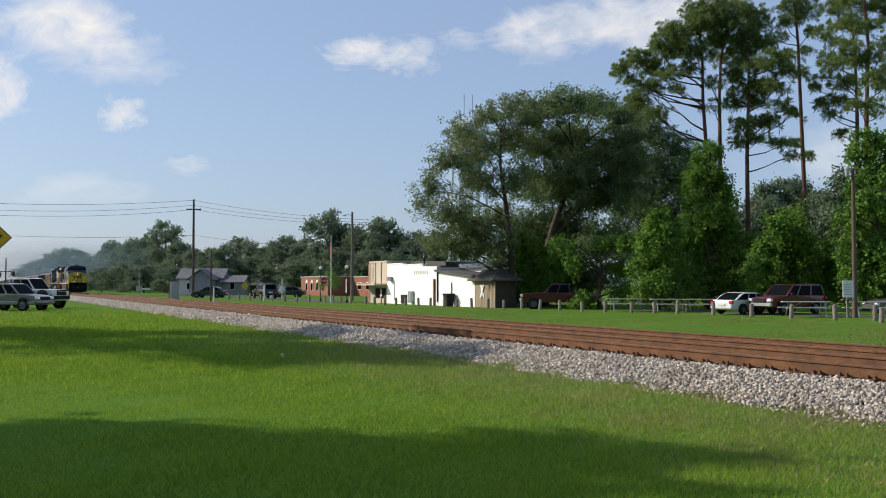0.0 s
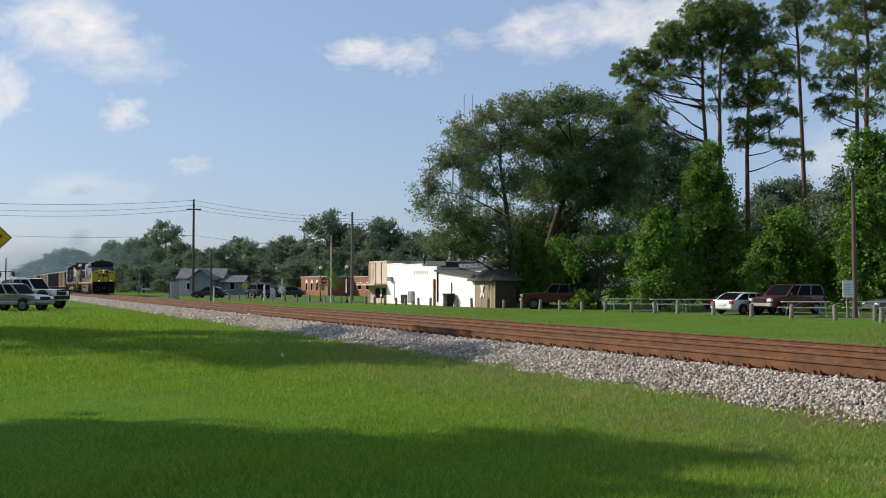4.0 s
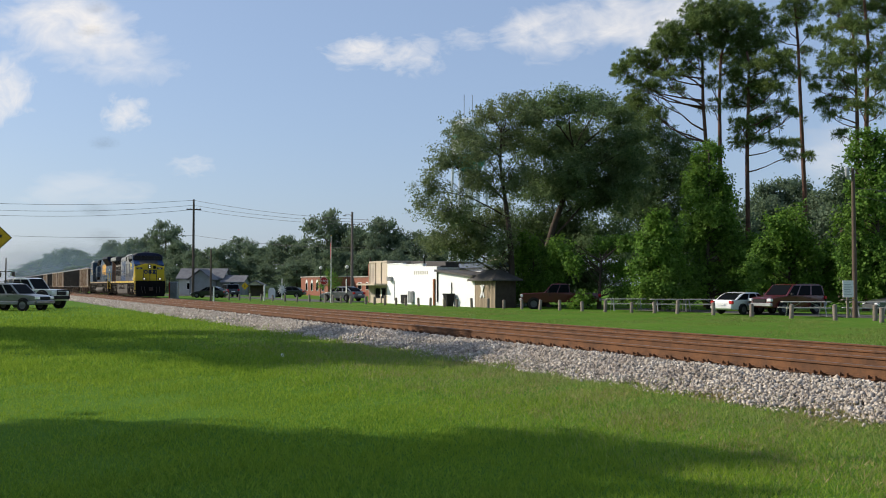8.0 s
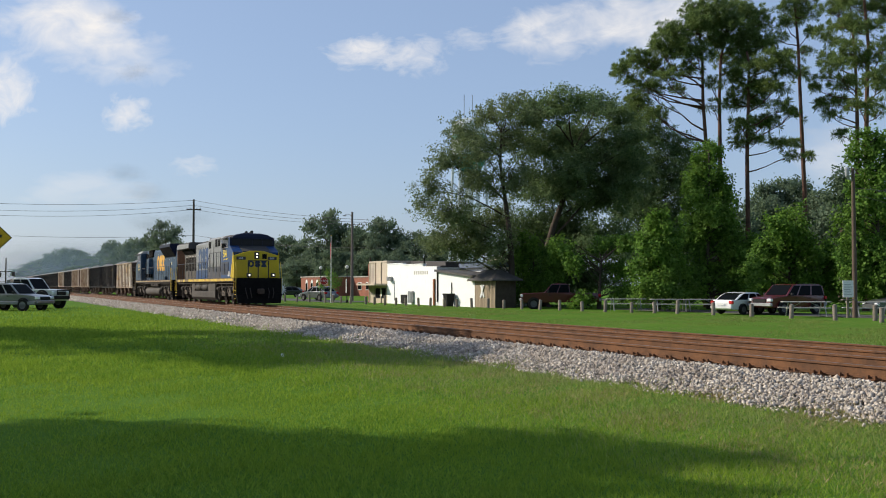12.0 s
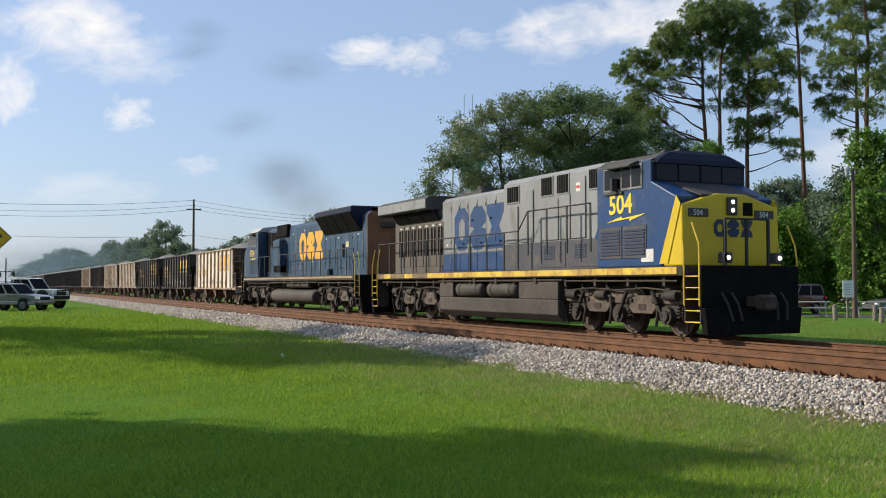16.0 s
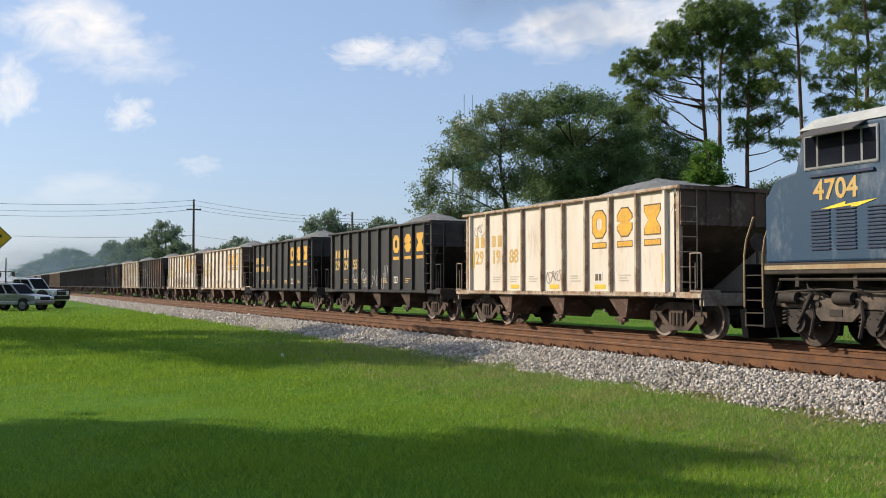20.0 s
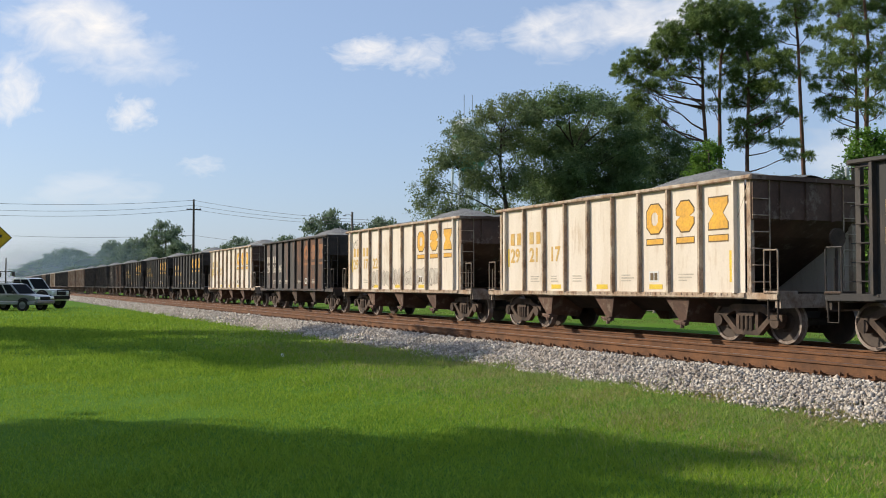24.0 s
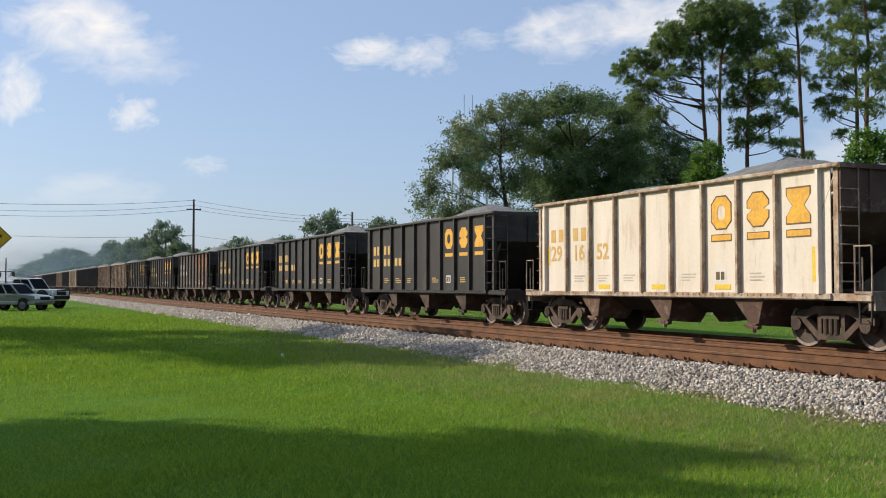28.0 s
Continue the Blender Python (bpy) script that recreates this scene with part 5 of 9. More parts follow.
def leafy_tree(name, label, base, trunk, lobes, trunk_r, bark, leaf_material, limb_from, limb_r, per, shell, twigs, leaf, each, clump, slim=0.55, droop=0.3, tidy=0.5, flat=0.55, rise=0.08):
    TREE_COUNT[0] += 1
    rng = np.random.default_rng(100 + TREE_COUNT[0])
    tips, outs, owner = lobe_tips(rng, lobes, per, shell)
    ob = bare_tree(name, label, base, trunk, trunk_r, lobes, bark, limb_from, limb_r, tips, owner, twigs, random.Random(TREE_COUNT[0]), rise)
    part("crown", leaf_sprays("crown", tips, outs, leaf_material, leaf, each, clump, slim, droop, rng, tidy, flat), None, ob)
    return ob


def oak_tree(name, label, base, trunk, lobes):
    lobes = [(x, y, z, rx * 1.15, rz * 1.12) for x, y, z, rx, rz in lobes]
    return leafy_tree(name, label, base, trunk, lobes, 0.34, M_DARKBARK, M_OAK, 1.8, 0.09, per=3.6, shell=0.5, twigs=12, leaf=0.18, each=44, clump=0.40, droop=0.45)


def airy_oak(name, label, base, trunk, lobes):
    lobes = [(x, y, z, rx * 1.1, rz * 1.1) for x, y, z, rx, rz in lobes]
    return leafy_tree(name, label, base, trunk, lobes, 0.24, M_DARKBARK, M_AIRYOAK, 1.8, 0.07, per=4.2, shell=0.6, twigs=6, leaf=0.16, each=32, clump=0.32, droop=0.4)


def vine_tree(name, label, base, trunk, lobes):
    rnd = random.Random(int(base[0] * 10))
    tufts = []
    for x, y, z, rx, rz in lobes:
        for k in range(4):
            a, f = rnd.uniform(0, 6.28), rnd.uniform(0.18, 0.42)
            tufts.append((x + rx * 0.9 * math.cos(a), y + rx * 0.9 * math.sin(a), max(0.4, z + rz * rnd.uniform(-0.8, 1.05)), rx * f, rz * f * rnd.uniform(0.8, 1.5)))
    return leafy_tree(name, label, base, trunk, list(lobes) + tufts, 0.14, M_DARKBARK, M_VINE, 0.8, 0.05, per=9.0, shell=0.40, twigs=60, leaf=0.19, each=30, clump=0.28, slim=0.78, droop=0.7, tidy=0.75, flat=0.8)


def pine_tree(name, label, base, trunk, lobes):
    TREE_COUNT[0] += 1
    rng = np.random.default_rng(200 + TREE_COUNT[0])
    lobes = [(x, y, z, rx * 1.14, rz * 1.2) for x, y, z, rx, rz in lobes]
    tips, outs, owner = lobe_tips(rng, lobes, 10.5, 0.6, 15)
    ob = bare_tree(name, label, base, trunk, 0.19, lobes, M_PINEBARK, trunk[-1][2] * 0.42, 0.075, tips, owner, 3, random.Random(TREE_COUNT[0]), -0.06, 0.62)
    part("crown", needle_tufts("crown", tips, outs, M_PINE, 0.38, 40, 0.040, rng), None, ob)
    return ob


def broad_tree(name, label, base, lobes):
    top = max(l[2] for l in lobes)
    lobes = [l for l in lobes if l[2] > 0.2]
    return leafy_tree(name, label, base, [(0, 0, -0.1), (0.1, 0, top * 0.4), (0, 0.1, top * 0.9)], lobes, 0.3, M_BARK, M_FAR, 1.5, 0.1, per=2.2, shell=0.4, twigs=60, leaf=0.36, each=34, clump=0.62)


FAR_KINDS = []


def far_tree(kind, base, height, width):
    """A copy of one of six tree shapes, scaled to its height and width."""
    while len(FAR_KINDS) <= kind:
        k = len(FAR_KINDS)
        rng = random.Random(40 + k)
        nrg = np.random.default_rng(70 + k)
        lobes = [(rng.uniform(-0.9, 0.9), rng.uniform(-0.9, 0.9), 8.7, 1.6, 1.2)]
        for q in range(20):
            a, z = 2.4 * q + rng.uniform(-0.4, 0.4), 8.3 - 0.40 * q + rng.uniform(-0.4, 0.4)
            w = (2.0 + 0.16 * q) * rng.uniform(0.55, 1.1)
            lobes.append((w * math.cos(a), w * math.sin(a), max(0.9, z), rng.uniform(1.5, 2.3), rng.uniform(0.9, 1.5)))
        tips, outs, owner = lobe_tips(nrg, lobes, 1.2, 0.35)
        ob = bare_tree("background_tree", "haze-tinted green tree in the distant tree line", (0, 0), [(0, 0, -0.1), (0.1, 0, 4), (0, 0.1, 8.6)], 0.2, lobes, M_DARKBARK, 1.5, 0.07, tips, owner, 200, rng)
        tagged(ob, "haze-tinted green tree in the distant tree line", "tree", "distant tree line")
        # the crown's leaf colour carries the distance haze
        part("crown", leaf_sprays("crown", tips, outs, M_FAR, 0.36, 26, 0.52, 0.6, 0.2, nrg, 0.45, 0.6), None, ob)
        FAR_KINDS.append([ob, False])
    ob, used = FAR_KINDS[kind]
    m = pose(base[0], base[1], 0, 0, 0, (kind * 77 + base[0] * 13) % 360)
    if used:
        ob = copy_thing(ob, m)
    else:
        FAR_KINDS[kind][1] = True
        ob.matrix_basis = m
    ob.scale = (width / 4.0, width / 4.0, height / 10.0)


airy_oak("oak_tree", "open-crowned live oak beside the white annex", (-64.9, 36.1), [(0, 0, -0.1), (0.1, -0.0, 3.1), (0.1, -0.1, 4.8), (0.1, -0.5, 7.7), (0.0, -0.9, 10.6), (0.1, -0.8, 13.3)], [(-1.2, -5.9, 8.5, 1.4, 1.72), (-2.7, -5.9, 7.5, 1.0, 1.25), (-1.2, -4.7, 10.6, 1.74, 1.49), (-1.4, -3.0, 12.6, 1.68, 1.51), (-0.7, -1.3, 14.2, 1.6, 1.34), (2.1, -1.2, 14.3, 1.54, 1.3), (0.3, -5.0, 6.5, 2.1, 1.7), (-3.5, -4.3, 5.0, 1.45, 1.19), (0.2, -2.8, 9.0, 1.89, 1.73), (0.4, -2.8, 11.2, 1.89, 1.48), (-1.7, 0.5, 12.4, 1.97, 1.97), (-0.9, -2.7, 5.0, 1.83, 1.41), (-1.5, -0.2, 6.2, 1.87, 1.87), (0.4, -0.1, 9.1, 1.83, 1.83), (-2.0, -3.2, 3.7, 1.09, 0.84), (1.0, -1.7, 3.8, 1.06, 0.98), (0.5, 1.2, 13.8, 1.51, 1.51), (-2.8, -3.2, 13.6, 1.02, 0.94), (-1.8, -4.0, 4.7, 1.75, 1.0), (-1.8, -1.6, 4.3, 1.86, 1.1), (-3.0, -5.0, 4.6, 1.01, 0.76), (1.5, -1.7, 4.7, 1.22, 1.54), (-2.1, -2.4, 6.0, 1.95, 1.19), (-0.9, -1.2, 3.1, 1.01, 0.75)])
oak_tree("oak_tree", "large spreading live oak with dense dark green crown", (-67.3, 40.2), [(0, 0, -0.1), (0.1, 0.0, 3.2), (0.6, 0.7, 6.3), (1.3, 1.8, 9.8), (1.5, 2.2, 12.8)], [(1.5, -1.0, 14.7, 1.9, 1.55), (3.9, -0.0, 15.0, 1.94, 1.35), (0.3, 4.9, 15.7, 1.9, 1.45), (3.1, 4.9, 14.2, 1.58, 1.66), (-1.0, 0.1, 12.5, 2.14, 1.88), (-0.7, 3.2, 12.8, 2.44, 2.08), (1.4, 5.1, 11.8, 2.23, 2.05), (-2.3, 0.6, 9.5, 1.82, 1.91), (1.4, 0.7, 8.8, 2.35, 2.0), (0.5, 4.9, 8.5, 2.52, 2.16), (3.3, 5.4, 9.6, 2.01, 2.45), (-2.2, 1.5, 4.1, 1.91, 1.82), (-0.9, 3.3, 5.0, 2.26, 1.99), (4.4, 3.0, 4.8, 2.12, 1.87), (5.2, 4.5, 12.0, 1.53, 1.87), (3.0, 1.2, 10.4, 2.14, 1.71), (-1.0, 4.8, 1.9, 2.73, 1.82), (0.4, -0.2, 1.6, 1.75, 1.57), (-3.0, 0.2, 5.9, 2.1, 1.82), (-1.8, 2.6, 6.3, 2.19, 1.82), (-3.1, 0.1, 3.3, 1.82, 1.82), (-3.5, 1.6, 4.6, 2.03, 1.85), (-3.6, -0.7, 1.9, 1.18, 1.55), (-1.1, 2.0, 3.9, 1.8, 1.62)])
oak_tree("oak_tree", "live oak behind the vine-covered trees", (-72.0, 53.9), [(0, 0, -0.1), (0.2, -0.0, 4.9), (0.4, 0.1, 9.3), (0.8, 0.5, 13.8)], [(-0.6, -1.2, 16.1, 1.5, 1.8), (1.3, -0.8, 14.6, 1.67, 1.96), (1.4, 1.9, 13.4, 1.79, 1.79), (0.7, -0.9, 11.7, 2.27, 2.17), (1.8, 1.2, 10.4, 1.97, 2.16), (-0.5, -0.7, 8.4, 2.79, 2.39), (0.7, 2.0, 6.9, 2.19, 2.59), (0.3, 4.5, 10.5, 1.83, 3.04), (-0.6, 0.5, 4.4, 3.0, 3.0)])
vine_tree("vine_covered_tree", "tall dead trunk wrapped in bright green vines", (-55.5, 46.6), [(0, 0, -0.1), (0.1, -0.1, 3.8), (0.3, -0.1, 7.8), (0.4, -0.2, 11.2)], [(-0.4, 0.3, 11.1, 1.04, 0.88), (-0.4, 0.0, 9.8, 1.27, 1.11), (-0.5, 0.4, 8.2, 1.36, 1.36), (-0.4, -0.8, 8.0, 0.87, 1.43), (0.9, -0.3, 6.5, 1.41, 1.41), (-0.7, -0.3, 5.8, 1.19, 1.43), (-1.1, -0.5, 4.2, 1.2, 1.36), (-0.3, 0.9, 4.6, 1.28, 1.44), (-0.4, -0.7, 2.2, 1.34, 1.34), (-0.0, 0.8, 2.2, 1.35, 1.35), (-0.0, -1.5, 1.1, 1.09, 1.02), (0.1, 1.2, 8.0, 0.95, 1.59), (0.6, 1.2, 5.0, 0.95, 1.97), (1.3, 1.5, 3.0, 1.18, 1.57), (1.9, 1.8, 1.8, 1.17, 1.4), (0.7, 2.7, 4.2, 0.96, 1.19), (0.0, 2.3, 1.1, 1.2, 0.96)])
vine_tree("vine_covered_tree", "rounded tree covered by bright green vines", (-52.9, 40.3), [(0, 0, -0.1), (0.1, -0.0, 2.9), (0.3, 0.1, 5.5)], [(0.8, -0.3, 5.9, 0.8, 0.72), (-0.3, 0.0, 5.1, 1.11, 0.88), (0.6, 0.5, 4.8, 0.88, 1.09), (0.3, -1.0, 4.0, 1.02, 0.94), (0.5, -0.0, 3.4, 1.16, 1.09), (0.2, 1.1, 2.9, 0.81, 1.25), (-0.8, -0.6, 2.6, 1.03, 0.96), (0.7, -0.5, 1.8, 1.23, 1.08), (0.3, 0.9, 1.2, 0.88, 0.88), (0.2, -1.3, 1.2, 1.01, 0.8)])
vine_tree("vine_covered_tree", "low thicket of vines beside the picnic tables", (-57.9, 39.1), [(0, 0, -0.1), (0.1, 0.0, 1.8), (0.2, 0.1, 3.4)], [(-1.3, -2.1, 4.2, 0.94, 0.86), (-0.3, -1.7, 3.2, 0.85, 0.7), (-0.7, 0.0, 3.8, 0.79, 0.63), (-0.3, 1.3, 4.7, 1.1, 0.71), (1.0, 1.8, 4.6, 0.85, 0.62), (-0.1, 1.9, 2.7, 0.95, 0.95), (1.2, 1.5, 1.2, 0.93, 0.77), (0.2, -1.5, 0.8, 0.84, 0.46)])
vine_tree("vine_covered_tree", "mounded vine thicket behind the parked cars", (-48.9, 47.6), [(0, 0, -0.1), (0.1, -0.0, 2.6), (0.1, -0.2, 5.6)], [(-0.0, -0.0, 6.1, 0.95, 0.73), (0.7, -1.5, 5.2, 1.07, 0.86), (0.9, -0.3, 5.0, 1.08, 0.93), (-0.2, -1.3, 4.0, 1.08, 0.94), (-0.1, 0.1, 3.7, 1.24, 1.02), (1.2, 0.3, 4.0, 0.86, 1.0), (0.3, -2.2, 2.5, 1.07, 1.0), (-0.7, 0.4, 2.2, 1.25, 1.03), (0.8, 0.5, 2.5, 1.08, 1.08), (0.2, 2.7, 3.5, 0.96, 0.96), (0.4, 2.8, 2.2, 1.1, 1.03), (1.7, 2.6, 2.9, 0.79, 1.44), (-0.7, -1.8, 1.5, 0.94, 0.8), (-0.3, -0.5, 1.2, 1.23, 0.73), (0.3, 1.3, 1.2, 1.24, 0.73), (1.2, 2.9, 1.3, 1.09, 0.8), (-0.9, -1.8, 3.6, 0.65, 0.87)])
vine_tree("vine_covered_tree", "tall tree wrapped in bright green vines", (-43.2, 49.3), [(0, 0, -0.1), (0.1, -0.2, 3.5), (0.1, -0.5, 7.6), (0.1, -0.8, 10.6)], [(-0.2, -0.8, 10.6, 0.81, 0.68), (-0.4, 0.3, 10.0, 0.89, 0.89), (-0.2, -1.2, 9.2, 0.81, 0.88), (0.3, -0.5, 8.2, 1.01, 1.08), (-0.7, -1.0, 7.6, 0.75, 1.09), (0.3, -1.1, 6.5, 1.14, 1.14), (-0.3, -2.0, 5.5, 0.81, 1.14), (-0.7, 0.4, 4.9, 1.17, 1.17), (-0.8, -1.9, 3.8, 0.74, 1.15), (-0.3, -0.7, 3.3, 1.15, 1.15), (0.9, -0.7, 3.5, 1.0, 1.33), (-0.6, -1.9, 2.2, 0.88, 1.01), (-0.3, -0.5, 1.6, 1.22, 1.02), (1.0, -0.4, 1.8, 1.13, 1.13), (0.4, 0.7, 8.6, 1.02, 1.7), (0.4, 1.1, 5.9, 1.02, 1.7)])
vine_tree("vine_covered_tree", "dark vine thicket in the shade of the oak", (-72.5, 43.3), [(0, 0, -0.1), (0.0, -0.1, 1.9), (0.0, -0.2, 3.8)], [(0.7, -0.9, 3.3, 1.59, 1.59), (0.3, 1.0, 2.4, 1.61, 1.61), (-0.5, -1.3, 1.9, 1.42, 1.42), (0.6, 1.9, 3.3, 1.42, 1.9), (-0.5, -2.1, 3.3, 0.94, 1.6)])
vine_tree("vine_covered_tree", "dark leafy shrubs beside the board shed", (-64.5, 39.2), [(0, 0, -0.1), (-0.5, -1.1, 1.9), (-0.4, -1.2, 4.0)], [(-0.9, -1.6, 3.1, 1.19, 1.27), (-0.7, -1.0, 1.6, 1.27, 1.19), (-0.4, -2.3, 1.2, 0.75, 0.92), (0.4, -0.5, 1.9, 1.26, 1.43), (-0.8, -1.6, 4.6, 1.19, 1.19), (-0.3, 0.3, 3.6, 1.28, 1.28)])
pine_tree("pine_tree", "tall longleaf pine with flat dark crown", (-58.7, 49.1), [(0, 0, -0.1), (0.2, -0.0, 6.0), (0.4, -0.2, 11.4), (0.4, -0.5, 15.2), (0.5, -0.6, 18.1), (0.4, -0.8, 20.6)], [(-1.1, -6.6, 17.2, 0.82, 0.66), (-1.4, -5.0, 18.0, 1.0, 0.75), (-1.5, -3.7, 17.6, 1.17, 0.75), (-0.2, -4.0, 18.8, 1.15, 0.82), (0.1, -3.0, 19.8, 1.24, 0.83), (0.6, -2.4, 18.6, 1.32, 0.82), (0.8, -1.4, 20.3, 1.32, 0.91), (0.1, -0.5, 21.7, 1.26, 0.75), (-1.2, -6.1, 16.2, 0.82, 0.41), (-0.8, -4.5, 15.9, 1.16, 0.58), (-2.8, -4.1, 15.1, 1.1, 0.85), (1.1, -4.4, 16.4, 0.97, 0.52), (-0.3, -1.4, 17.4, 1.0, 0.59), (-1.2, -1.3, 16.2, 0.85, 0.34), (-0.4, -4.2, 14.0, 0.99, 0.66), (1.4, -1.8, 18.2, 0.98, 0.74), (-3.4, -5.2, 17.5, 0.51, 0.51)])
pine_tree("pine_tree", "tall longleaf pine with rounded dark crown", (-59.1, 50.7), [(0, 0, -0.1), (0.2, -0.1, 6.1), (0.4, -0.2, 11.6), (0.5, -0.3, 15.8), (0.6, -0.2, 18.7), (1.0, 0.3, 21.3)], [(1.6, -1.4, 21.8, 1.33, 0.71), (2.1, -0.7, 20.6, 1.41, 0.83), (1.7, 1.1, 21.6, 1.35, 0.76), (1.2, 2.9, 21.2, 1.03, 0.86), (3.5, 1.2, 19.0, 1.15, 0.82), (1.2, -1.2, 19.5, 1.25, 0.75), (1.9, 0.4, 19.2, 1.25, 0.75), (-0.8, 0.2, 21.3, 1.21, 0.78), (1.8, 1.5, 20.1, 1.18, 0.76), (-0.6, 1.2, 18.8, 0.95, 0.52), (1.5, -2.0, 16.3, 0.58, 0.41), (0.9, -1.2, 14.8, 0.67, 0.42), (0.6, 1.1, 22.6, 1.19, 0.51)])
pine_tree("pine_tree", "tall pine with drooping lower limbs", (-55.8, 50.5), [(0, 0, -0.1), (0.1, -0.1, 5.1), (0.3, -0.3, 10.8), (0.5, -0.3, 14.8), (0.6, -0.3, 17.6), (0.5, -0.4, 18.4)], [(-0.6, 0.5, 17.9, 1.16, 0.83), (0.2, -1.3, 16.4, 0.97, 0.81), (1.6, -0.4, 16.9, 1.04, 0.56), (2.5, 0.5, 17.2, 1.35, 0.71), (0.5, -0.0, 15.7, 1.38, 0.65), (2.2, 0.5, 15.5, 1.35, 0.44), (-0.9, -0.4, 14.9, 0.91, 0.58), (-0.4, 0.9, 14.8, 1.24, 0.58), (2.4, 1.1, 14.2, 0.96, 0.4), (0.8, -1.3, 12.8, 0.96, 0.64), (-0.0, 1.6, 13.3, 1.4, 0.58), (1.3, 2.8, 13.9, 0.98, 0.41), (-0.9, -0.1, 11.9, 0.66, 0.58), (1.1, -0.1, 11.8, 1.04, 0.36), (2.5, 0.9, 11.5, 1.11, 0.36), (2.2, 1.8, 10.8, 0.64, 0.24), (-0.5, 0.5, 12.3, 0.74, 0.49), (2.3, 1.5, 16.6, 0.88, 0.48)])
pine_tree("pine_tree", "slender pine with sparse high crown", (-57.2, 57.1), [(0, 0, -0.1), (0.3, -0.0, 7.4), (0.4, -0.3, 12.1), (0.4, -0.5, 16.8), (0.5, -0.7, 19.8), (0.5, -1.0, 23.2), (0.5, -1.1, 24.5)], [(0.3, -2.1, 22.3, 0.68, 0.6), (0.7, -1.0, 22.8, 1.02, 0.6), (0.3, -1.7, 21.3, 0.85, 0.6), (1.1, 0.0, 22.3, 0.68, 0.77), (-0.9, -1.3, 20.5, 0.65, 0.35), (1.4, -0.6, 20.5, 0.68, 0.42), (1.0, -2.3, 18.7, 0.51, 0.34), (-0.1, 0.7, 19.6, 0.52, 0.35), (-0.1, 0.0, 22.1, 0.95, 0.61), (-0.4, -0.2, 24.5, 1.13, 0.78), (0.7, 0.1, 11.3, 0.43, 0.26), (-0.7, -0.1, 12.5, 0.43, 0.26), (-0.2, 0.4, 17.9, 0.35, 0.26), (1.6, -0.2, 23.5, 0.68, 0.59)])
pine_tree("pine_tree", "tall pine with yellow-green needles", (-46.5, 51.7), [(0, 0, -0.1), (0.2, -0.0, 5.4), (0.3, -0.1, 9.8), (0.5, -0.2, 13.4), (0.6, -0.1, 17.0), (0.6, -0.4, 19.8), (0.6, -0.5, 20.9)], [(-0.4, -0.5, 19.7, 1.02, 0.58), (0.0, 1.2, 19.7, 0.95, 0.59), (-0.4, -1.0, 18.2, 1.09, 0.65), (0.6, -0.1, 18.0, 1.01, 0.58), (0.6, -1.8, 16.4, 0.93, 0.57), (0.9, -0.8, 15.7, 1.07, 0.64), (1.7, -0.1, 16.3, 0.71, 0.85), (1.9, -0.9, 14.1, 0.91, 0.77), (0.6, 1.0, 12.7, 0.65, 0.72), (0.8, -1.2, 12.9, 0.93, 0.46), (-0.5, -0.2, 21.1, 1.25, 0.73), (2.1, -1.2, 20.8, 1.05, 0.7), (0.2, 2.3, 19.2, 0.88, 0.88), (0.7, 1.9, 14.9, 0.87, 1.09)])
pine_tree("pine_tree", "tall pine behind the vine thicket", (-51.1, 55.9), [(0, 0, -0.1), (0.2, -0.1, 5.0), (0.4, -0.1, 10.5), (0.5, -0.2, 14.4), (0.5, -0.3, 17.6), (0.5, -0.6, 20.0)], [(-0.9, -0.6, 21.1, 1.04, 0.72), (-1.4, -1.7, 19.5, 0.64, 0.44), (-1.1, -0.8, 18.8, 0.88, 0.44), (-0.6, -2.2, 17.4, 0.63, 0.43), (1.1, -2.7, 16.6, 1.0, 0.54), (-1.0, -1.6, 16.2, 0.8, 0.4), (1.0, -1.6, 15.4, 1.09, 0.54), (-0.3, -3.3, 15.3, 0.31, 0.23), (-0.5, -1.1, 14.4, 1.11, 0.48), (-0.6, -2.4, 14.2, 0.39, 0.32), (-0.1, -2.0, 13.4, 0.78, 0.24), (-1.1, 0.0, 12.3, 0.48, 0.28), (0.1, -0.6, 19.9, 0.95, 0.55), (0.9, -1.1, 21.4, 0.78, 0.55)])
broad_tree("background_tree", "haze-tinted green tree behind the thicket", (-84.5, 78.9), [(0.3, -0.2, 11.6, 1.61, 1.49), (-0.1, -0.9, 10.2, 1.45, 1.34), (0.7, 0.7, 10.1, 1.45, 1.34), (0.2, -0.1, 8.9, 1.93, 1.34)])
broad_tree("background_tree", "haze-tinted green tree behind the thicket", (-83.3, 81.4), [(0.3, -0.2, 11.9, 2.11, 1.74), (-0.2, -1.1, 10.3, 1.90, 1.56), (0.8, 1.0, 10.1, 1.90, 1.56), (0.2, -0.1, 8.7, 2.53, 1.56)])
broad_tree("background_tree", "haze-tinted green tree behind the thicket", (-78.3, 80.4), [(0.3, -0.1, 9.9, 1.77, 1.77), (-0.2, -0.9, 8.3, 1.60, 1.60), (0.7, 0.9, 8.2, 1.60, 1.60), (0.2, -0.1, 6.7, 2.13, 1.60)])
broad_tree("background_tree", "haze-tinted green tree behind the thicket", (-69.9, 74.7), [(0.3, -0.2, 11.5, 1.18, 1.82), (0.0, -0.7, 9.9, 1.06, 1.64), (0.6, 0.5, 9.7, 1.06, 1.64), (0.2, -0.1, 8.3, 1.41, 1.64)])
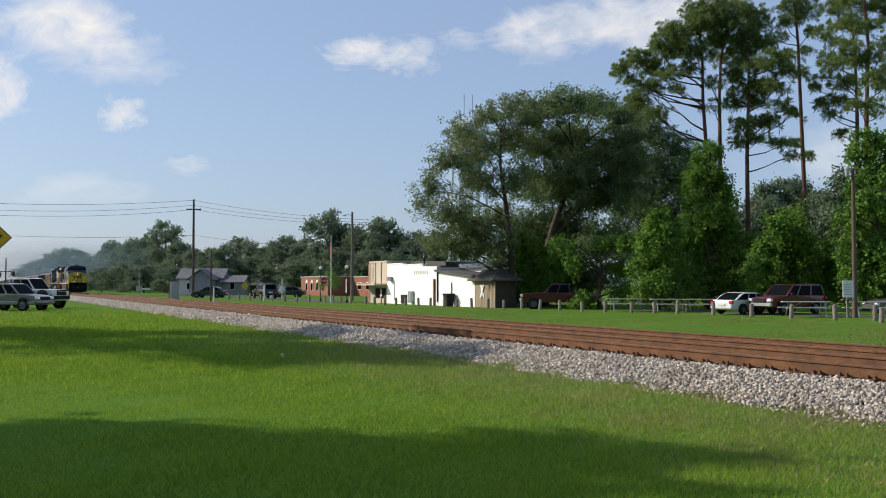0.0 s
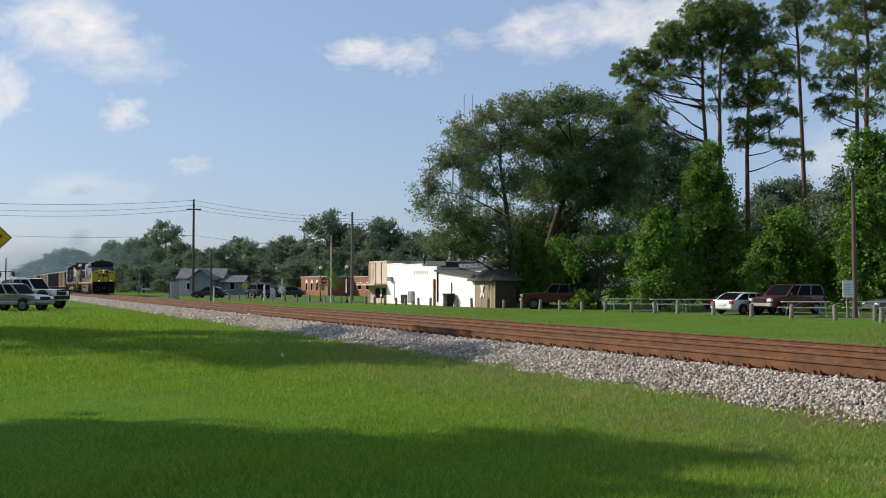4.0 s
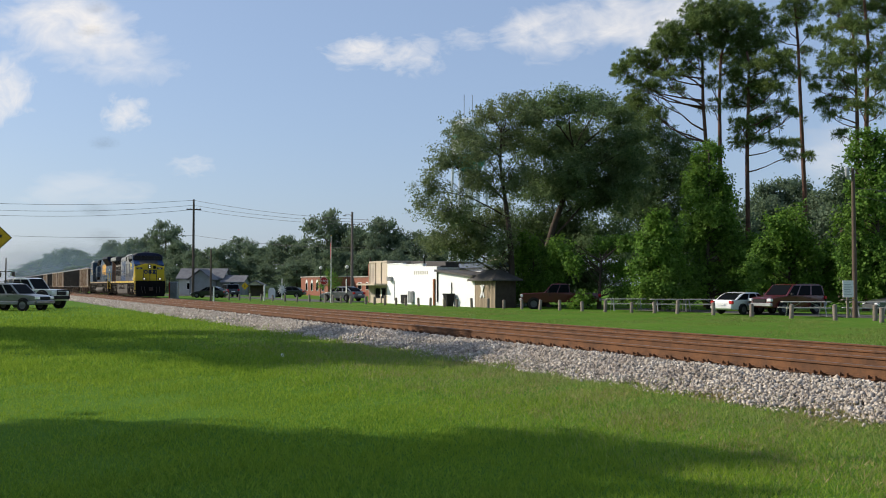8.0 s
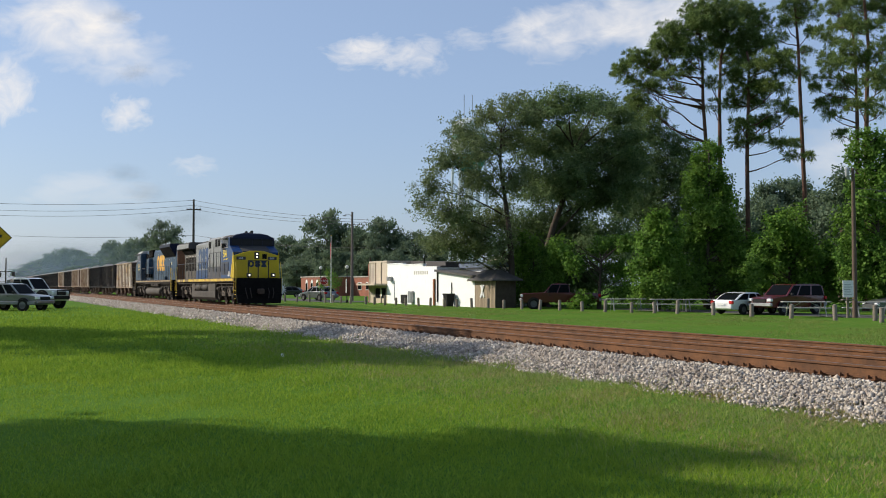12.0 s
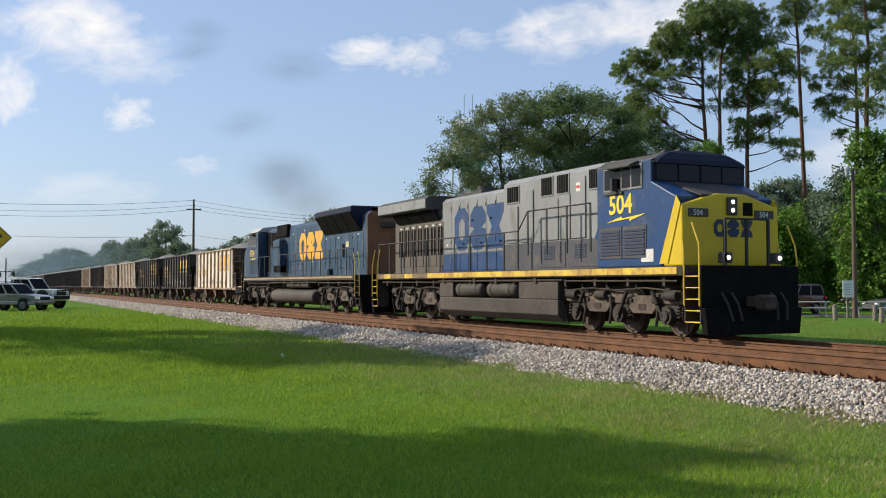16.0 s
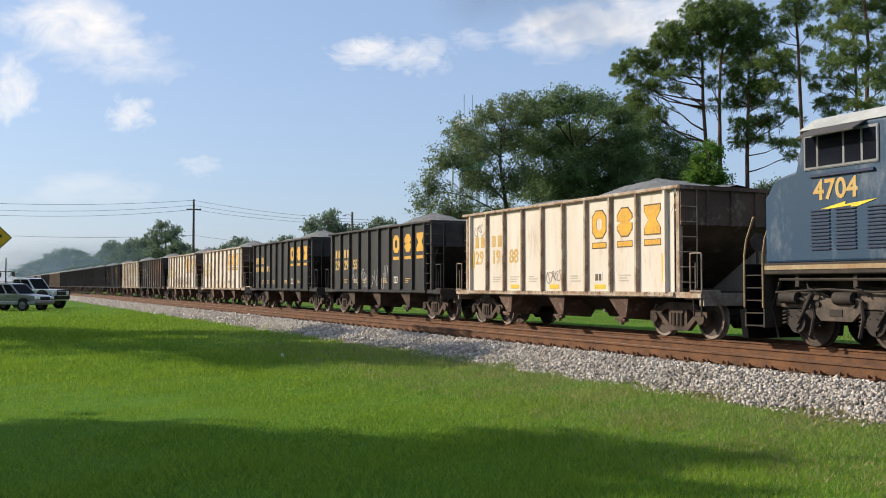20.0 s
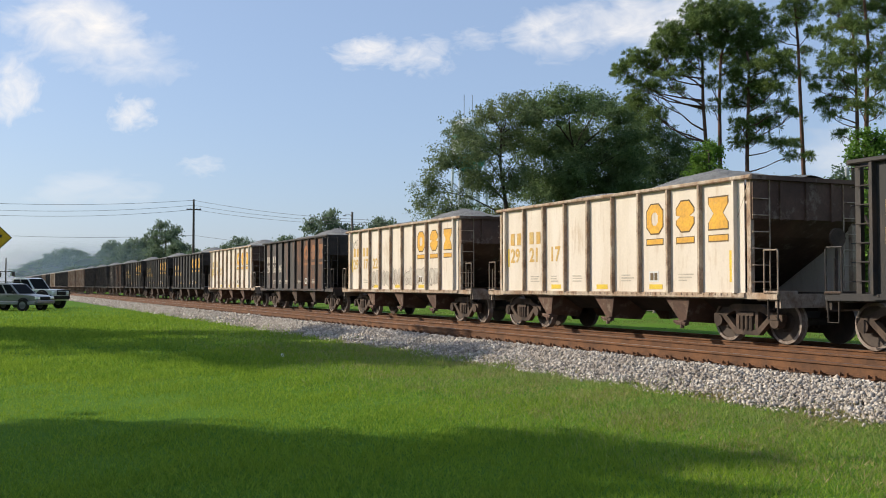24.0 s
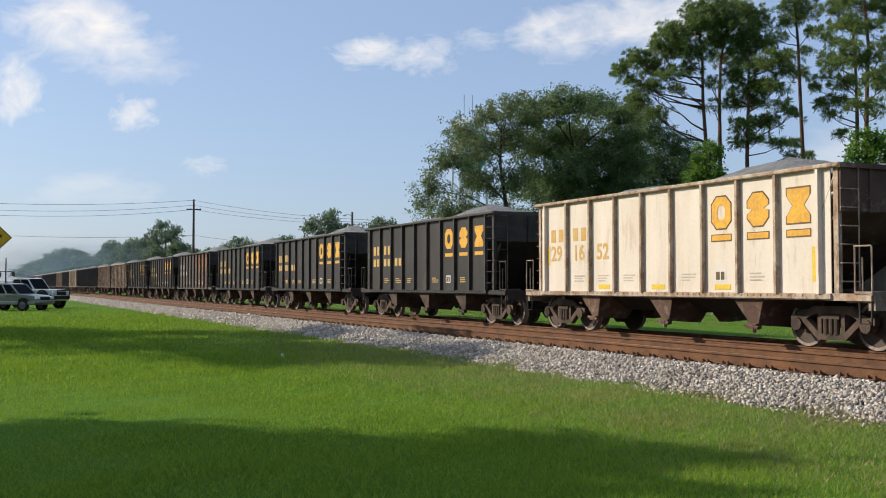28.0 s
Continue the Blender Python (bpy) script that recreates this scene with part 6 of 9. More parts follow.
broad_tree("background_tree", "haze-tinted green tree behind the thicket", (-73.8, 78.1), [(0.2, -0.1, 7.6, 2.25, 2.82), (-0.4, -1.1, 5.0, 2.03, 2.54), (0.7, 1.2, 4.7, 2.03, 2.54), (0.0, -0.0, 2.5, 2.70, 2.54)])
broad_tree("background_tree", "haze-tinted green tree behind the thicket", (-80.6, 75.6), [(0.2, -0.1, 7.9, 2.37, 2.96), (-0.4, -1.1, 5.2, 2.13, 2.66), (0.7, 1.2, 4.9, 2.13, 2.66), (0.0, -0.0, 2.5, 2.84, 2.66)])
broad_tree("background_tree", "haze-tinted green tree behind the thicket", (-81.3, 81.0), [(0.2, -0.1, 7.4, 3.04, 3.65), (-0.6, -1.4, 4.1, 2.74, 3.29), (0.8, 1.6, 3.8, 2.74, 3.29), (-0.0, 0.0, 0.9, 3.65, 3.29)])
broad_tree("background_tree", "haze-tinted green tree behind the thicket", (-77.9, 69.4), [(0.2, -0.1, 6.4, 1.69, 3.38), (-0.3, -0.8, 3.4, 1.52, 3.04), (0.5, 0.9, 3.1, 1.52, 3.04), (-0.0, 0.0, 0.4, 2.03, 3.04)])
broad_tree("background_tree", "haze-tinted green tree behind the thicket", (-72.4, 81.1), [(0.2, -0.1, 8.7, 2.25, 4.51), (-0.4, -1.1, 4.6, 2.03, 4.06), (0.7, 1.2, 4.2, 2.03, 4.06), (-0.0, 0.0, 0.6, 2.70, 4.06)])
broad_tree("background_tree", "haze-tinted green tree behind the thicket", (-83.1, 70.2), [(0.1, -0.1, 6.1, 3.55, 3.55), (-0.7, -1.6, 2.9, 3.19, 3.19), (0.9, 1.9, 2.5, 3.19, 3.19), (-0.1, 0.0, -0.3, 4.26, 3.19)])
far_tree(0, (-454.0, 22.2), 10.4, 8.0)
far_tree(1, (-440.7, 27.1), 12.5, 7.9)
far_tree(2, (-417.1, 30.2), 15.9, 7.5)
far_tree(3, (-393.6, 33.2), 15.8, 7.1)
far_tree(4, (-370.1, 36.0), 13.1, 5.9)
far_tree(0, (-357.8, 38.8), 13.0, 5.7)
far_tree(1, (-335.2, 39.8), 16.1, 4.7)
far_tree(2, (-312.6, 40.8), 14.3, 5.1)
far_tree(3, (-284.9, 40.9), 14.8, 5.3)
far_tree(4, (-262.8, 40.8), 15.3, 4.3)
far_tree(0, (-240.5, 41.2), 17.1, 4.5)
far_tree(1, (-228.9, 42.4), 11.8, 3.8)
far_tree(2, (-217.3, 43.5), 9.8, 3.6)
far_tree(3, (-210.9, 45.4), 9.8, 3.8)
far_tree(4, (-204.6, 47.0), 10.1, 3.5)
far_tree(0, (-242.9, 59.5), 13.7, 5.0)
far_tree(1, (-231.5, 60.4), 11.1, 4.0)
far_tree(2, (-220.2, 60.8), 11.4, 4.1)
far_tree(3, (-211.0, 61.6), 12.8, 4.9)
far_tree(4, (-202.4, 63.4), 11.7, 4.3)
far_tree(0, (-193.8, 65.2), 17.3, 5.0)
far_tree(1, (-192.2, 68.7), 14.2, 4.1)
far_tree(2, (-185.2, 69.5), 13.3, 4.0)
far_tree(3, (-181.8, 71.9), 15.4, 4.6)
far_tree(4, (-180.3, 75.2), 13.0, 4.0)
far_tree(0, (-175.2, 76.6), 12.1, 3.9)
far_tree(1, (-170.2, 77.9), 11.4, 3.8)
far_tree(2, (-166.8, 80.3), 10.5, 4.2)
far_tree(3, (-262.6, 29.5), 6.6, 4.2)
far_tree(4, (-239.6, 31.3), 6.8, 4.4)
far_tree(0, (-221.9, 33.6), 6.1, 4.1)
far_tree(1, (-308.1, 26.9), 7.4, 4.9)
far_tree(2, (-194.1, 34.1), 5.4, 2.8)
far_tree(3, (-207.5, 52.6), 7.9, 4.0)
far_tree(4, (-199.1, 54.0), 6.2, 3.4)
far_tree(0, (-188.7, 57.3), 6.6, 4.0)
far_tree(1, (-177.6, 62.1), 8.5, 4.2)
far_tree(2, (-171.6, 65.5), 8.4, 3.7)
far_tree(3, (-166.6, 69.0), 8.2, 3.7)
# shade trees that stand on the lawn behind and beside the camera
def shade_tree(base, lobes, thick=1.1):
    top = max(l[2] for l in lobes)
    return leafy_tree("shade_tree", "leafy oak on the lawn that shades the grass", base, [(0, 0, -0.1), (0.1, 0, 3), (0, 0.1, top * 0.75)], lobes, 0.4, M_BARK, M_OAK, 3.0, 0.14, per=thick, shell=0.4, twigs=20, leaf=0.40, each=30, clump=0.70, slim=0.7)


shade_tree((-41.5, -3.5), [(0, 0, 9, 2.6, 1.3), (-2.6, -2.2, 8.6, 2.2, 1.2), (1.6, 0.6, 8.8, 1.8, 1.0)])
shade_tree((-36.0, -4.6), [(0, 0, 9, 2.4, 1.3), (2.4, 0.4, 8.8, 1.9, 1.2), (-0.8, -3.0, 8.8, 2.0, 1.2), (2.8, -2.2, 9.0, 2.2, 1.2), (-1.7, 1.6, 11.0, 0.8, 0.9), (-0.6, 1.5, 11.2, 0.8, 0.8)])
shade_tree((-30.3, -4.3), [(0, 0, 9, 1.9, 1.2), (-1.2, 1.2, 9.4, 1.5, 1.1), (-0.6, -2.4, 8.8, 1.9, 1.1), (-2.4, 0.6, 9.0, 1.4, 1.0)])
shade_tree((-45.5, -9.6), [(0, 0, 9, 3.0, 1.4), (-3.4, -1.2, 8.6, 2.6, 1.3), (3.6, 0.6, 8.6, 2.2, 1.0), (5.2, 3.0, 9.0, 1.6, 0.9), (7.4, 0.4, 8.8, 2.0, 1.0), (9.4, 2.0, 8.8, 1.6, 0.9)])
shade_tree((-19.9, -12.4), [(0, 0, 9, 2.4, 1.4), (-2.0, -1.4, 9, 1.7, 1.4), (-0.2, 1.6, 9, 1.6, 1.2), (1.6, 1.2, 9, 2.2, 1.3), (2.4, -1.8, 9, 2.6, 1.4), (-0.6, -0.2, 9.2, 2.0, 1.2)], 3.2)
shade_tree((-16.8, -9.4), [(0, 0, 9, 1.9, 1.2), (-1.6, 1.2, 9, 1.4, 1.0), (-1.2, 2.5, 9, 0.9, 0.8), (1.4, -2.0, 9, 2.4, 1.3), (1.8, 0.4, 9, 1.5, 1.0), (4.4, -3.4, 9, 2.6, 1.3), (0.4, -4.6, 9, 2.8, 1.4), (-1.2, -1.2, 9, 1.8, 1.2)], 3.2)

# ---- buildings, street furniture and parked vehicles ----
M_WALLWHITE = mat("white_painted_brick", (0.88, 0.88, 0.87), (0.84, 0.84, 0.83), rough=0.7, scale=0.8, fine=12, bump=0.12, dirt=(0.62, 0.57, 0.50), dirt_amount=0.12, grain=0.08)
M_STUCCO = mat("tan_stucco", (0.62, 0.53, 0.42), (0.54, 0.45, 0.34), rough=0.8, scale=0.7, fine=12, bump=0.2, dirt=(0.40, 0.31, 0.23), dirt_amount=0.25, stretch=(1, 1, 0.3))
M_ROOFDARK = mat("dark_roofing", (0.07, 0.065, 0.062), (0.11, 0.10, 0.095), rough=0.85, scale=1.2, fine=16, bump=0.3)
M_ROOFBLUE = mat("blue_grey_metal_roof", (0.16, 0.20, 0.27), (0.12, 0.15, 0.21), rough=0.5, scale=1.2, bump=0.05)
M_SHINGLE = mat("grey_shingles", (0.20, 0.20, 0.21), (0.14, 0.14, 0.15), rough=0.9, scale=1.5, fine=20, bump=0.4)
M_BRICK = mat("red_brick", (0.33, 0.12, 0.075), (0.25, 0.095, 0.06), rough=0.85, scale=1.0, fine=20, bump=0.3)
M_MORTAR = mat("pale_coping", (0.52, 0.47, 0.41), rough=0.8)
M_PLANK = mat("weathered_boards", (0.40, 0.32, 0.22), (0.30, 0.23, 0.16), rough=0.8, scale=1.2, fine=14, bump=0.3, stretch=(5, 5, 0.5), vary=0.5)
M_DARKWOOD = mat("dark_timber", (0.055, 0.04, 0.03), (0.09, 0.065, 0.05), rough=0.85, scale=2, fine=14, bump=0.3)
M_POSTWOOD = mat("weathered_post", (0.33, 0.28, 0.23), (0.22, 0.18, 0.15), rough=0.9, scale=3, fine=20, bump=0.4, vary=0.4)
M_POLE = mat("creosoted_pole", (0.075, 0.055, 0.045), (0.11, 0.085, 0.07), rough=0.9, scale=2, fine=18, bump=0.4, stretch=(3, 3, 0.4))
M_POLEGREY = mat("grey_pole", (0.22, 0.19, 0.165), (0.16, 0.13, 0.115), rough=0.9, scale=2, fine=18, bump=0.3, stretch=(3, 3, 0.4))
M_POLEBROWN = mat("brown_pole", (0.15, 0.105, 0.08), (0.10, 0.07, 0.055), rough=0.9, scale=2, fine=18, bump=0.3, stretch=(3, 3, 0.4))
M_ALU = mat("bleached_planks", (0.55, 0.52, 0.48), (0.44, 0.41, 0.37), rough=0.6, scale=2, fine=14, bump=0.1)
M_STEEL = mat("galvanised_steel", (0.42, 0.43, 0.44), (0.34, 0.35, 0.36), rough=0.45, metal=0.7, scale=3, bump=0.03)
M_SIGNYEL = mat("sign_yellow", (0.86, 0.50, 0.015), (0.80, 0.46, 0.02), rough=0.45, scale=2, bump=0.0)
M_SIGNRED = mat("sign_red", (0.50, 0.03, 0.03), rough=0.45, bump=0.0)
M_SIGNWHITE = mat("sign_white", (0.82, 0.82, 0.80), (0.76, 0.76, 0.74), rough=0.5, bump=0.0)
M_SIGNBLACK = mat("sign_black", (0.02, 0.02, 0.02), rough=0.5, bump=0.0)
M_ASPHALT = mat("asphalt", (0.075, 0.072, 0.070), (0.10, 0.096, 0.09), rough=0.9, scale=0.5, fine=25, bump=0.3)
M_CONCRETE = mat("concrete", (0.36, 0.34, 0.31), (0.28, 0.265, 0.245), rough=0.9, scale=1, fine=20, bump=0.2)
M_TEAL = mat("teal_tank_paint", (0.10, 0.32, 0.27), (0.08, 0.26, 0.22), rough=0.5, scale=0.4, bump=0.0)
M_TOWERWHITE = mat("white_tank_paint", (0.62, 0.68, 0.68), (0.54, 0.60, 0.60), rough=0.5, scale=0.4, bump=0.0)
M_WIRE = mat("grey_wire", (0.09, 0.09, 0.095), (0.07, 0.07, 0.075), rough=0.6, bump=0.0)
M_WINDOW = glass_mat("window_glass", (0.006, 0.007, 0.008), 0.14, 0.02)
M_TYRE = mat("tyre_rubber", (0.014, 0.014, 0.014), (0.022, 0.021, 0.02), rough=0.95, bump=0.1, spec=0.08)
M_HUB = mat("wheel_rim_metal", (0.13, 0.13, 0.13), (0.09, 0.09, 0.09), rough=0.5, metal=0.4, bump=0.0)
M_TRIMBLACK = mat("black_trim", (0.02, 0.02, 0.021), rough=0.6, bump=0.0, spec=0.15)
M_TAIL = mat("red_tail_lens", (0.55, 0.02, 0.02), rough=0.25, bump=0.0)
M_LENS = glass_mat("clear_lens", (0.72, 0.74, 0.76), 0.08)


def paint_mat(name, col, metal=0.0):
    m = mat(name, col, tuple(c * 0.85 for c in col), rough=0.28, metal=metal, scale=1.0, fine=30, bump=0.0)
    m.node_tree.nodes["Principled BSDF"].inputs["Coat Weight"].default_value = 0.6
    return m


# roads: cross street, frontage road and the level crossing
def road(name, label, pts, z, material=M_ASPHALT):
    ob = part(name, Solid().prism(pts, "z", z - 0.12, z), material)
    tagged(ob, label, "road", kind="structure")


road("cross_street", "narrow asphalt street beside the stucco building", [(-96.2, 35.2), (-90.4, 35.2), (-90.4, 160), (-96.2, 160)], 0.045)
road("frontage_road", "asphalt road along the row of wooden posts", [(-190, 30.4), (-90.4, 31.0), (-90.4, 35.2), (-190, 34.9)], 0.04)
road("crossing_road", "asphalt road over the level crossing", [(-163, 19.4), (-156, 19.4), (-156, 30.6), (-163, 30.6)], 0.05)
road("crossing_road", "asphalt approach of the level crossing", [(-163, -80), (-156, -80), (-156, 9.8), (-163, 9.8)], 0.05)
ob = part("crossing_panel", Solid().box(-163, -156, 10.0, 12.9 - 0.95, 0.2, 0.46).box(-163, -156, 12.1, 13.35, 0.2, 0.455).box(-163, -156, 13.6, 15.8, 0.2, 0.44).box(-163, -156, 16.1, 17.35, 0.2, 0.36).box(-163, -156, 17.6, 19.4, 0.0, 0.30), M_DARKWOOD)
tagged(ob, "timber planking between the rails of the level crossing", "crossing panel", kind="structure")
road("parking_strip", "worn asphalt parking strip beyond the posts", [(-58, 39.4), (-30, 41.0), (-30, 44.5), (-58, 43)], 0.03)


# the white shop row with the storefront at its end
def shop_row():
    b = thing("storefront_building", pose(-86.8, 34.2, 0), "tan stucco storefront with a flat awning", "building")
    x0, x1 = -2.2, 2.25
    part("wall", Solid().box(x0, x1, 0, 6.0, -0.05, 3.72), M_STUCCO, b)
    part("parapet", Solid().cbox(x0 - 0.05, x1 + 0.04, -0.06, 6.02, 3.70, 3.88, 0.03), M_STUCCO, b)
    for x in (x0, -0.72, 0.72):
        part("pilaster", Solid().box(x, x + 0.16, -0.09, 0.0, -0.05, 3.70), M_STUCCO, b)
    part("corner_board", Solid().box(x0 - 0.08, x0 + 0.02, -0.10, 0.3, -0.05, 3.7), M_BRICK, b)
    part("awning", Solid().cbox(x0 - 0.4, x1 - 0.1, -1.2, 0.0, 1.62, 1.80, 0.02), M_STUCCO, b)
    w = part("shop_window", Solid().box(-0.95, 1.9, -0.03, 0.02, 0.45, 1.38), M_TRIMBLACK, b)
    part("pane", Solid().box(-0.88, 0.42, -0.045, -0.028, 0.52, 1.32), M_WINDOW, w)
    part("pane", Solid().box(0.50, 1.83, -0.045, -0.028, 0.52, 1.32), M_WINDOW, w)
    part("notice", Solid().box(0.62, 1.05, -0.055, -0.044, 0.62, 1.22), M_SIGNWHITE, w)
    part("stop_end", Solid().box(x0 + 0.12, x0 + 0.20, -0.05, 0.05, 3.88, 4.25), M_DARKWOOD, b)

    b = thing("shop_building", pose(-79.2, 34.2, 0), "long white-painted brick shop wall with stepped parapet", "building")
    steps = [(-5.34, 0.35, -0.05, 3.52), (-1.75, 2.55, -0.05, 3.42), (2.55, 5.35, -0.05, 3.20)]
    part("wall", Solid().prism([(-5.34, -0.05), (5.35, -0.05), (5.35, 3.18), (2.55, 3.22), (2.5, 3.38), (-1.7, 3.40), (-1.75, 3.54), (-5.34, 3.52)], "y", 0, 0.3).box(-5.34, 5.35, 0.3, 6.0, -0.05, 3.1), M_WALLWHITE, b)
    part("flat_roof", Solid().box(-5.2, 5.3, 0.35, 6.0, 3.1, 3.25), M_ROOFDARK, b)
    part("roof_monitor", Solid().prism([(-4.2, 3.2), (3.2, 3.2), (3.2, 3.6), (-4.2, 3.85)], "y", 1.8, 6.0), M_ROOFDARK, b)
    part("coping", Solid().box(-5.36, -1.72, -0.05, 0.34, 3.52, 3.60), M_WALLWHITE, b)
    part("coping", Solid().box(-1.72, 2.52, -0.05, 0.34, 3.385, 3.46), M_WALLWHITE, b)
    u = part("wall_unit", Solid().cbox(-4.55, -4.0, -0.42, 0.0, 2.05, 2.42, 0.03), M_STEEL, b)
    part("conduit", Solid().tube([(-3.95, -0.04, 2.3), (-3.6, -0.04, 2.0), (-3.55, -0.04, 0.3)], 0.03, 6), M_STEEL, b)
    part("down_pipe", Solid().cbox(4.85, 5.10, -0.14, 0.0, 0.0, 2.15, 0.02), mat("rusty_downpipe", (0.30, 0.12, 0.06), rough=0.8), b)
    part("hatch", Solid().cbox(-2.0, -0.75, -0.10, 0.0, 0.05, 0.82, 0.02), M_TRIMBLACK, b)
    part("meter_box", Solid().cbox(0.05, 0.75, -0.30, 0.0, 0.15, 1.15, 0.03), M_STEEL, b)
    part("vent_pipe", Solid().cyl((2.4, 0.2, 3.4), (2.4, 0.2, 3.9), 0.07, 8), M_TRIMBLACK, b)
    for k in range(7):
        x = 0.7 + 0.44 * k
        part("faded_lettering", Solid().box(x, x + 0.30, -0.006, 0.0, 2.55, 2.85), mat("ghost_lettering", (0.62, 0.58, 0.52), rough=0.8, bump=0), b)

    b = thing("white_annex", pose(-70.4, 34.2, 0), "white annex with a sloping dark roof", "building")
    part("wall", Solid().prism([(-3.35, -0.05), (3.3, -0.05), (3.3, 2.20), (-3.35, 2.72)], "y", 0, 6.0), M_WALLWHITE, b)
    part("roof", Solid().prism([(-3.42, 2.74), (3.45, 2.22), (3.45, 2.38), (-3.42, 2.92)], "y", -0.25, 6.2), M_ROOFDARK, b)
    part("upper_wall", Solid().box(-3.3, 2.2, 2.4, 6.0, 2.4, 3.05), M_WALLWHITE, b)
    part("upper_roof", Solid().box(-3.5, 2.4, 2.0, 6.2, 3.05, 3.38), M_ROOFBLUE, b)
    for k in range(9):
        part("roof_seam", Solid().box(-3.4 + 0.68 * k, -3.35 + 0.68 * k, 1.99, 6.2, 3.06, 3.42), M_ROOFBLUE, b)
    part("down_pipe", Solid().tube([(-3.2, -0.07, 2.7), (-3.2, -0.07, 0.3)], 0.06, 8), M_TRIMBLACK, b)
    part("light_pole", Solid().cyl((-0.55, -0.08, 0.0), (-0.55, -0.08, 1.85), 0.04, 6), M_TRIMBLACK, b)

    b = thing("board_shed", pose(-65.4, 34.2, 0), "small board shed with a hipped dark roof", "shed")
    part("frame_wall", Solid().box(-1.7, 1.55, 0.05, 1.7, -0.05, 1.95), M_DARKWOOD, b)
    for k in range(15):
        x = -1.70 + 0.2167 * k
        part("board", Solid().box(x + 0.006, x + 0.208, 0.0 + 0.006 * (k % 2), 0.05, 0.0, 1.95), M_PLANK, b)
    r = Solid().loft([[(-2.2, -0.4, 1.95), (1.95, -0.4, 1.95), (1.95, 2.1, 1.95), (-2.2, 2.1, 1.95)], [(-2.2, -0.4, 2.05), (1.95, -0.4, 2.05), (1.95, 2.1, 2.05), (-2.2, 2.1, 2.05)], [(-1.6, 0.7, 2.80), (0.6, 0.7, 2.80), (0.6, 1.0, 2.80), (-1.6, 1.0, 2.80)]])
    part("roof", r, M_ROOFDARK, b)
    x = thing("crossbuck_sign", pose(-65.8, 34.18, 1.2), "old white crossbuck sign hung on the shed boards", "sign")
    for a in (-28, 28):
        part("arm", Solid().box(-0.10, 0.10, -0.015, 0.015, -0.52, 0.52), M_SIGNWHITE, x, at=pose(0, -0.02 - 0.0005 * a, 0, 0, a, 0))
    for nm, px, w, h in (("bin", -70.55, 0.62, 0.95),):
        c = thing("trash_bin", pose(px, 33.7, 0), "black wheeled bin beside the white wall", "bin")
        part("body", Solid().loft([[(-0.26, -0.26, 0), (0.26, -0.26, 0), (0.26, 0.26, 0), (-0.26, 0.26, 0)], [(-0.34, -0.34, 0.9), (0.34, -0.34, 0.9), (0.34, 0.34, 0.9), (-0.34, 0.34, 0.9)]]), M_TRIMBLACK, c)
        part("lid", Solid().cbox(-0.38, 0.38, -0.40, 0.38, 0.90, 1.0, 0.03), M_TRIMBLACK, c)


shop_row()


def brick_building():
    b = thing("brick_building", pose(-150, 50, 0), "low red brick office with a flat roof", "building")
    part("wall", Solid().box(-12, 2.0, 0, 12, -0.05, 2.92), M_BRICK, b)
    part("rear_wall", Solid().box(2.0, 19.5, 4, 12, -0.05, 2.85), M_BRICK, b)
    part("coping", Solid().box(-12.15, 2.15, -0.12, 12, 2.92, 3.08), M_MORTAR, b)
    part("coping", Solid().box(2.15, 19.6, 3.88, 12, 2.85, 3.0), M_MORTAR, b)
    for x in (-9.4, -6.6, -3.8, -1.0):
        w = part("window", Solid().box(x, x + 1.1, -0.05, 0.02, 0.7, 2.0).cyl((x + 0.55, -0.05, 2.0), (x + 0.55, 0.02, 2.0), 0.55, 16), M_SIGNWHITE, b)
        part("pane", Solid().box(x + 0.1, x + 1.0, -0.07, -0.04, 0.78, 1.95), M_WINDOW, w)
    for x in (4.5, 8.0, 11.5):
        w = part("window", Solid().box(x, x + 1.6, 3.95, 4.02, 0.9, 2.1), M_SIGNWHITE, b)
        part("pane", Solid().box(x + 0.1, x + 1.5, 3.93, 3.96, 1.0, 2.0), M_WINDOW, w)
    part("doorway", Solid().box(14.2, 15.6, 3.94, 4.02, 0, 2.2), M_TRIMBLACK, b)
    t = thing("tan_building", pose(-107, 58, 0), "tan upper storey of a building behind the shops", "building")
    part("wall", Solid().box(-2.5, 4.5, 0, 8, -0.05, 5.0), M_STUCCO, t)
    part("roof", Solid().box(-2.7, 4.7, -0.2, 8.2, 5.0, 5.25), M_MORTAR, t)
    for x in (-1.6, 0.4, 2.4):
        w = part("window", Solid().box(x, x + 1.0, -0.05, 0.02, 3.4, 4.6), M_TRIMBLACK, t)
        part("pane", Solid().box(x + 0.08, x + 0.92, -0.07, -0.04, 3.48, 4.52), M_WINDOW, w)


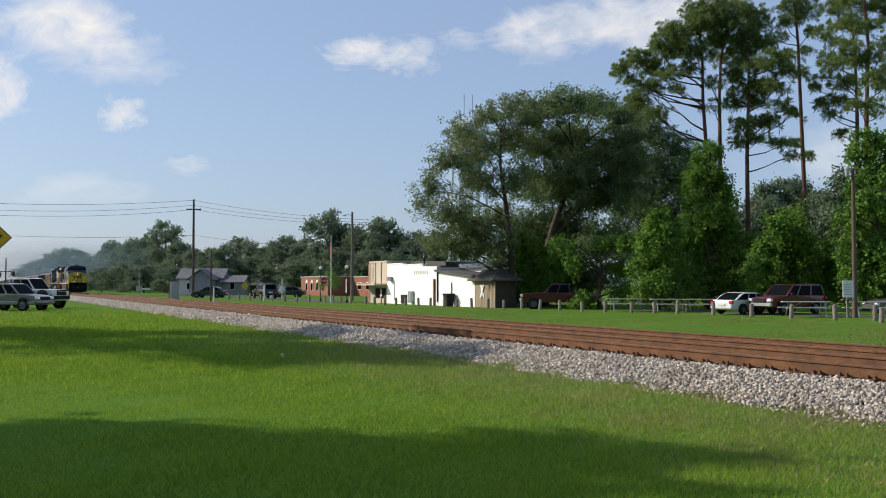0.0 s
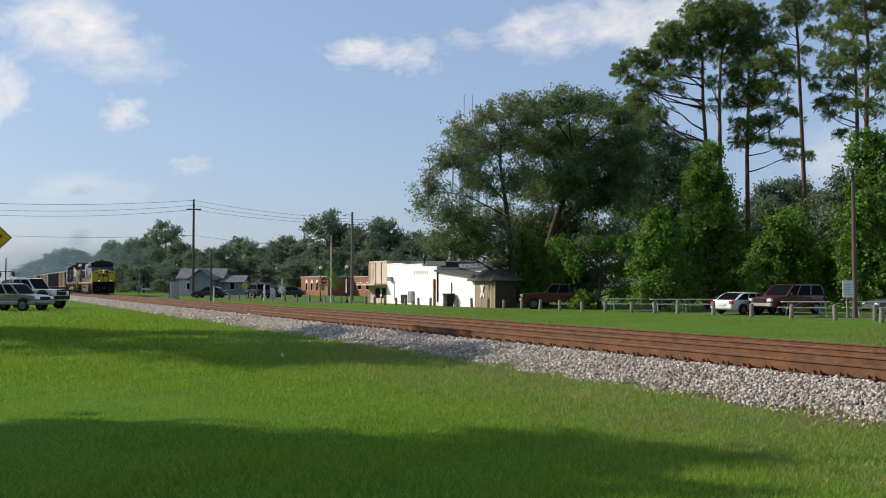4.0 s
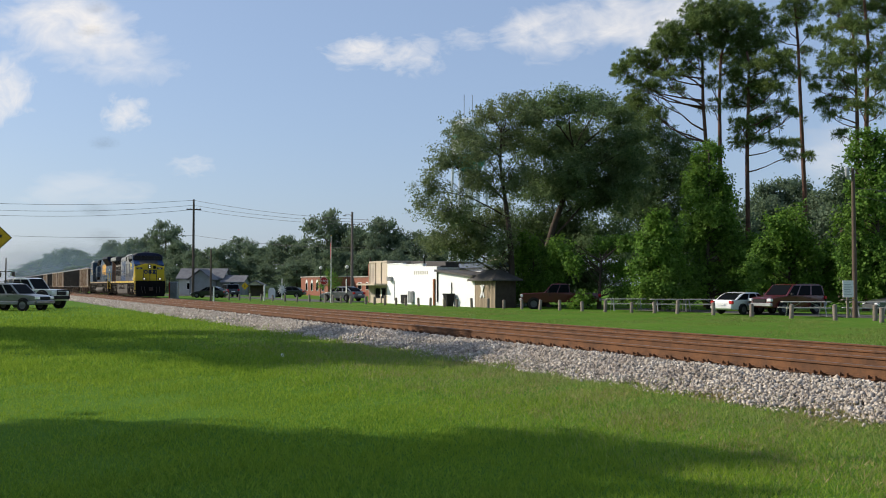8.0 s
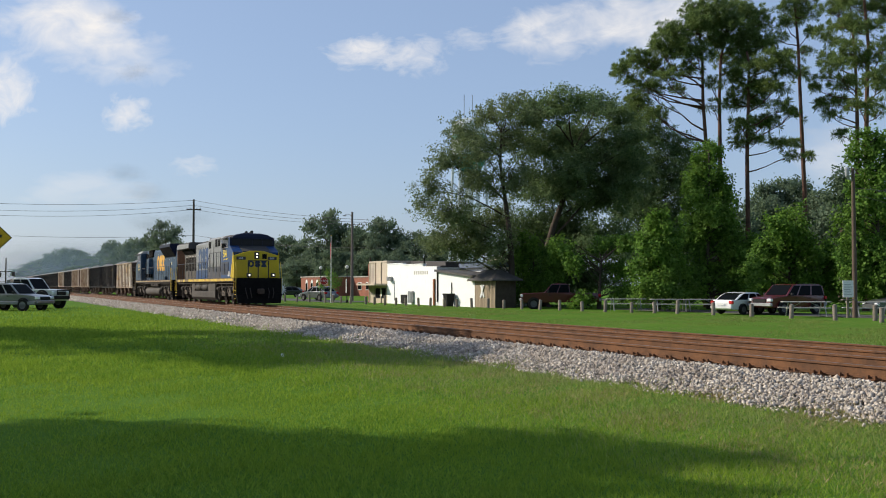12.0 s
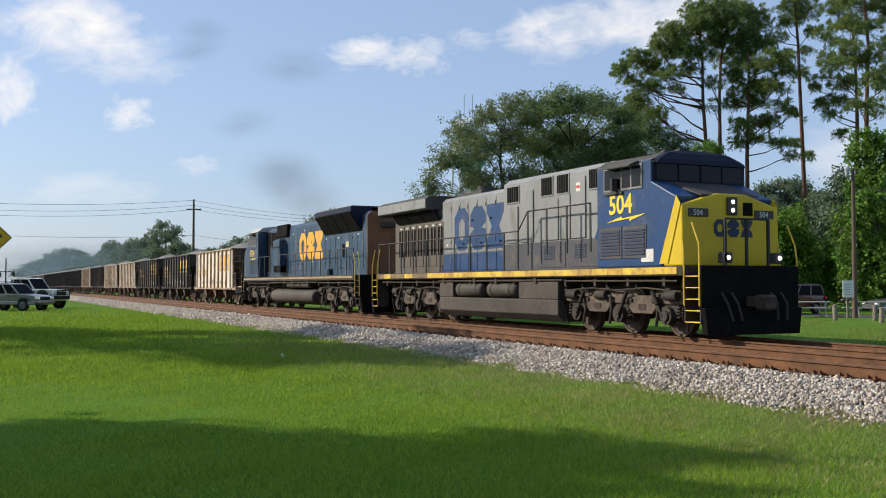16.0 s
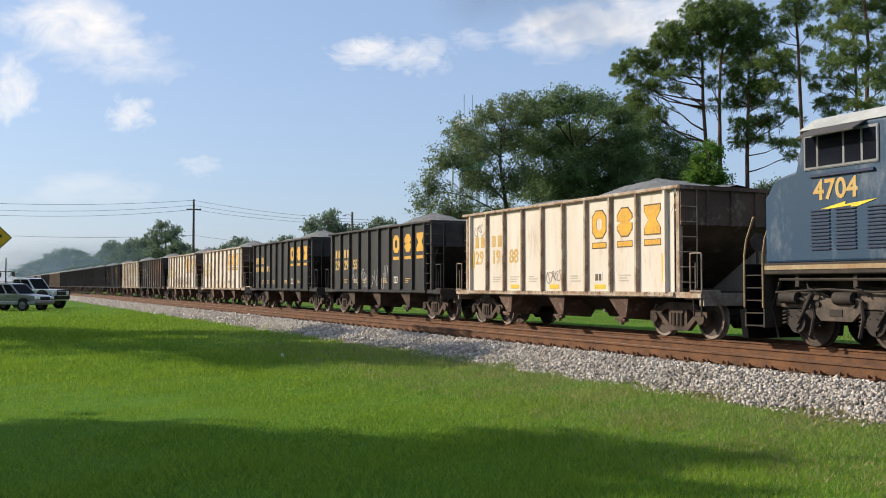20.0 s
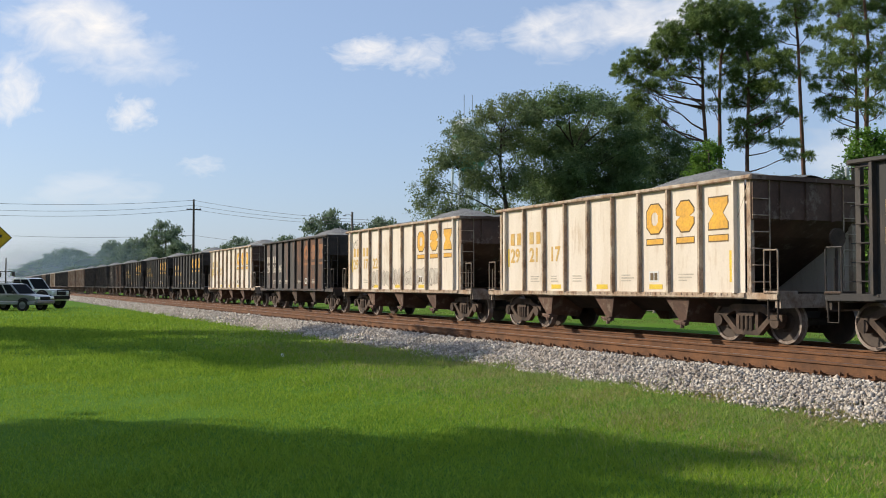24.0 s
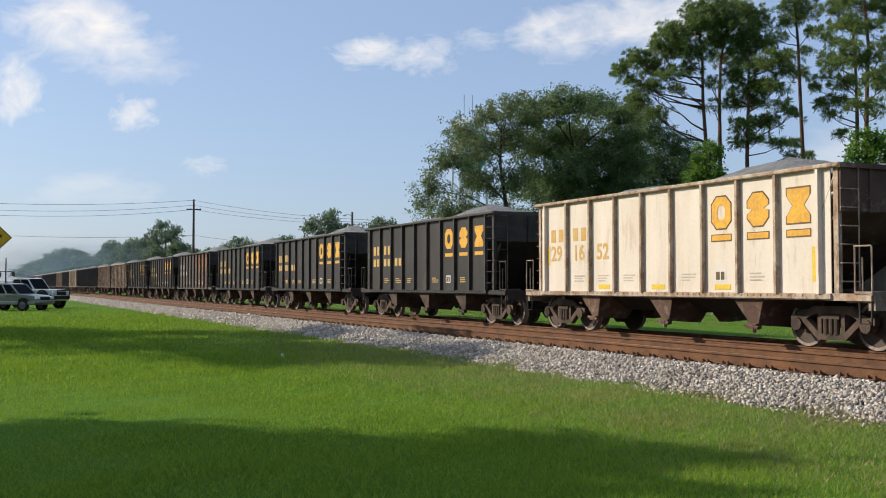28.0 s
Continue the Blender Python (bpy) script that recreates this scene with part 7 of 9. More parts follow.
def gabled_house(at, label, length, depth, eave, ridge, wall, windows=3):
    h = thing("house", at, label, "house")
    part("wall", Solid().box(-length / 2, length / 2, -depth / 2, depth / 2, -0.05, eave), wall, h)
    part("gable", Solid().prism([(-depth / 2, eave), (depth / 2, eave), (0, ridge - 0.1)], "x", -length / 2, length / 2), wall, h)
    for d in (-1, 1):
        part("roof", Solid().prism([(d * (depth / 2 + 0.4), eave - 0.25), (0, ridge), (0, ridge + 0.14), (d * (depth / 2 + 0.4), eave - 0.11)], "x", -length / 2 - 0.4, length / 2 + 0.4), M_SHINGLE, h)
    for k in range(windows):
        x = -length / 2 + length * (k + 0.5) / windows - 0.45
        w = part("window", Solid().box(x, x + 0.9, -depth / 2 - 0.05, -depth / 2 + 0.02, 0.9, 2.1), M_SIGNWHITE, h)
        part("pane", Solid().box(x + 0.08, x + 0.82, -depth / 2 - 0.065, -depth / 2 - 0.045, 0.98, 2.02), M_WINDOW, w)
    return h


brick_building()
M_SIDING = mat("white_siding", (0.62, 0.61, 0.58), (0.54, 0.53, 0.50), rough=0.7, scale=0.8, bump=0.05)
M_SIDINGGREY = mat("grey_siding", (0.30, 0.31, 0.31), (0.25, 0.25, 0.25), rough=0.7, scale=0.8, bump=0.05)
gabled_house(pose(-174.6, 36.6, 0, 0, 0, 64), "white house with grey shingled roof", 7.4, 6.0, 2.9, 4.4, M_SIDING, 2)
gabled_house(pose(-169.6, 35.4, 0, 0, 0, -26), "pale gabled house front with grey shingles", 4.6, 3.6, 2.7, 4.2, M_SIDINGGREY, 0)
gabled_house(pose(-171.0, 41.2, 0, 0, 0, 64), "low grey house with shallow roof", 3.4, 5.5, 2.3, 3.2, M_SIDINGGREY, 1)


def shelter():
    s = thing("open_shelter", pose(-147.7, 38.7, 0, 0, 0, 64), "small open shelter with a shingled gable roof", "shelter")
    s.scale = (0.72, 0.72, 0.85)
    for x in (-1.5, 1.5):
        for y in (-1.3, 1.3):
            part("post", Solid().box(x - 0.08, x + 0.08, y - 0.08, y + 0.08, 0, 2.0), M_DARKWOOD, s)
    for d in (-1, 1):
        part("roof", Solid().prism([(d * 1.9, 1.85), (0, 2.65), (0, 2.76), (d * 1.9, 1.96)], "y", -1.7, 1.7), M_SHINGLE, s)
    part("gable", Solid().prism([(-1.7, 1.95), (1.7, 1.95), (0, 2.62)], "y", -1.5, -1.42), M_STUCCO, s)
    part("back_wall", Solid().box(-1.5, 1.5, 1.26, 1.34, 0, 1.9), M_DARKWOOD, s)


shelter()


# ---- posts, tables, signs, poles ----
def wooden_posts():
    first = None
    rnd = random.Random(5)
    spots = [(-113.7 + 3.05 * k, 26.6 + 0.427 * k) for k in range(5)] + [(-98.4, 28.7), (-95.6, 29.1), (-92.8, 29.5), (-89.6, 30.0), (-87.9, 30.2), (-86.3, 30.4), (-84.6, 30.7)]
    spots += [(-81.8, 31.1), (-80.3, 31.3), (-78.4, 31.5), (-76.7, 31.8), (-75.1, 32.0), (-73.2, 32.3), (-71.4, 32.5), (-69.5, 32.8), (-67.7, 33.0), (-65.8, 33.3), (-63.8, 33.6), (-61.8, 33.8), (-59.8, 34.1), (-57.9, 34.4), (-55.9, 34.7)]
    spots += [(-53.7, 35.0), (-51.6, 35.3), (-50.0, 36.1), (-48.4, 36.6), (-46.8, 37.0), (-43.8, 37.1), (-40.7, 37.0), (-37.8, 36.9), (-34.7, 36.6), (-33.3, 37.6), (-31.8, 36.3), (-29.3, 36.1)]
    for x, y in spots:
        m = pose(x, y, -0.02, rnd.uniform(-3, 3), rnd.uniform(-3, 3), rnd.uniform(0, 90))
        if first is None:
            s = Solid().loft([[(0.11 * k * math.cos(a), 0.11 * k * math.sin(a), z) for a in [math.pi * q / 5 for q in range(10)]] for z, k in ((-0.1, 1.0), (0.66, 0.97), (0.71, 0.85), (0.73, 0.4))])
            first = part("wooden_post", s, M_POSTWOOD, at=m, smooth=True)
            tagged(first, "short weathered wooden post at the lawn's edge", "post", "row of wooden posts")
        else:
            ob = copy_thing(first, m)
            ob.scale = (1, 1, rnd.uniform(0.88, 1.1))


wooden_posts()


def picnic_table(at, label):
    t = thing("picnic_table", at, label, "picnic table", "picnic tables")
    for k in range(3):
        part("top_plank", Solid().cbox(-1.22, 1.22, -0.37 + 0.25 * k, -0.14 + 0.25 * k, 0.72, 0.76, 0.008), M_ALU, t)
    for d in (-1, 1):
        part("bench", Solid().cbox(-1.22, 1.22, d * 0.75 - 0.13, d * 0.75 + 0.13, 0.42, 0.46, 0.008), M_ALU, t)
    for x in (-0.85, 0.85):
        for d in (-1, 1):
            part("leg", Solid().tube([(x, d * 0.22, 0.72), (x, d * 0.62, 0.0)], 0.03, 6), M_STEEL, t)
        part("crossbar", Solid().tube([(x, -0.8, 0.41), (x, 0.8, 0.41)], 0.03, 6), M_STEEL, t)
        part("brace", Solid().tube([(x, 0, 0.41), (x * 0.3, 0, 0.70)], 0.02, 6), M_STEEL, t)
    return t


tb = picnic_table(pose(-39.2, 39.3, 0.04, 0, 0, 62), "pale plank picnic table with steel legs")
copy_thing(tb, pose(-37.4, 42.0, 0.04, 0, 0, 63))
copy_thing(tb, pose(-52.4, 37.4, 0.04, 0, 0, 66))
copy_thing(tb, pose(-50.0, 39.0, 0.04, 0, 0, 62))
copy_thing(tb, pose(-49.0, 40.6, 0.04, 0, 0, 66))


def notice_board():
    b = thing("notice_board", pose(-36.7, 39.6, 0.02, 0, 0, 65), "white notice board on a post beside the picnic tables", "notice board")
    part("post", Solid().box(-0.05, 0.05, 0.02, 0.12, 0, 1.7), M_POSTWOOD, b)
    part("panel", Solid().cbox(-0.27, 0.27, -0.02, 0.02, 1.02, 1.86, 0.01), M_SIGNWHITE, b)
    for k in range(5):
        part("line_of_text", Solid().box(-0.2, 0.2 - 0.05 * (k % 3), -0.024, -0.019, 1.16 + 0.12 * k, 1.19 + 0.12 * k), M_STEEL, b)
    part("shelf", Solid().box(-0.33, 0.33, -0.2, 0.1, 0.88, 0.93), M_POSTWOOD, b)


notice_board()


def utility_pole(at, label, height, r, material, arms=(), lean=0):
    p = thing("utility_pole", at, label, "utility pole", "utility poles")
    part("pole", Solid().tube([(0, 0, -0.2), (0, 0, height * 0.5), (lean, 0, height)], [r, r * 0.85, r * 0.65], 10), material, p, smooth=True)
    for z, w in arms:
        arm = part("crossarm", Solid().box(-w, w, -0.06, 0.06, z - 0.07, z + 0.07), material, p)
        for x in (-w * 0.9, -w * 0.45, w * 0.45, w * 0.9):
            part("insulator", Solid().lathe([(0, 0.02), (0.02, 0.06), (0.1, 0.05), (0.16, 0.02)], (x, 0, z + 0.07), "z", 8), M_STEEL, arm)
    return p


utility_pole(pose(-141.2, 28.0, 0, 0, 0, 65), "tall dark utility pole with short crossarms", 13.6, 0.20, M_POLE, ((12.2, 1.0),))
utility_pole(pose(-101.5, 21.9, 0), "bare black pole beside the tracks", 5.3, 0.11, M_POLE)
p = utility_pole(pose(-98.8, 36.0, 0, 0, 0, 65), "grey utility pole beside the brick office", 9.3, 0.17, M_POLEGREY)
part("street_light", Solid().tube([(0, 0, 8.9), (-0.5, 0, 9.1), (-0.8, 0, 9.0)], 0.035, 6).cbox(-1.0, -0.6, -0.09, 0.09, 8.86, 8.96, 0.03), M_STEEL, p)
p = utility_pole(pose(-37.2, 40.6, 0, 0, 0, 65), "wooden utility pole in the vine thicket", 7.6, 0.13, M_POLEBROWN)
part("lamp_head", Solid().lathe([(0, 0.03), (0.1, 0.10), (0.45, 0.12), (0.55, 0.05)], (-0.3, 0, 7.1), "z", 10), M_STEEL, p)
part("bracket", Solid().tube([(-0.3, 0, 7.1), (0, 0, 6.9)], 0.03, 6), M_STEEL, p)
p = utility_pole(pose(-218.3, 6.3, 0, 0, 0, 65), "distant utility pole with a transformer beyond the crossing", 7.1, 0.16, M_POLE, ((4.4, 1.2),))
part("transformer", Solid().cyl((1.5, 0, 3.4), (1.5, 0, 4.3), 0.32, 10).cyl((-1.2, 0, 3.3), (-1.2, 0, 4.2), 0.3, 10), M_POLE, p)


def wire(a, b, sag, r=0.012):
    a, b = Vector(a), Vector(b)
    pts = [a.lerp(b, k / 12) - Vector((0, 0, 4 * sag * (k / 12) * (1 - k / 12))) for k in range(13)]
    ob = part("overhead_wire", Solid().tube(pts, r, 5), M_WIRE)
    tagged(ob, "thin sagging overhead wire between poles", "wire", "overhead wires")


TOP1 = Vector((-141.2, 28.0, 13.5))
for dz, sg in ((0.0, 0.9), (-0.7, 1.1), (-1.3, 1.2)):
    wire(TOP1 + Vector((0, 0, dz)), (-150.0, -12.0, 13.4 + dz), sg, 0.022)
    wire(TOP1 + Vector((0, 0, dz)), (-98.8 - 10, 40.0 + 4, 9.2 + dz * 0.4), 0.5, 0.022)
wire((-141.2, 28.0, 8.6), (-155.0, -12.0, 9.6), 0.8, 0.02)
wire((-141.2, 28.0, 8.6), (-108.8, 44.0, 6.0), 0.5, 0.02)
wire((-37.2, 40.6, 6.6), (-20.0, 52.0, 5.2), 0.5, 0.012)
wire((-37.2, 40.6, 6.3), (-28.0, 48.0, 2.6), 0.1, 0.010)


def sign_on_post(name, at, label, category, height, panel, panel_mat, back=None, post=0.03, post_mat=None):
    s = thing(name, at, label, category)
    part("post", Solid().box(-post, post, 0.02, 0.02 + 2 * post, -0.1, height), post_mat or M_STEEL, s)
    part("panel", Solid().prism(panel, "y", -0.012, 0.012), panel_mat, s)
    return s


def octagon(r, z):
    return [(r * math.cos(math.pi * (k + 0.5) / 4), z + r * math.sin(math.pi * (k + 0.5) / 4)) for k in range(8)]


s = sign_on_post("warning_sign", pose(-38.24, 0.86, 0, 0, 0, 90 - 1.3), "yellow diamond warning sign with black border on a post", "road sign", 3.6, [(0, 2.88), (0.43, 3.31), (0, 3.74), (-0.43, 3.31)], M_SIGNBLACK)
part("face", Solid().prism([(0, 2.92), (0.39, 3.31), (0, 3.70), (-0.39, 3.31)], "y", -0.018, -0.010), M_SIGNYEL, s)
part("symbol", Solid().box(-0.2, 0.10, -0.024, -0.016, 3.31, 3.41), M_SIGNBLACK, s)
s = sign_on_post("stop_sign", pose(-90.9, 30.3, 0, 0, 0, 66), "red octagonal stop sign at the corner", "road sign", 2.5, octagon(0.40, 2.05), M_SIGNWHITE)
part("face", Solid().prism(octagon(0.37, 2.05), "y", -0.018, -0.010), M_SIGNRED, s)
part("lettering", text_mesh("STOP", 0.22, M_SIGNWHITE), None, s, at=pose(-0.30, -0.021, 1.94))
s = sign_on_post("warning_sign", pose(-118.8, 29.7, 0, 0, 0, 66), "small yellow warning sign by the road", "road sign", 2.1, [(0, 1.1), (0.45, 1.55), (0, 2.0), (-0.45, 1.55)], M_SIGNYEL)
part("symbol", Solid().box(-0.04, 0.04, -0.02, -0.012, 1.35, 1.75), M_SIGNBLACK, s)


def street_lamp(at):
    l = thing("street_lamp", at, "black post lamp with a white globe", "street lamp", "globe street lamps")
    part("post", Solid().lathe([(0, 0.12), (0.3, 0.10), (0.35, 0.05), (3.15, 0.04), (3.2, 0.10), (3.25, 0.10)], (0, 0, -0.05), "z", 10), M_TRIMBLACK, l)
    part("globe", Solid().lathe([(0, 0.07), (0.05, 0.13), (0.16, 0.165), (0.27, 0.13), (0.34, 0.02)], (0, 0, 3.2), "z", 14), M_SIGNWHITE, l, smooth=True)
    return l


l = street_lamp(pose(-95.2, 31.4, 0))
copy_thing(l, pose(-89.2, 32.0, 0.0))
ban = thing("banner", pose(-89.2, 32.0, 0), "white banner strapped to the lamp post", "banner")
part("cloth", Solid().box(-0.10, 0.10, -0.09, -0.07, 0.9, 2.2), M_SIGNWHITE, ban)


def flagpole():
    f = thing("flagpole", pose(-90.6, 30.9, 0), "white flagpole with a limp red and white flag", "flagpole")
    part("pole", Solid().cyl((0, 0, -0.05), (0, 0, 6.3), 0.05, 10, 0.03), M_SIGNWHITE, f)
    part("ball", Solid().lathe([(0, 0.01), (0.03, 0.06), (0.09, 0.06), (0.12, 0.01)], (0, 0, 6.28), "z", 10), M_SAFETY, f)
    for k in range(6):
        z1 = 6.0 - 0.1 * k
        part("flag_fold", Solid().prism([(-0.05 - 0.05 * k, 0.02 * (k % 2)), (-0.02 - 0.05 * k, 0.05 - 0.03 * (k % 2)), (-0.01 - 0.05 * k, 0.01)], "z", z1 - 1.5, z1), M_SIGNRED if k % 2 == 0 else M_SIGNWHITE, f)


flagpole()


def white_star():
    c = thing("star_ornament", pose(-112.0, 32.3, 0, 0, 0, 65), "white starburst ornament on a pole", "ornament")
    part("pole", Solid().cyl((0, 0, 0), (0, 0, 2.4), 0.05, 8), M_SIGNWHITE, c)
    for k in range(12):
        a = math.pi * k / 6
        far = (0.50, 0.72, 0.62, 1.05)[0 if k % 6 == 0 else 3 if k % 6 == 3 else 1 + k % 2]
        part("ray", Solid().cyl((0.1 * math.cos(a), 0, 1.15 + 0.1 * math.sin(a)), (far * math.cos(a), 0, 1.15 + far * math.sin(a)), 0.11, 6, 0.01), M_SIGNWHITE, c)
    s = thing("white_marker_post", pose(-100.6, 24.2 - 2.2, 0), "white marker post beside the tracks", "post")
    part("post", Solid().cbox(-0.06, 0.06, -0.06, 0.06, -0.05, 1.5, 0.01), M_SIGNWHITE, s)
    s = thing("white_marker_post", pose(-103.3, 27.9, 0), "white marker post near the road", "post")
    part("post", Solid().cbox(-0.07, 0.07, -0.07, 0.07, -0.05, 1.7, 0.01), M_SIGNWHITE, s)
    s = thing("white_board", pose(-124.2, 34.5, 0, 0, 0, 65), "rounded white board on the grass", "board")
    s.scale = (0.8, 1.0, 0.8)
    part("board", Solid().prism([(-0.55, -0.02), (0.55, -0.02), (0.55, 1.2), (0.3, 1.65), (-0.3, 1.65), (-0.55, 1.2)], "y", -0.05, 0.05), M_SIGNWHITE, s)


white_star()


def signal_cabinet():
    c = thing("signal_cabinet", pose(-119.3, 21.5, 0, 0, 0, 66), "silver signal cabinet beside the tracks", "cabinet")
    part("body", Solid().cbox(-0.42, 0.45, -0.4, 0.4, 0.12, 2.05, 0.03), M_STEEL, c)
    part("door", Solid().cbox(-0.36, 0.40, -0.425, -0.39, 0.2, 1.95, 0.01), M_STEEL, c)
    part("red_post", Solid().box(-0.62, -0.50, -0.1, 0.1, 0, 2.0), M_SIGNRED, c)
    part("footing", Solid().box(-0.5, 0.5, -0.5, 0.5, -0.1, 0.12), M_CONCRETE, c)


signal_cabinet()


def crossing_signal(at, label):
    c = thing("crossing_signal", at, label, "crossing signal", "level crossing signals")
    part("mast", Solid().cyl((0, 0, -0.1), (0, 0, 4.2), 0.07, 8), M_STEEL, c)
    for a in (-45, 45):
        part("crossbuck_arm", Solid().box(-0.6, 0.6, -0.02, 0.0, -0.10, 0.10), M_POLEGREY, c, at=pose(0, -0.08 - a * 0.0002, 3.7, 0, a, 0))
    part("light_bar", Solid().box(-0.75, 0.75, -0.03, 0.03, 2.6, 2.66), M_TRIMBLACK, c)
    for x in (-0.7, 0.7):
        lamp = part("light_hood", Solid().cyl((x, -0.3, 2.63), (x, 0.05, 2.63), 0.22, 12), M_TRIMBLACK, c)
        part("lens", Solid().cyl((x, -0.31, 2.63), (x, -0.30, 2.63), 0.14, 12), M_TRIMBLACK, lamp)
    part("gate_box", Solid().cbox(-0.35, 0.35, -0.3, 0.3, 0.7, 1.5, 0.04), M_STEEL, c)
    part("counterweight", Solid().box(0.3, 1.6, -0.1, 0.0, 0.95, 1.2), M_SIGNWHITE, c)


crossing_signal(pose(-155.2, 22.8, 0, 0, 0, 66), "level crossing signal mast seen from behind")


# ---- water tower ----
def water_tower():
    w = thing("water_tower", pose(-151.7, 76.3, 0), "white and teal water tower behind the oak", "water tower")
    part("tank", Solid().lathe([(20.5, 0.3), (21.2, 1.8), (22.2, 2.6), (24.0, 2.9), (28.6, 2.9), (29.4, 2.4), (29.9, 1.2), (30.1, 0.1)], (0, 0, 0), "z", 28), M_TOWERWHITE, w, smooth=True)
    part("teal_band", Solid().lathe([(26.2, 2.91), (26.2, 2.95), (27.0, 2.95), (27.0, 2.91)], (0, 0, 0), "z", 28), M_TEAL, w)
    part("teal_bowl", Solid().lathe([(20.4, 0.4), (21.15, 1.86), (22.2, 2.66), (23.2, 2.82), (23.2, 2.7), (22.2, 2.5), (21.2, 1.7)], (0, 0, 0), "z", 28), M_TEAL, w, smooth=True)
    part("riser", Solid().cyl((0, 0, 0), (0, 0, 20.8), 0.7, 14), M_TOWERWHITE, w)
    for k in range(6):
        a = math.pi * k / 3
        part("leg", Solid().cyl((3.6 * math.cos(a), 3.6 * math.sin(a), 0), (2.7 * math.cos(a), 2.7 * math.sin(a), 23.5), 0.22, 8), M_TOWERWHITE, w)
    for z in (8.0, 15.0):
        part("ring_strut", Solid().lathe([(z, 3.1 - 0.02 * z), (z, 3.25 - 0.02 * z), (z + 0.2, 3.25 - 0.02 * z), (z + 0.2, 3.1 - 0.02 * z)], (0, 0, 0), "z", 6), M_TOWERWHITE, w)
    part("balcony", Solid().lathe([(23.4, 2.9), (23.4, 3.6), (23.5, 3.6), (23.5, 2.9)], (0, 0, 0), "z", 28), M_TEAL, w)
    for x, h in ((-1.9, 4.2), (1.2, 3.6)):
        part("antenna", Solid().cyl((x, 0, 29.5), (x, 0, 30.2 + h), 0.06, 6), M_STEEL, w)


water_tower()


# ---- vehicles ----
def vehicle(name, at, label, category, paint, hull, glass, wheels, width=1.8, r=0.33, boxy=0.10, extras=(), group=""):
    """hull: side outline (x, z) of the body up to the waist; glass: waist and roof outline (x, z) of the cabin, four to six points; front is +x."""
    v = thing(name, at, label, category, group)
    hw = width / 2
    n = len(hull)
    body = Solid()
    mx = sum(p[0] for p in hull) / n
    span = max(abs(p[0]) for p in hull)
    mz = sum(p[1] for p in hull) / n
    rings = []
    for y, k in ((-hw, 0.975), (-hw + 0.06, 1.0), (hw - 0.06, 1.0), (hw, 0.975)):
        rings.append([(mx + (a - mx) * k, y * (1 - 0.10 * min(1.0, abs(a) / (0.95 * span)) ** 6), mz + (b - mz) * (k if b > mz else 1.0)) for a, b in hull])
    part("body", body.loft(rings), paint, v, smooth=True, bevel=0.03)
    zb, zt = min(p[1] for p in glass), max(p[1] for p in glass)
    cab = Solid().loft([[(a, y * (1 - boxy * (b - zb) / (zt - zb)), b) for a, b in glass] for y in (-hw + 0.05, hw - 0.05)])
    part("cabin", cab, paint, v, smooth=True, bevel=0.03)
    # panes lie just proud of the cabin
    gx = sorted(glass, key=lambda p: p[0])
    low = [p for p in glass if p[1] < zb + 0.06]
    high = [p for p in glass if p[1] > zt - 0.1]
    xr, xf = min(p[0] for p in low), max(p[0] for p in low)
    tr, tf = min(p[0] for p in high), max(p[0] for p in high)
    h = zt - zb
    za, zc = zb + 0.04, zt - 0.10

    def edge_x(z, e):
        best = None
        for (a, b), (c, g) in zip(glass, glass[1:] + glass[:1]):
            if min(b, g) - 1e-6 <= z <= max(b, g) + 1e-6 and abs(g - b) > 1e-6:
                x = a + (c - a) * (z - b) / (g - b)
                best = x if best is None or e * x > e * best else best
        return best

    side_y = lambda z: (hw - 0.05) * (1 - boxy * (z - zb) / h)
    for d in (-1, 1):
        mids = [0.03, 0.36, 0.40, 0.72, 0.76, 0.97] if xf - xr > 2.2 else [0.04, 0.48, 0.52, 0.96]
        for a, b in zip(mids[::2], mids[1::2]):
            pts = []
            for z, f in ((za, a), (za, b), (zc, b), (zc, a)):
                x = edge_x(z, -1) + (edge_x(z, 1) - edge_x(z, -1)) * f
                pts.append((x, d * (side_y(z) + 0.004), z))
            s = Solid().add(pts + [(x, y - d * 0.012, z) for x, y, z in pts], [(0, 1, 2, 3), (7, 6, 5, 4), (0, 4, 5, 1), (1, 5, 6, 2), (2, 6, 7, 3), (3, 7, 4, 0)])
            part("side_window", s, M_WINDOW, v)
    for nm, lo, hi, e in (("windscreen", xf, tf, 1), ("rear_window", xr, tr, -1)):
        zs = sorted({za, zc + 0.04} | {b for a, b in glass if za < b < zc + 0.04 and e * (a - (xr + xf) / 2) > 0})
        s = Solid().loft([[(edge_x(z, e) + e * (0.012 if j < 2 else -0.02), (1 if j in (1, 2) else -1) * 0.86 * side_y(z), z) for j in range(4)] for z in zs])
        part(nm, s, M_WINDOW, v)
    x0, x1 = min(p[0] for p in hull), max(p[0] for p in hull)
    zl = min(p[1] for p in hull)
    part("front_bumper", Solid().cbox(x1 - 0.12, x1 + 0.06, -hw + 0.05, hw - 0.05, zl + 0.08, zl + 0.28, 0.03), extras[0] if extras else paint, v)
    part("rear_bumper", Solid().cbox(x0 - 0.06, x0 + 0.12, -hw + 0.05, hw - 0.05, zl + 0.08, zl + 0.28, 0.03), extras[0] if extras else paint, v)
    zf = max(p[1] for p in hull if p[0] > x1 - 0.35) - 0.16
    zr = max(p[1] for p in hull if p[0] < x0 + 0.35) - 0.18
    part("grille", Solid().cbox(x1 - 0.04, x1 + 0.03, -hw * 0.5, hw * 0.5, zf - 0.14, zf + 0.06, 0.01), M_TRIMBLACK, v)
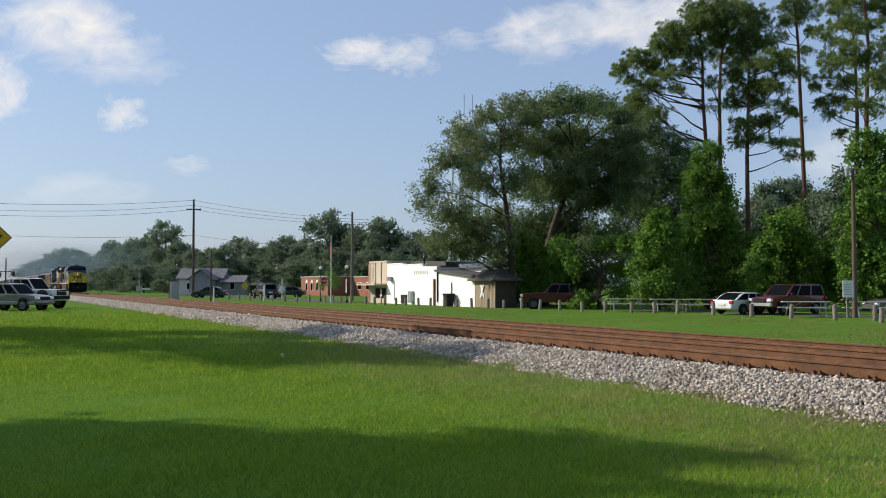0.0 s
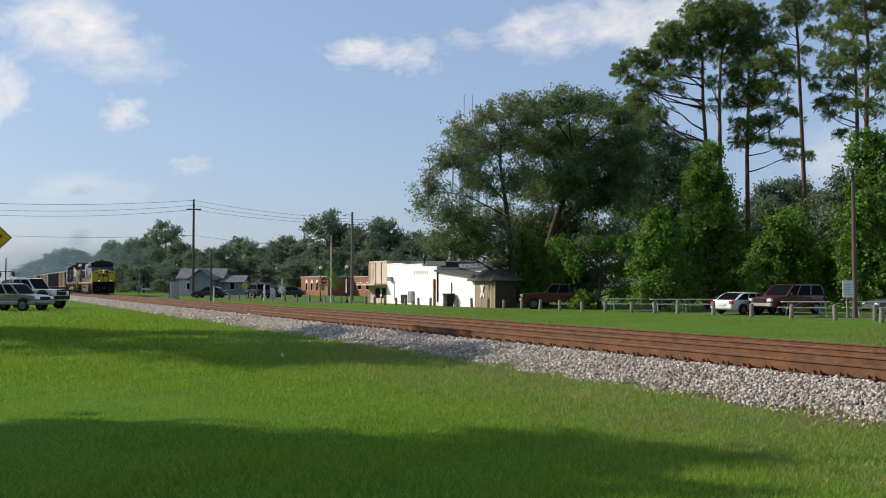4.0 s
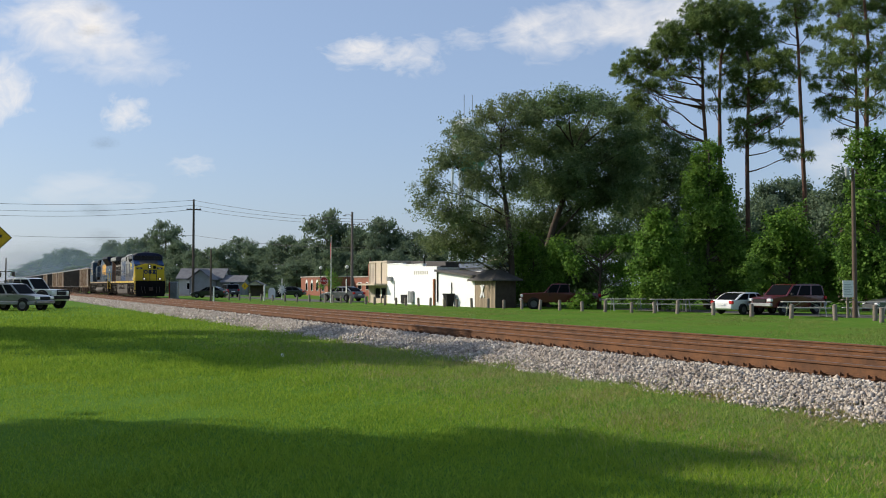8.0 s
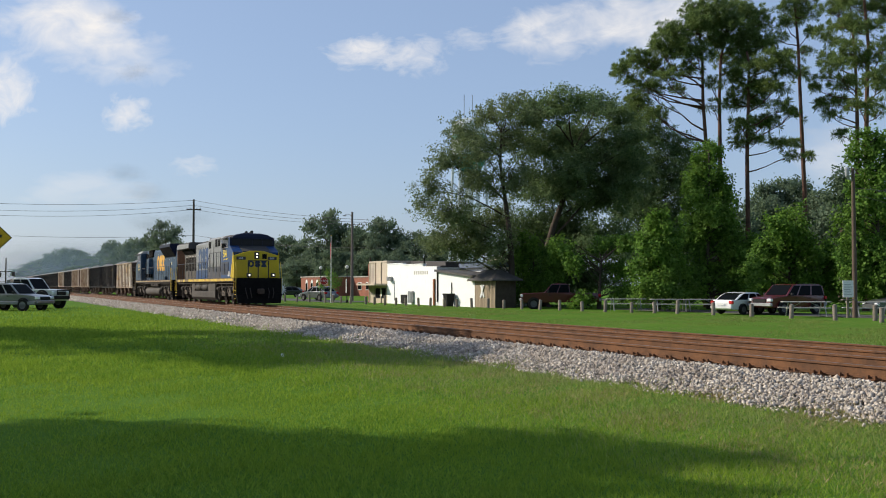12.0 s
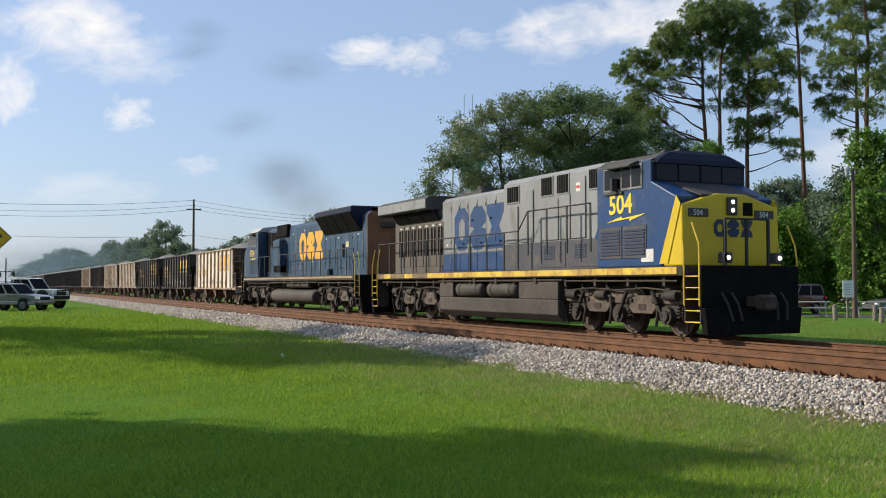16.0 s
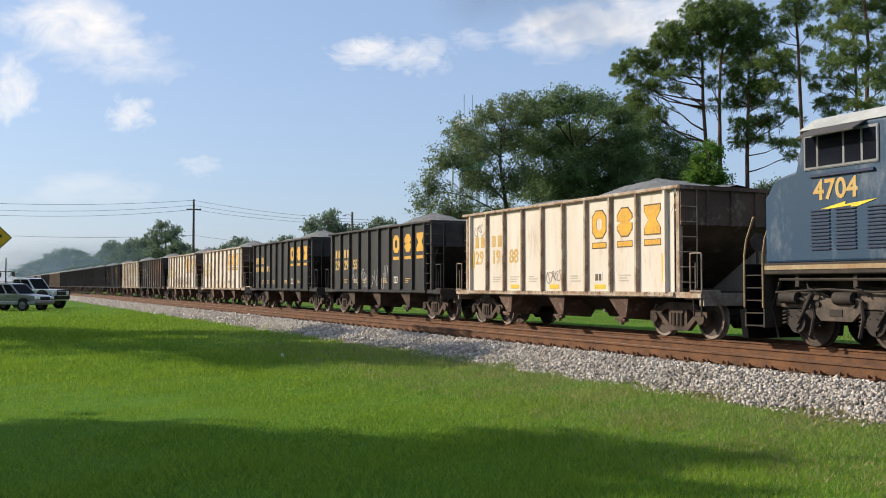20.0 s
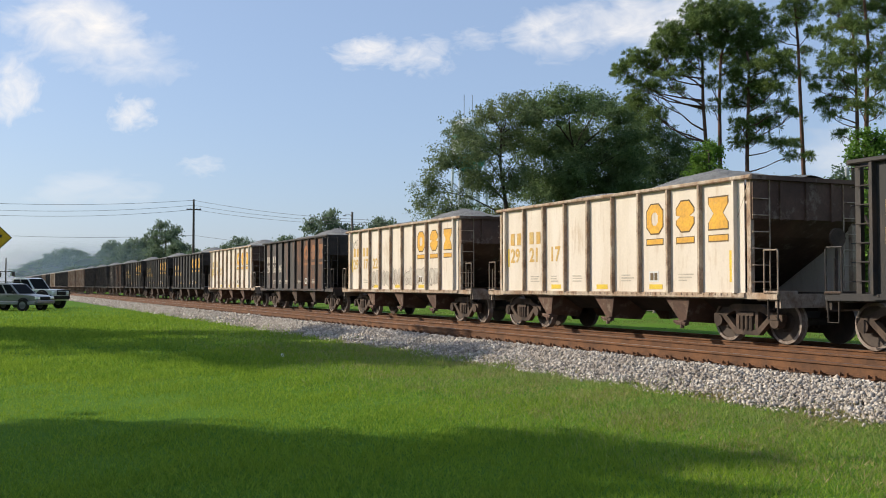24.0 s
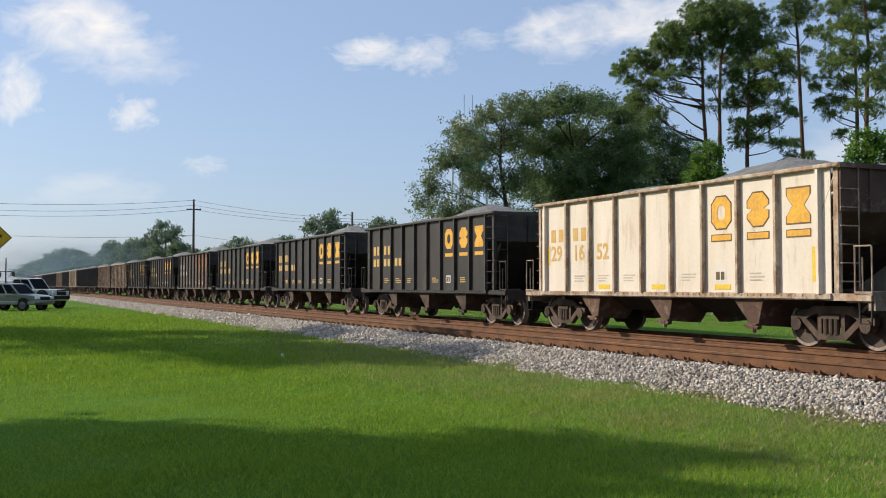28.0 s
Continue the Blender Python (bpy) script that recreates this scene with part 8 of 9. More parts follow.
    for d in (-1, 1):
        part("headlight", Solid().cbox(x1 - 0.16, x1 + 0.025, d * hw * 0.76 - 0.17, d * hw * 0.76 + 0.17, zf - 0.08, zf + 0.09, 0.03), M_LENS, v)
        part("tail_light", Solid().cbox(x0 - 0.025, x0 + 0.16, d * hw * 0.82 - 0.14, d * hw * 0.82 + 0.14, zr - 0.08, zr + 0.12, 0.03), M_TAIL, v)
        part("mirror", Solid().cbox(xf - 0.35, xf - 0.22, d * (hw + 0.08) - 0.09, d * (hw + 0.08) + 0.09, zb + 0.02, zb + 0.18, 0.03), M_TRIMBLACK, v)
        for x in (xr + (xf - xr) * 0.4, xr + (xf - xr) * 0.75):
            part("door_handle", Solid().box(x, x + 0.16, min(d * hw, d * (hw + 0.02)), max(d * hw, d * (hw + 0.02)), zb - 0.14, zb - 0.10), M_TRIMBLACK, v)
    part("number_plate", Solid().box(x0 - 0.075, x0 - 0.06, -0.26, 0.26, zl + 0.30, zl + 0.44), M_SIGNWHITE, v)
    for x in wheels:
        for d in (-1, 1):
            w = part("wheel", Solid().lathe([(-0.11, r * 0.62), (-0.11, r - 0.03), (-0.06, r), (0.06, r), (0.11, r - 0.03), (0.11, r * 0.62)], (0, 0, 0), "y", 22, False), M_TYRE, v, smooth=True, at=pose(x, d * (hw - 0.045), r))
            part("rim", Solid().lathe([(-0.09, 0.001), (-0.09, r * 0.63), (0.095, r * 0.63), (0.08, r * 0.5), (0.085, r * 0.15), (0.10, r * 0.14), (0.10, 0.001)] if d > 0 else [(0.09, 0.001), (0.09, r * 0.63), (-0.095, r * 0.63), (-0.08, r * 0.5), (-0.085, r * 0.15), (-0.10, r * 0.14), (-0.10, 0.001)], (0, 0, 0), "y", 16), M_HUB, w)
            part("wheel_arch", Solid().lathe([(-0.03, r * 0.98), (-0.03, r * 1.16), (0.03, r * 1.16), (0.03, r * 0.98)], (x, d * (hw - 0.015), r + 0.02), "y", 22, False), M_TRIMBLACK, v)
    return v


SEDAN = [(-2.3, 0.30), (2.25, 0.28), (2.34, 0.40), (2.34, 0.56), (2.20, 0.70), (1.8, 0.80), (1.0, 0.92), (-1.5, 0.96), (-2.25, 0.95), (-2.35, 0.60)]
SEDAN_TOP = [(-1.95, 0.94), (1.05, 0.90), (0.15, 1.42), (-0.3, 1.46), (-0.9, 1.45), (-1.45, 1.30)]
SUV = [(-2.35, 0.42), (2.25, 0.40), (2.38, 0.52), (2.38, 0.72), (2.28, 0.92), (2.05, 1.00), (1.05, 1.10), (-2.30, 1.12), (-2.42, 0.70)]
SUV_TOP = [(-2.28, 1.10), (1.05, 1.08), (0.40, 1.70), (0.0, 1.78), (-1.9, 1.78), (-2.18, 1.65)]
PICKUP = [(-2.75, 0.48), (2.55, 0.46), (2.62, 0.70), (2.55, 1.08), (1.10, 1.14), (-2.75, 1.12), (-2.82, 0.7)]
PICKUP_TOP = [(-0.75, 1.10), (1.05, 1.12), (0.50, 1.72), (0.1, 1.78), (-0.5, 1.78), (-0.68, 1.70)]
P_WHITE = paint_mat("white_car_paint", (0.80, 0.80, 0.80))
P_SILVER = paint_mat("silver_car_paint", (0.21, 0.21, 0.20), 0.15)
P_MAROON = paint_mat("maroon_car_paint", (0.10, 0.006, 0.009))
P_RED = paint_mat("red_car_paint", (0.085, 0.006, 0.010))
P_DARK = paint_mat("dark_car_paint", (0.03, 0.033, 0.04))
P_CREAMW = paint_mat("old_white_paint", (0.66, 0.67, 0.64))
P_GREY = paint_mat("grey_car_paint", (0.20, 0.21, 0.23), 0.4)

WHITE_SEDAN = vehicle("sedan_car", pose(-44.5, 40.1, 0.03, 0, 0, 98), "white sedan parked nose-in by the thicket", "car", P_WHITE, SEDAN, SEDAN_TOP, (1.38, -1.38), 1.78, 0.32)
RED_SUV = vehicle("suv_car", pose(-42.9, 41.6, 0.03, 0, 0, 276), "dark red sport utility vehicle parked facing out", "car", P_MAROON, SUV, SUV_TOP, (1.42, -1.38), 1.86, 0.37, 0.12, (M_STEEL,))
vehicle("sedan_car", pose(-41.0, 49.0, 0.0, 0, 0, 250), "grey sedan parked behind the picnic tables", "car", P_GREY, SEDAN, SEDAN_TOP, (1.38, -1.38), 1.78, 0.32)
vehicle("pickup_truck", pose(-59.6, 36.9, 0.0, 0, 0, 242), "red pickup truck parked in the oak's shade", "pickup truck", P_RED, PICKUP, PICKUP_TOP, (1.75, -1.65), 1.85, 0.37, 0.12, (M_STEEL,))
WHITE_SEDAN.scale = (0.90, 0.90, 0.84)
RED_SUV.scale = (0.95, 0.95, 0.95)
LAWN_SUV = vehicle("suv_car", pose(-70.2, 2.5, 0.0, 0, 0, 50), "silver sport utility vehicle parked on the lawn", "car", P_SILVER, SUV, SUV_TOP, (1.42, -1.38), 1.86, 0.39, 0.12, (P_GREY,))
tk = vehicle("pickup_truck", pose(-76.6, 3.75, 0.0, 0, 0, 50), "old white pickup truck on large tyres, parked on the grass", "pickup truck", P_CREAMW, PICKUP, PICKUP_TOP, (1.75, -1.65), 1.95, 0.50, 0.08, (M_TRIMBLACK,))
tk.scale = (1.0, 1.0, 1.22)
for d in (-1, 1):
    part("cladding", Solid().cbox(-2.36, 2.32, d * 0.94 - 0.03, d * 0.94 + 0.03, 0.42, 0.62, 0.02), P_GREY, LAWN_SUV)
    part("roof_rail", Solid().tube([(-1.9, d * 0.68, 1.78), (-1.8, d * 0.68, 1.86), (0.0, d * 0.68, 1.86), (0.1, d * 0.68, 1.78)], 0.02, 6), M_TRIMBLACK, LAWN_SUV)
    part("bed_rail", Solid().cbox(-2.78, -0.8, d * 0.93 - 0.05, d * 0.93 + 0.05, 1.10, 1.20, 0.02), P_CREAMW, tk)
part("bed_floor", Solid().box(-2.7, -0.85, -0.85, 0.85, 1.122, 1.13), M_TRIMBLACK, tk)
# black strips stand in for the shadow on the truck's lower flanks
part("rocker_panel", Solid().cbox(-2.7, 2.5, -0.985, -0.95, 0.46, 0.80, 0.01).cbox(-2.7, 2.5, 0.95, 0.985, 0.46, 0.80, 0.01), M_TRIMBLACK, tk)
part("push_bar", Solid().tube([(2.72, -0.7, 0.55), (2.78, -0.7, 1.05), (2.78, 0.7, 1.05), (2.72, 0.7, 0.55)], 0.04, 6), M_TRIMBLACK, tk)
vehicle("sedan_car", pose(-132.4, 28.4, 0.0, 0, 0, 236), "dark sedan parked near the level crossing", "car", P_DARK, SEDAN, SEDAN_TOP, (1.38, -1.38), 1.78, 0.32)
vehicle("sedan_car", pose(-134.0, 39.5, 0.0, 0, 0, 240), "dark sedan parked near the brick office", "car", P_DARK, SEDAN, SEDAN_TOP, (1.38, -1.38), 1.78, 0.32)
JEEP = vehicle("suv_car", pose(-119.6, 31.9, 0.04, 0, 0, 180), "dark sport utility vehicle driving along the frontage road", "car", P_DARK, SUV, SUV_TOP, (1.42, -1.38), 1.8, 0.38, 0.06)
SILVER = vehicle("sedan_car", pose(-93.2, 60, 0.04, 0, 0, 270), "silver sedan turning onto the frontage road", "car", P_GREY, SEDAN, SEDAN_TOP, (1.38, -1.38), 1.78, 0.32)

# a small tree before the brick office, a litter scrap on the lawn
leafy_tree("street_tree", "small street tree before the brick office", (-92.6, 31.6), [(0, 0, -0.1), (0.05, 0, 1.0), (0, 0.05, 2.2)], [(0, 0, 2.1, 1.0, 0.9), (0.5, 0.5, 1.7, 0.8, 0.7), (-0.5, -0.5, 1.7, 0.8, 0.7), (0, 0, 2.8, 0.6, 0.6)], 0.07, M_BARK, M_VINE, 0.8, 0.04, per=9.0, shell=0.5, twigs=4, leaf=0.14, each=24, clump=0.25)
scrap = part("litter_scrap", Solid().loft([[(-0.05, -0.03, 0), (0.05, -0.04, 0), (0.04, 0.04, 0), (-0.04, 0.03, 0)], [(-0.03, -0.02, 0.07), (0.04, -0.02, 0.09), (0.03, 0.02, 0.08), (-0.02, 0.03, 0.06)]]), M_SIGNWHITE, at=pose(-22.5, 6.5, 0.0))
tagged(scrap, "crumpled white paper scrap on the lawn", "litter")


# ---- loose ballast, grass blades, sleepers ----
def stone_field(name, label, x, y, z, size, material, seed):
    """Many small broken stones as one mesh: uneven broken blocks of 12 faces."""
    rng = np.random.default_rng(seed)
    cube = np.array([(x, y, z) for x in (-1, 1) for y in (-1, 1) for z in (-1, 1)]) * 0.72
    tri = np.array([(0, 1, 3), (0, 3, 2), (4, 6, 7), (4, 7, 5), (0, 4, 5), (0, 5, 1), (2, 3, 7), (2, 7, 6), (0, 2, 6), (0, 6, 4), (1, 5, 7), (1, 7, 3)])
    n = len(x)
    v = cube[None] + rng.uniform(-0.30, 0.30, (n, 8, 3))
    v[:, :, :2] *= np.where(cube[None, :, 2:] > 0, 0.25 + 0.75 * rng.random((n, 1, 1)), 1.0)
    v = v * (0.45 + 1.05 * rng.random((n, 1, 3)))
    q = rng.normal(size=(n, 4))
    q /= np.linalg.norm(q, axis=1)[:, None]
    a, b, c, d = q.T
    R = np.stack([1 - 2 * (c * c + d * d), 2 * (b * c - d * a), 2 * (b * d + c * a), 2 * (b * c + d * a), 1 - 2 * (b * b + d * d), 2 * (c * d - b * a), 2 * (b * d - c * a), 2 * (c * d + b * a), 1 - 2 * (b * b + c * c)], -1).reshape(n, 3, 3)
    v = np.einsum("nij,nkj->nki", R, v) * size[:, None, None] * 0.5
    v += np.stack([x, y, z], -1)[:, None, :]
    f = (tri[None] + 8 * np.arange(n)[:, None, None]).reshape(-1, 3)
    ob = new(name, indexed(name, v.reshape(-1, 3), f, material))
    tagged(ob, label, "ballast", kind="stuff")


def bed_height(y):
    return np.interp(y, [9.5, 9.70, 10.1, 10.75, 11.15, 11.6, 13.8, 14.5, 15.9, 17.6, 18.4, 19.3], [-0.01, 0.0, 0.06, 0.18, 0.24, 0.262, 0.262, 0.195, 0.135, 0.135, 0.10, -0.03])


def lay_stones():
    rng = np.random.default_rng(11)
    parts = []
    for x0, x1, per, s0 in ((-24, -4, 800, 0.047), (-42, -24, 320, 0.068), (-85, -42, 120, 0.095), (-170, -85, 40, 0.15)):
        n = int((x1 - x0) * 2.1 * per)
        x, y = rng.uniform(x0, x1, n), 9.45 + 2.1 * rng.random(n) ** 0.9
        edge = 9.75 + 0.22 * np.sin(x * 0.9) * np.sin(x * 0.37 + 1) + 0.14 * np.sin(x * 3.1)
        keep = (y > edge) | (rng.random(n) < 0.16)
        x, y = x[keep], y[keep]
        s = s0 * (0.6 + 0.8 * rng.random(len(x)))
        parts.append((x, y, bed_height(y) + 0.045 * rng.random(len(x)) ** 1.5 - 0.008, s))
    x, y, z, s = (np.concatenate(k) for k in zip(*parts))
    stone_field("ballast_stones", "pale grey crushed stone along the track shoulder", x, y, z, s, M_BALLAST, 3)
    parts = []
    for x0, x1, per, s0 in ((-26, -4, 120, 0.055), (-55, -26, 50, 0.075)):
        n = int((x1 - x0) * 7.2 * per)
        x, y = rng.uniform(x0, x1, n), rng.uniform(11.45, 18.8, n)
        s = s0 * (0.6 + 0.8 * rng.random(n))
        parts.append((x, y, bed_height(y) - 0.004 + 0.01 * rng.random(n), s))
    x, y, z, s = (np.concatenate(k) for k in zip(*parts))
    stone_field("stained_ballast_stones", "rust-stained crushed stone between the rails", x, y, z, s, M_RUSTBED, 4)


def grow_grass():
    rng = np.random.default_rng(21)
    n = 420000
    ang = np.radians(rng.uniform(126, 184, n))
    r = 7.0 * (90 / 7.0) ** (rng.random(n) ** 0.85)
    x, y = r * np.cos(ang), r * np.sin(ang)
    edge = 9.8 + 0.22 * np.sin(x * 0.9) * np.sin(x * 0.37 + 1) + 0.14 * np.sin(x * 3.1)
    keep = (y < edge) | ((y < edge + 0.5) & (rng.random(n) < 0.18))
    keep &= rng.random(n) < np.clip((92 - r) / 55, 0, 1)
    x, y, r = x[keep], y[keep], r[keep]
    n = len(x)
    patch = 0.95 + 0.22 * np.sin(0.9 * x + 1.3 * y) * np.sin(1.7 * x - 0.8 * y) + 0.12 * np.sin(3.1 * x + 2.7 * y)
    h = (0.034 + 0.050 * rng.random(n)) * patch * np.clip(r / 14, 0.9, 1.6)
    w = 0.0050 * np.clip(r / 9, 1.0, 7.0) * (0.7 + 0.6 * rng.random(n))
    a = rng.uniform(0, 2 * math.pi, n)
    lean = rng.normal(size=(n, 2)) * 0.6 * h[:, None]
    base = np.stack([x, y, np.full(n, -0.012) + np.where(y > 9.6, np.maximum(bed_height(y), 0), 0)], -1)
    side = np.stack([np.cos(a) * w, np.sin(a) * w, np.zeros(n)], -1)
    tip = base + np.stack([lean[:, 0], lean[:, 1], h], -1)
    edge = 9.8 + 0.22 * np.sin(x * 0.9) * np.sin(x * 0.37 + 1)
    dull = rng.random(n) < np.clip(1.0 - (edge - y) / 5.0, 0.0, 0.85) * np.clip((x + 45) / 25, 0.0, 1.0)
    blades = np.stack([base - side, base + side, tip], 1)
    ob = new("grass_blades", quads("grass_blades", blades[~dull], M_BLADE))
    tagged(ob, "bright green mown grass blades", "grass", kind="stuff")
    ob = new("dull_grass_blades", quads("dull_grass_blades", blades[dull], M_EDGEBLADE))
    tagged(ob, "dull greyish grass blades beside the stones", "grass", kind="stuff")


def dry_grass():
    """Sparse straw-coloured blades where the lawn thins out beside the stones."""
    rng = np.random.default_rng(23)
    n = 70000
    x = rng.uniform(-28, -4, n)
    edge = 9.8 + 0.22 * np.sin(x * 0.9) * np.sin(x * 0.37 + 1) + 0.14 * np.sin(x * 3.1)
    y = edge + 0.3 - 3.6 * rng.random(n) ** 1.7
    patch = np.sin(1.3 * x + 0.7 * y) * np.sin(0.6 * x - 1.9 * y) + 0.6 * np.sin(3.3 * x + 2.1 * y)
    keep = rng.random(n) < np.clip(0.30 + 0.5 * patch, 0.04, 0.9)
    x, y = x[keep], y[keep]
    n = len(x)
    h = 0.025 + 0.045 * rng.random(n)
    a = rng.uniform(0, 2 * math.pi, n)
    w = 0.006 * (0.6 + 0.8 * rng.random(n))
    base = np.stack([x, y, np.where(y > 9.6, np.maximum(bed_height(y), 0), 0) - 0.008], -1)
    side = np.stack([np.cos(a) * w, np.sin(a) * w, np.zeros(n)], -1)
    tip = base + np.stack([rng.normal(size=n) * 0.05, rng.normal(size=n) * 0.05, h], -1)
    straw = leaf_mat("dry_blade", (0.20, 0.17, 0.075), (0.46, 0.38, 0.20), 0.3, 0.7)
    ob = new("dry_grass", quads("dry_grass", np.stack([base - side, base + side, tip], 1), straw))
    tagged(ob, "dry straw-coloured grass at the edge of the stones", "grass", kind="stuff")


def lay_sleepers(track, x0, x1, step):
    tie = mesh_of(Solid().cbox(-0.11, 0.11, -1.28, 1.28, -0.36, -0.205, 0.012), "sleeper")
    tie.materials.append(M_TIE)
    plate = mesh_of(Solid().box(-0.10, 0.10, -0.19, 0.19, -0.195, -0.181).box(-0.08, -0.05, -0.15, -0.11, -0.182, -0.13).box(0.05, 0.08, -0.15, -0.11, -0.182, -0.13).box(-0.07, 0.07, -0.10, -0.078, -0.19, -0.155), "tie_plate")
    plate.materials.append(M_RAIL)
    rnd = random.Random(int(track.location.y))
    x = x0
    while x < x1:
        part("sleeper", tie, None, track, at=pose(x + rnd.uniform(-0.03, 0.03), rnd.uniform(-0.04, 0.04), rnd.uniform(-0.01, 0.004), 0, 0, rnd.uniform(-1, 1)))
        part("tie_plate", plate, None, track, at=pose(x, -GAUGE, 0))
        x += step


def far_grass():
    rng = np.random.default_rng(22)
    n = 130000
    x = -20 - 100 * rng.random(n) ** 1.3
    y = rng.uniform(19.3, 37.5, n)
    keep = y < np.interp(x, [-114, -55, -48, -30], [26.8, 34.6, 37.0, 37.2])
    x, y = x[keep], y[keep]
    n = len(x)
    h = (0.03 + 0.05 * rng.random(n)) * (0.8 + 0.5 * np.sin(0.5 * x + 1.1 * y) * np.sin(0.9 * x))
    a = rng.uniform(0, 2 * math.pi, n)
    w = 0.014 * (0.6 + 0.8 * rng.random(n))
    base = np.stack([x, y, np.full(n, -0.015)], -1)
    side = np.stack([np.cos(a) * w, np.sin(a) * w, np.zeros(n)], -1)
    tip = base + np.stack([rng.normal(size=n) * 0.03, rng.normal(size=n) * 0.03, h], -1)
    ob = new("far_grass_blades", quads("far_grass_blades", np.stack([base - side, base + side, tip], 1), M_DULLBLADE))
    tagged(ob, "mown grass beyond the tracks", "grass", kind="stuff")


lay_stones()
grow_grass()
dry_grass()
far_grass()
lay_sleepers(NEAR_TRACK, -74.0, -4.0, 0.52)
lay_sleepers(FAR_TRACK, -74.0, -4.0, 0.52)


# ---- clouds and exhaust smoke ----
def cloud_mat(name, dense, scale, seed, col=(1.0, 0.97, 0.95), glow=0.92, low=0.40):
    m = bpy.data.materials.new(name)
    m.use_nodes = True
    t = m.node_tree
    t.nodes.remove(t.nodes["Principled BSDF"])
    c = t.nodes.new("ShaderNodeTexCoord")
    mp = t.nodes.new("ShaderNodeMapping")
    mp.inputs["Location"].default_value = (seed * 3.7, seed * 1.9, seed * 5.3)
    t.links.new(c.outputs["Object"], mp.inputs[0])
    n = t.nodes.new("ShaderNodeTexNoise")
    n.inputs["Scale"].default_value, n.inputs["Detail"].default_value, n.inputs["Roughness"].default_value = scale * 1.6, 12.0, 0.58
    n.inputs["Distortion"].default_value = 0.5
    t.links.new(mp.outputs[0], n.inputs["Vector"])
    g = t.nodes.new("ShaderNodeTexGradient")
    g.gradient_type = "SPHERICAL"
    t.links.new(c.outputs["Object"], g.inputs[0])
    fall = ramp_of(t, g.outputs["Fac"], 0.10, 0.75)
    add = t.nodes.new("ShaderNodeMath")
    add.operation = "ADD"
    t.links.new(n.outputs["Fac"], add.inputs[0])
    t.links.new(times_of(t, fall, 0.55), add.inputs[1])
    a = ramp_of(t, add.outputs[0], low + 0.36, low + 0.88)
    a = times_of(t, times_of(t, a, ramp_of(t, fall, 0.0, 0.35)), dense)
    tr = t.nodes.new("ShaderNodeBsdfTransparent")
    em = t.nodes.new("ShaderNodeEmission")
    em.inputs[0].default_value, em.inputs[1].default_value = (*col, 1), glow
    mx = t.nodes.new("ShaderNodeMixShader")
    t.links.new(a, mx.inputs[0])
    t.links.new(tr.outputs[0], mx.inputs[1])
    t.links.new(em.outputs[0], mx.inputs[2])
    t.links.new(mx.outputs[0], t.nodes["Material Output"].inputs[0])
    return m


CLOUDS = []
RIGHT_WAY = Vector((0.4258, 0.9048, 0.0))


def cloud(place, w, h, dense, scale, seed, drift, low=0.40, col=(1.0, 0.97, 0.95), glow=0.92):
    """A far bank of cloud, a gently bowed sheet that drifts along the horizon."""
    s = Solid()
    n = 24
    s.loft([[(q * math.cos(2 * math.pi * i / n), 0.06 * q * q, q * math.sin(2 * math.pi * i / n)) for i in range(n)] for q in (0.0004, 0.3, 0.6, 0.86)], caps=False)
    m = pose(*place, 0, 0, 64.8)
    ob = part("cloud", s, cloud_mat("cloud_vapour", dense, scale, seed, col, glow, low), at=m)
    ob.scale = (w, 1.0, h)
    tagged(ob, "soft white cloud drifting in a hazy blue sky", "cloud", kind="structure")
    CLOUDS.append((ob, Vector(place), drift))


cloud((-3176, 236, 772), 330, 200, 1.0, 1.3, 1, 42, 0.34)
cloud((-3104, 398, 677), 292, 155, 0.50, 1.6, 2, 42, 0.42)
cloud((-3260, 73, 576), 136, 155, 0.85, 1.5, 3, 42, 0.36)
cloud((-3107, 405, 512), 117, 93, 0.75, 1.7, 4, 34, 0.36)
cloud((-3031, 578, 361), 117, 58, 0.40, 1.8, 6, 51, 0.36)
cloud((-2797, 1047, 699), 185, 82, 0.80, 1.6, 7, 30, 0.33)
cloud((-2740, 1170, 686), 165, 97, 0.65, 1.6, 8, 51, 0.36)
cloud((-2572, 1520, 753), 233, 128, 0.80, 1.4, 9, 59, 0.34)
cloud((-2470, 1734, 787), 292, 165, 0.85, 1.2, 10, 59, 0.32)
cloud((-2390, 1902, 821), 272, 155, 0.70, 1.4, 11, 51, 0.36)
cloud((-2203, 2337, 390), 311, 136, 0.55, 1.3, 12, 34, 0.34)
cloud((-2666, 1322, 736), 136, 58, 0.40, 1.8, 14, 51, 0.38)
cloud((-3170, 289, 289), 330, 97, 0.35, 1.4, 15, 34, 0.36)


def smoke_mat(name, dense):
    m = bpy.data.materials.new(name)
    m.use_nodes = True
    t = m.node_tree
    p = t.nodes["Principled BSDF"]
    p.inputs["Base Color"].default_value = (0.17, 0.135, 0.10, 1)
    p.inputs["Roughness"].default_value = 1.0
    p.inputs["Specular IOR Level"].default_value = 0.0
    c = t.nodes.new("ShaderNodeTexCoord")
    g = t.nodes.new("ShaderNodeTexGradient")
    g.gradient_type = "SPHERICAL"
    t.links.new(c.outputs["Object"], g.inputs[0])
    n = noise_of(t, 1.3, 3.0)
    soft = times_of(t, ramp_of(t, g.outputs["Fac"], 0.0, 1.0), ramp_of(t, g.outputs["Fac"], 0.0, 0.6))
    a = times_of(t, times_of(t, soft, ramp_of(t, n, 0.0, 0.75)), dense)
    t.links.new(a, p.inputs["Alpha"])
    return m


SMOKE = []
s = Solid()
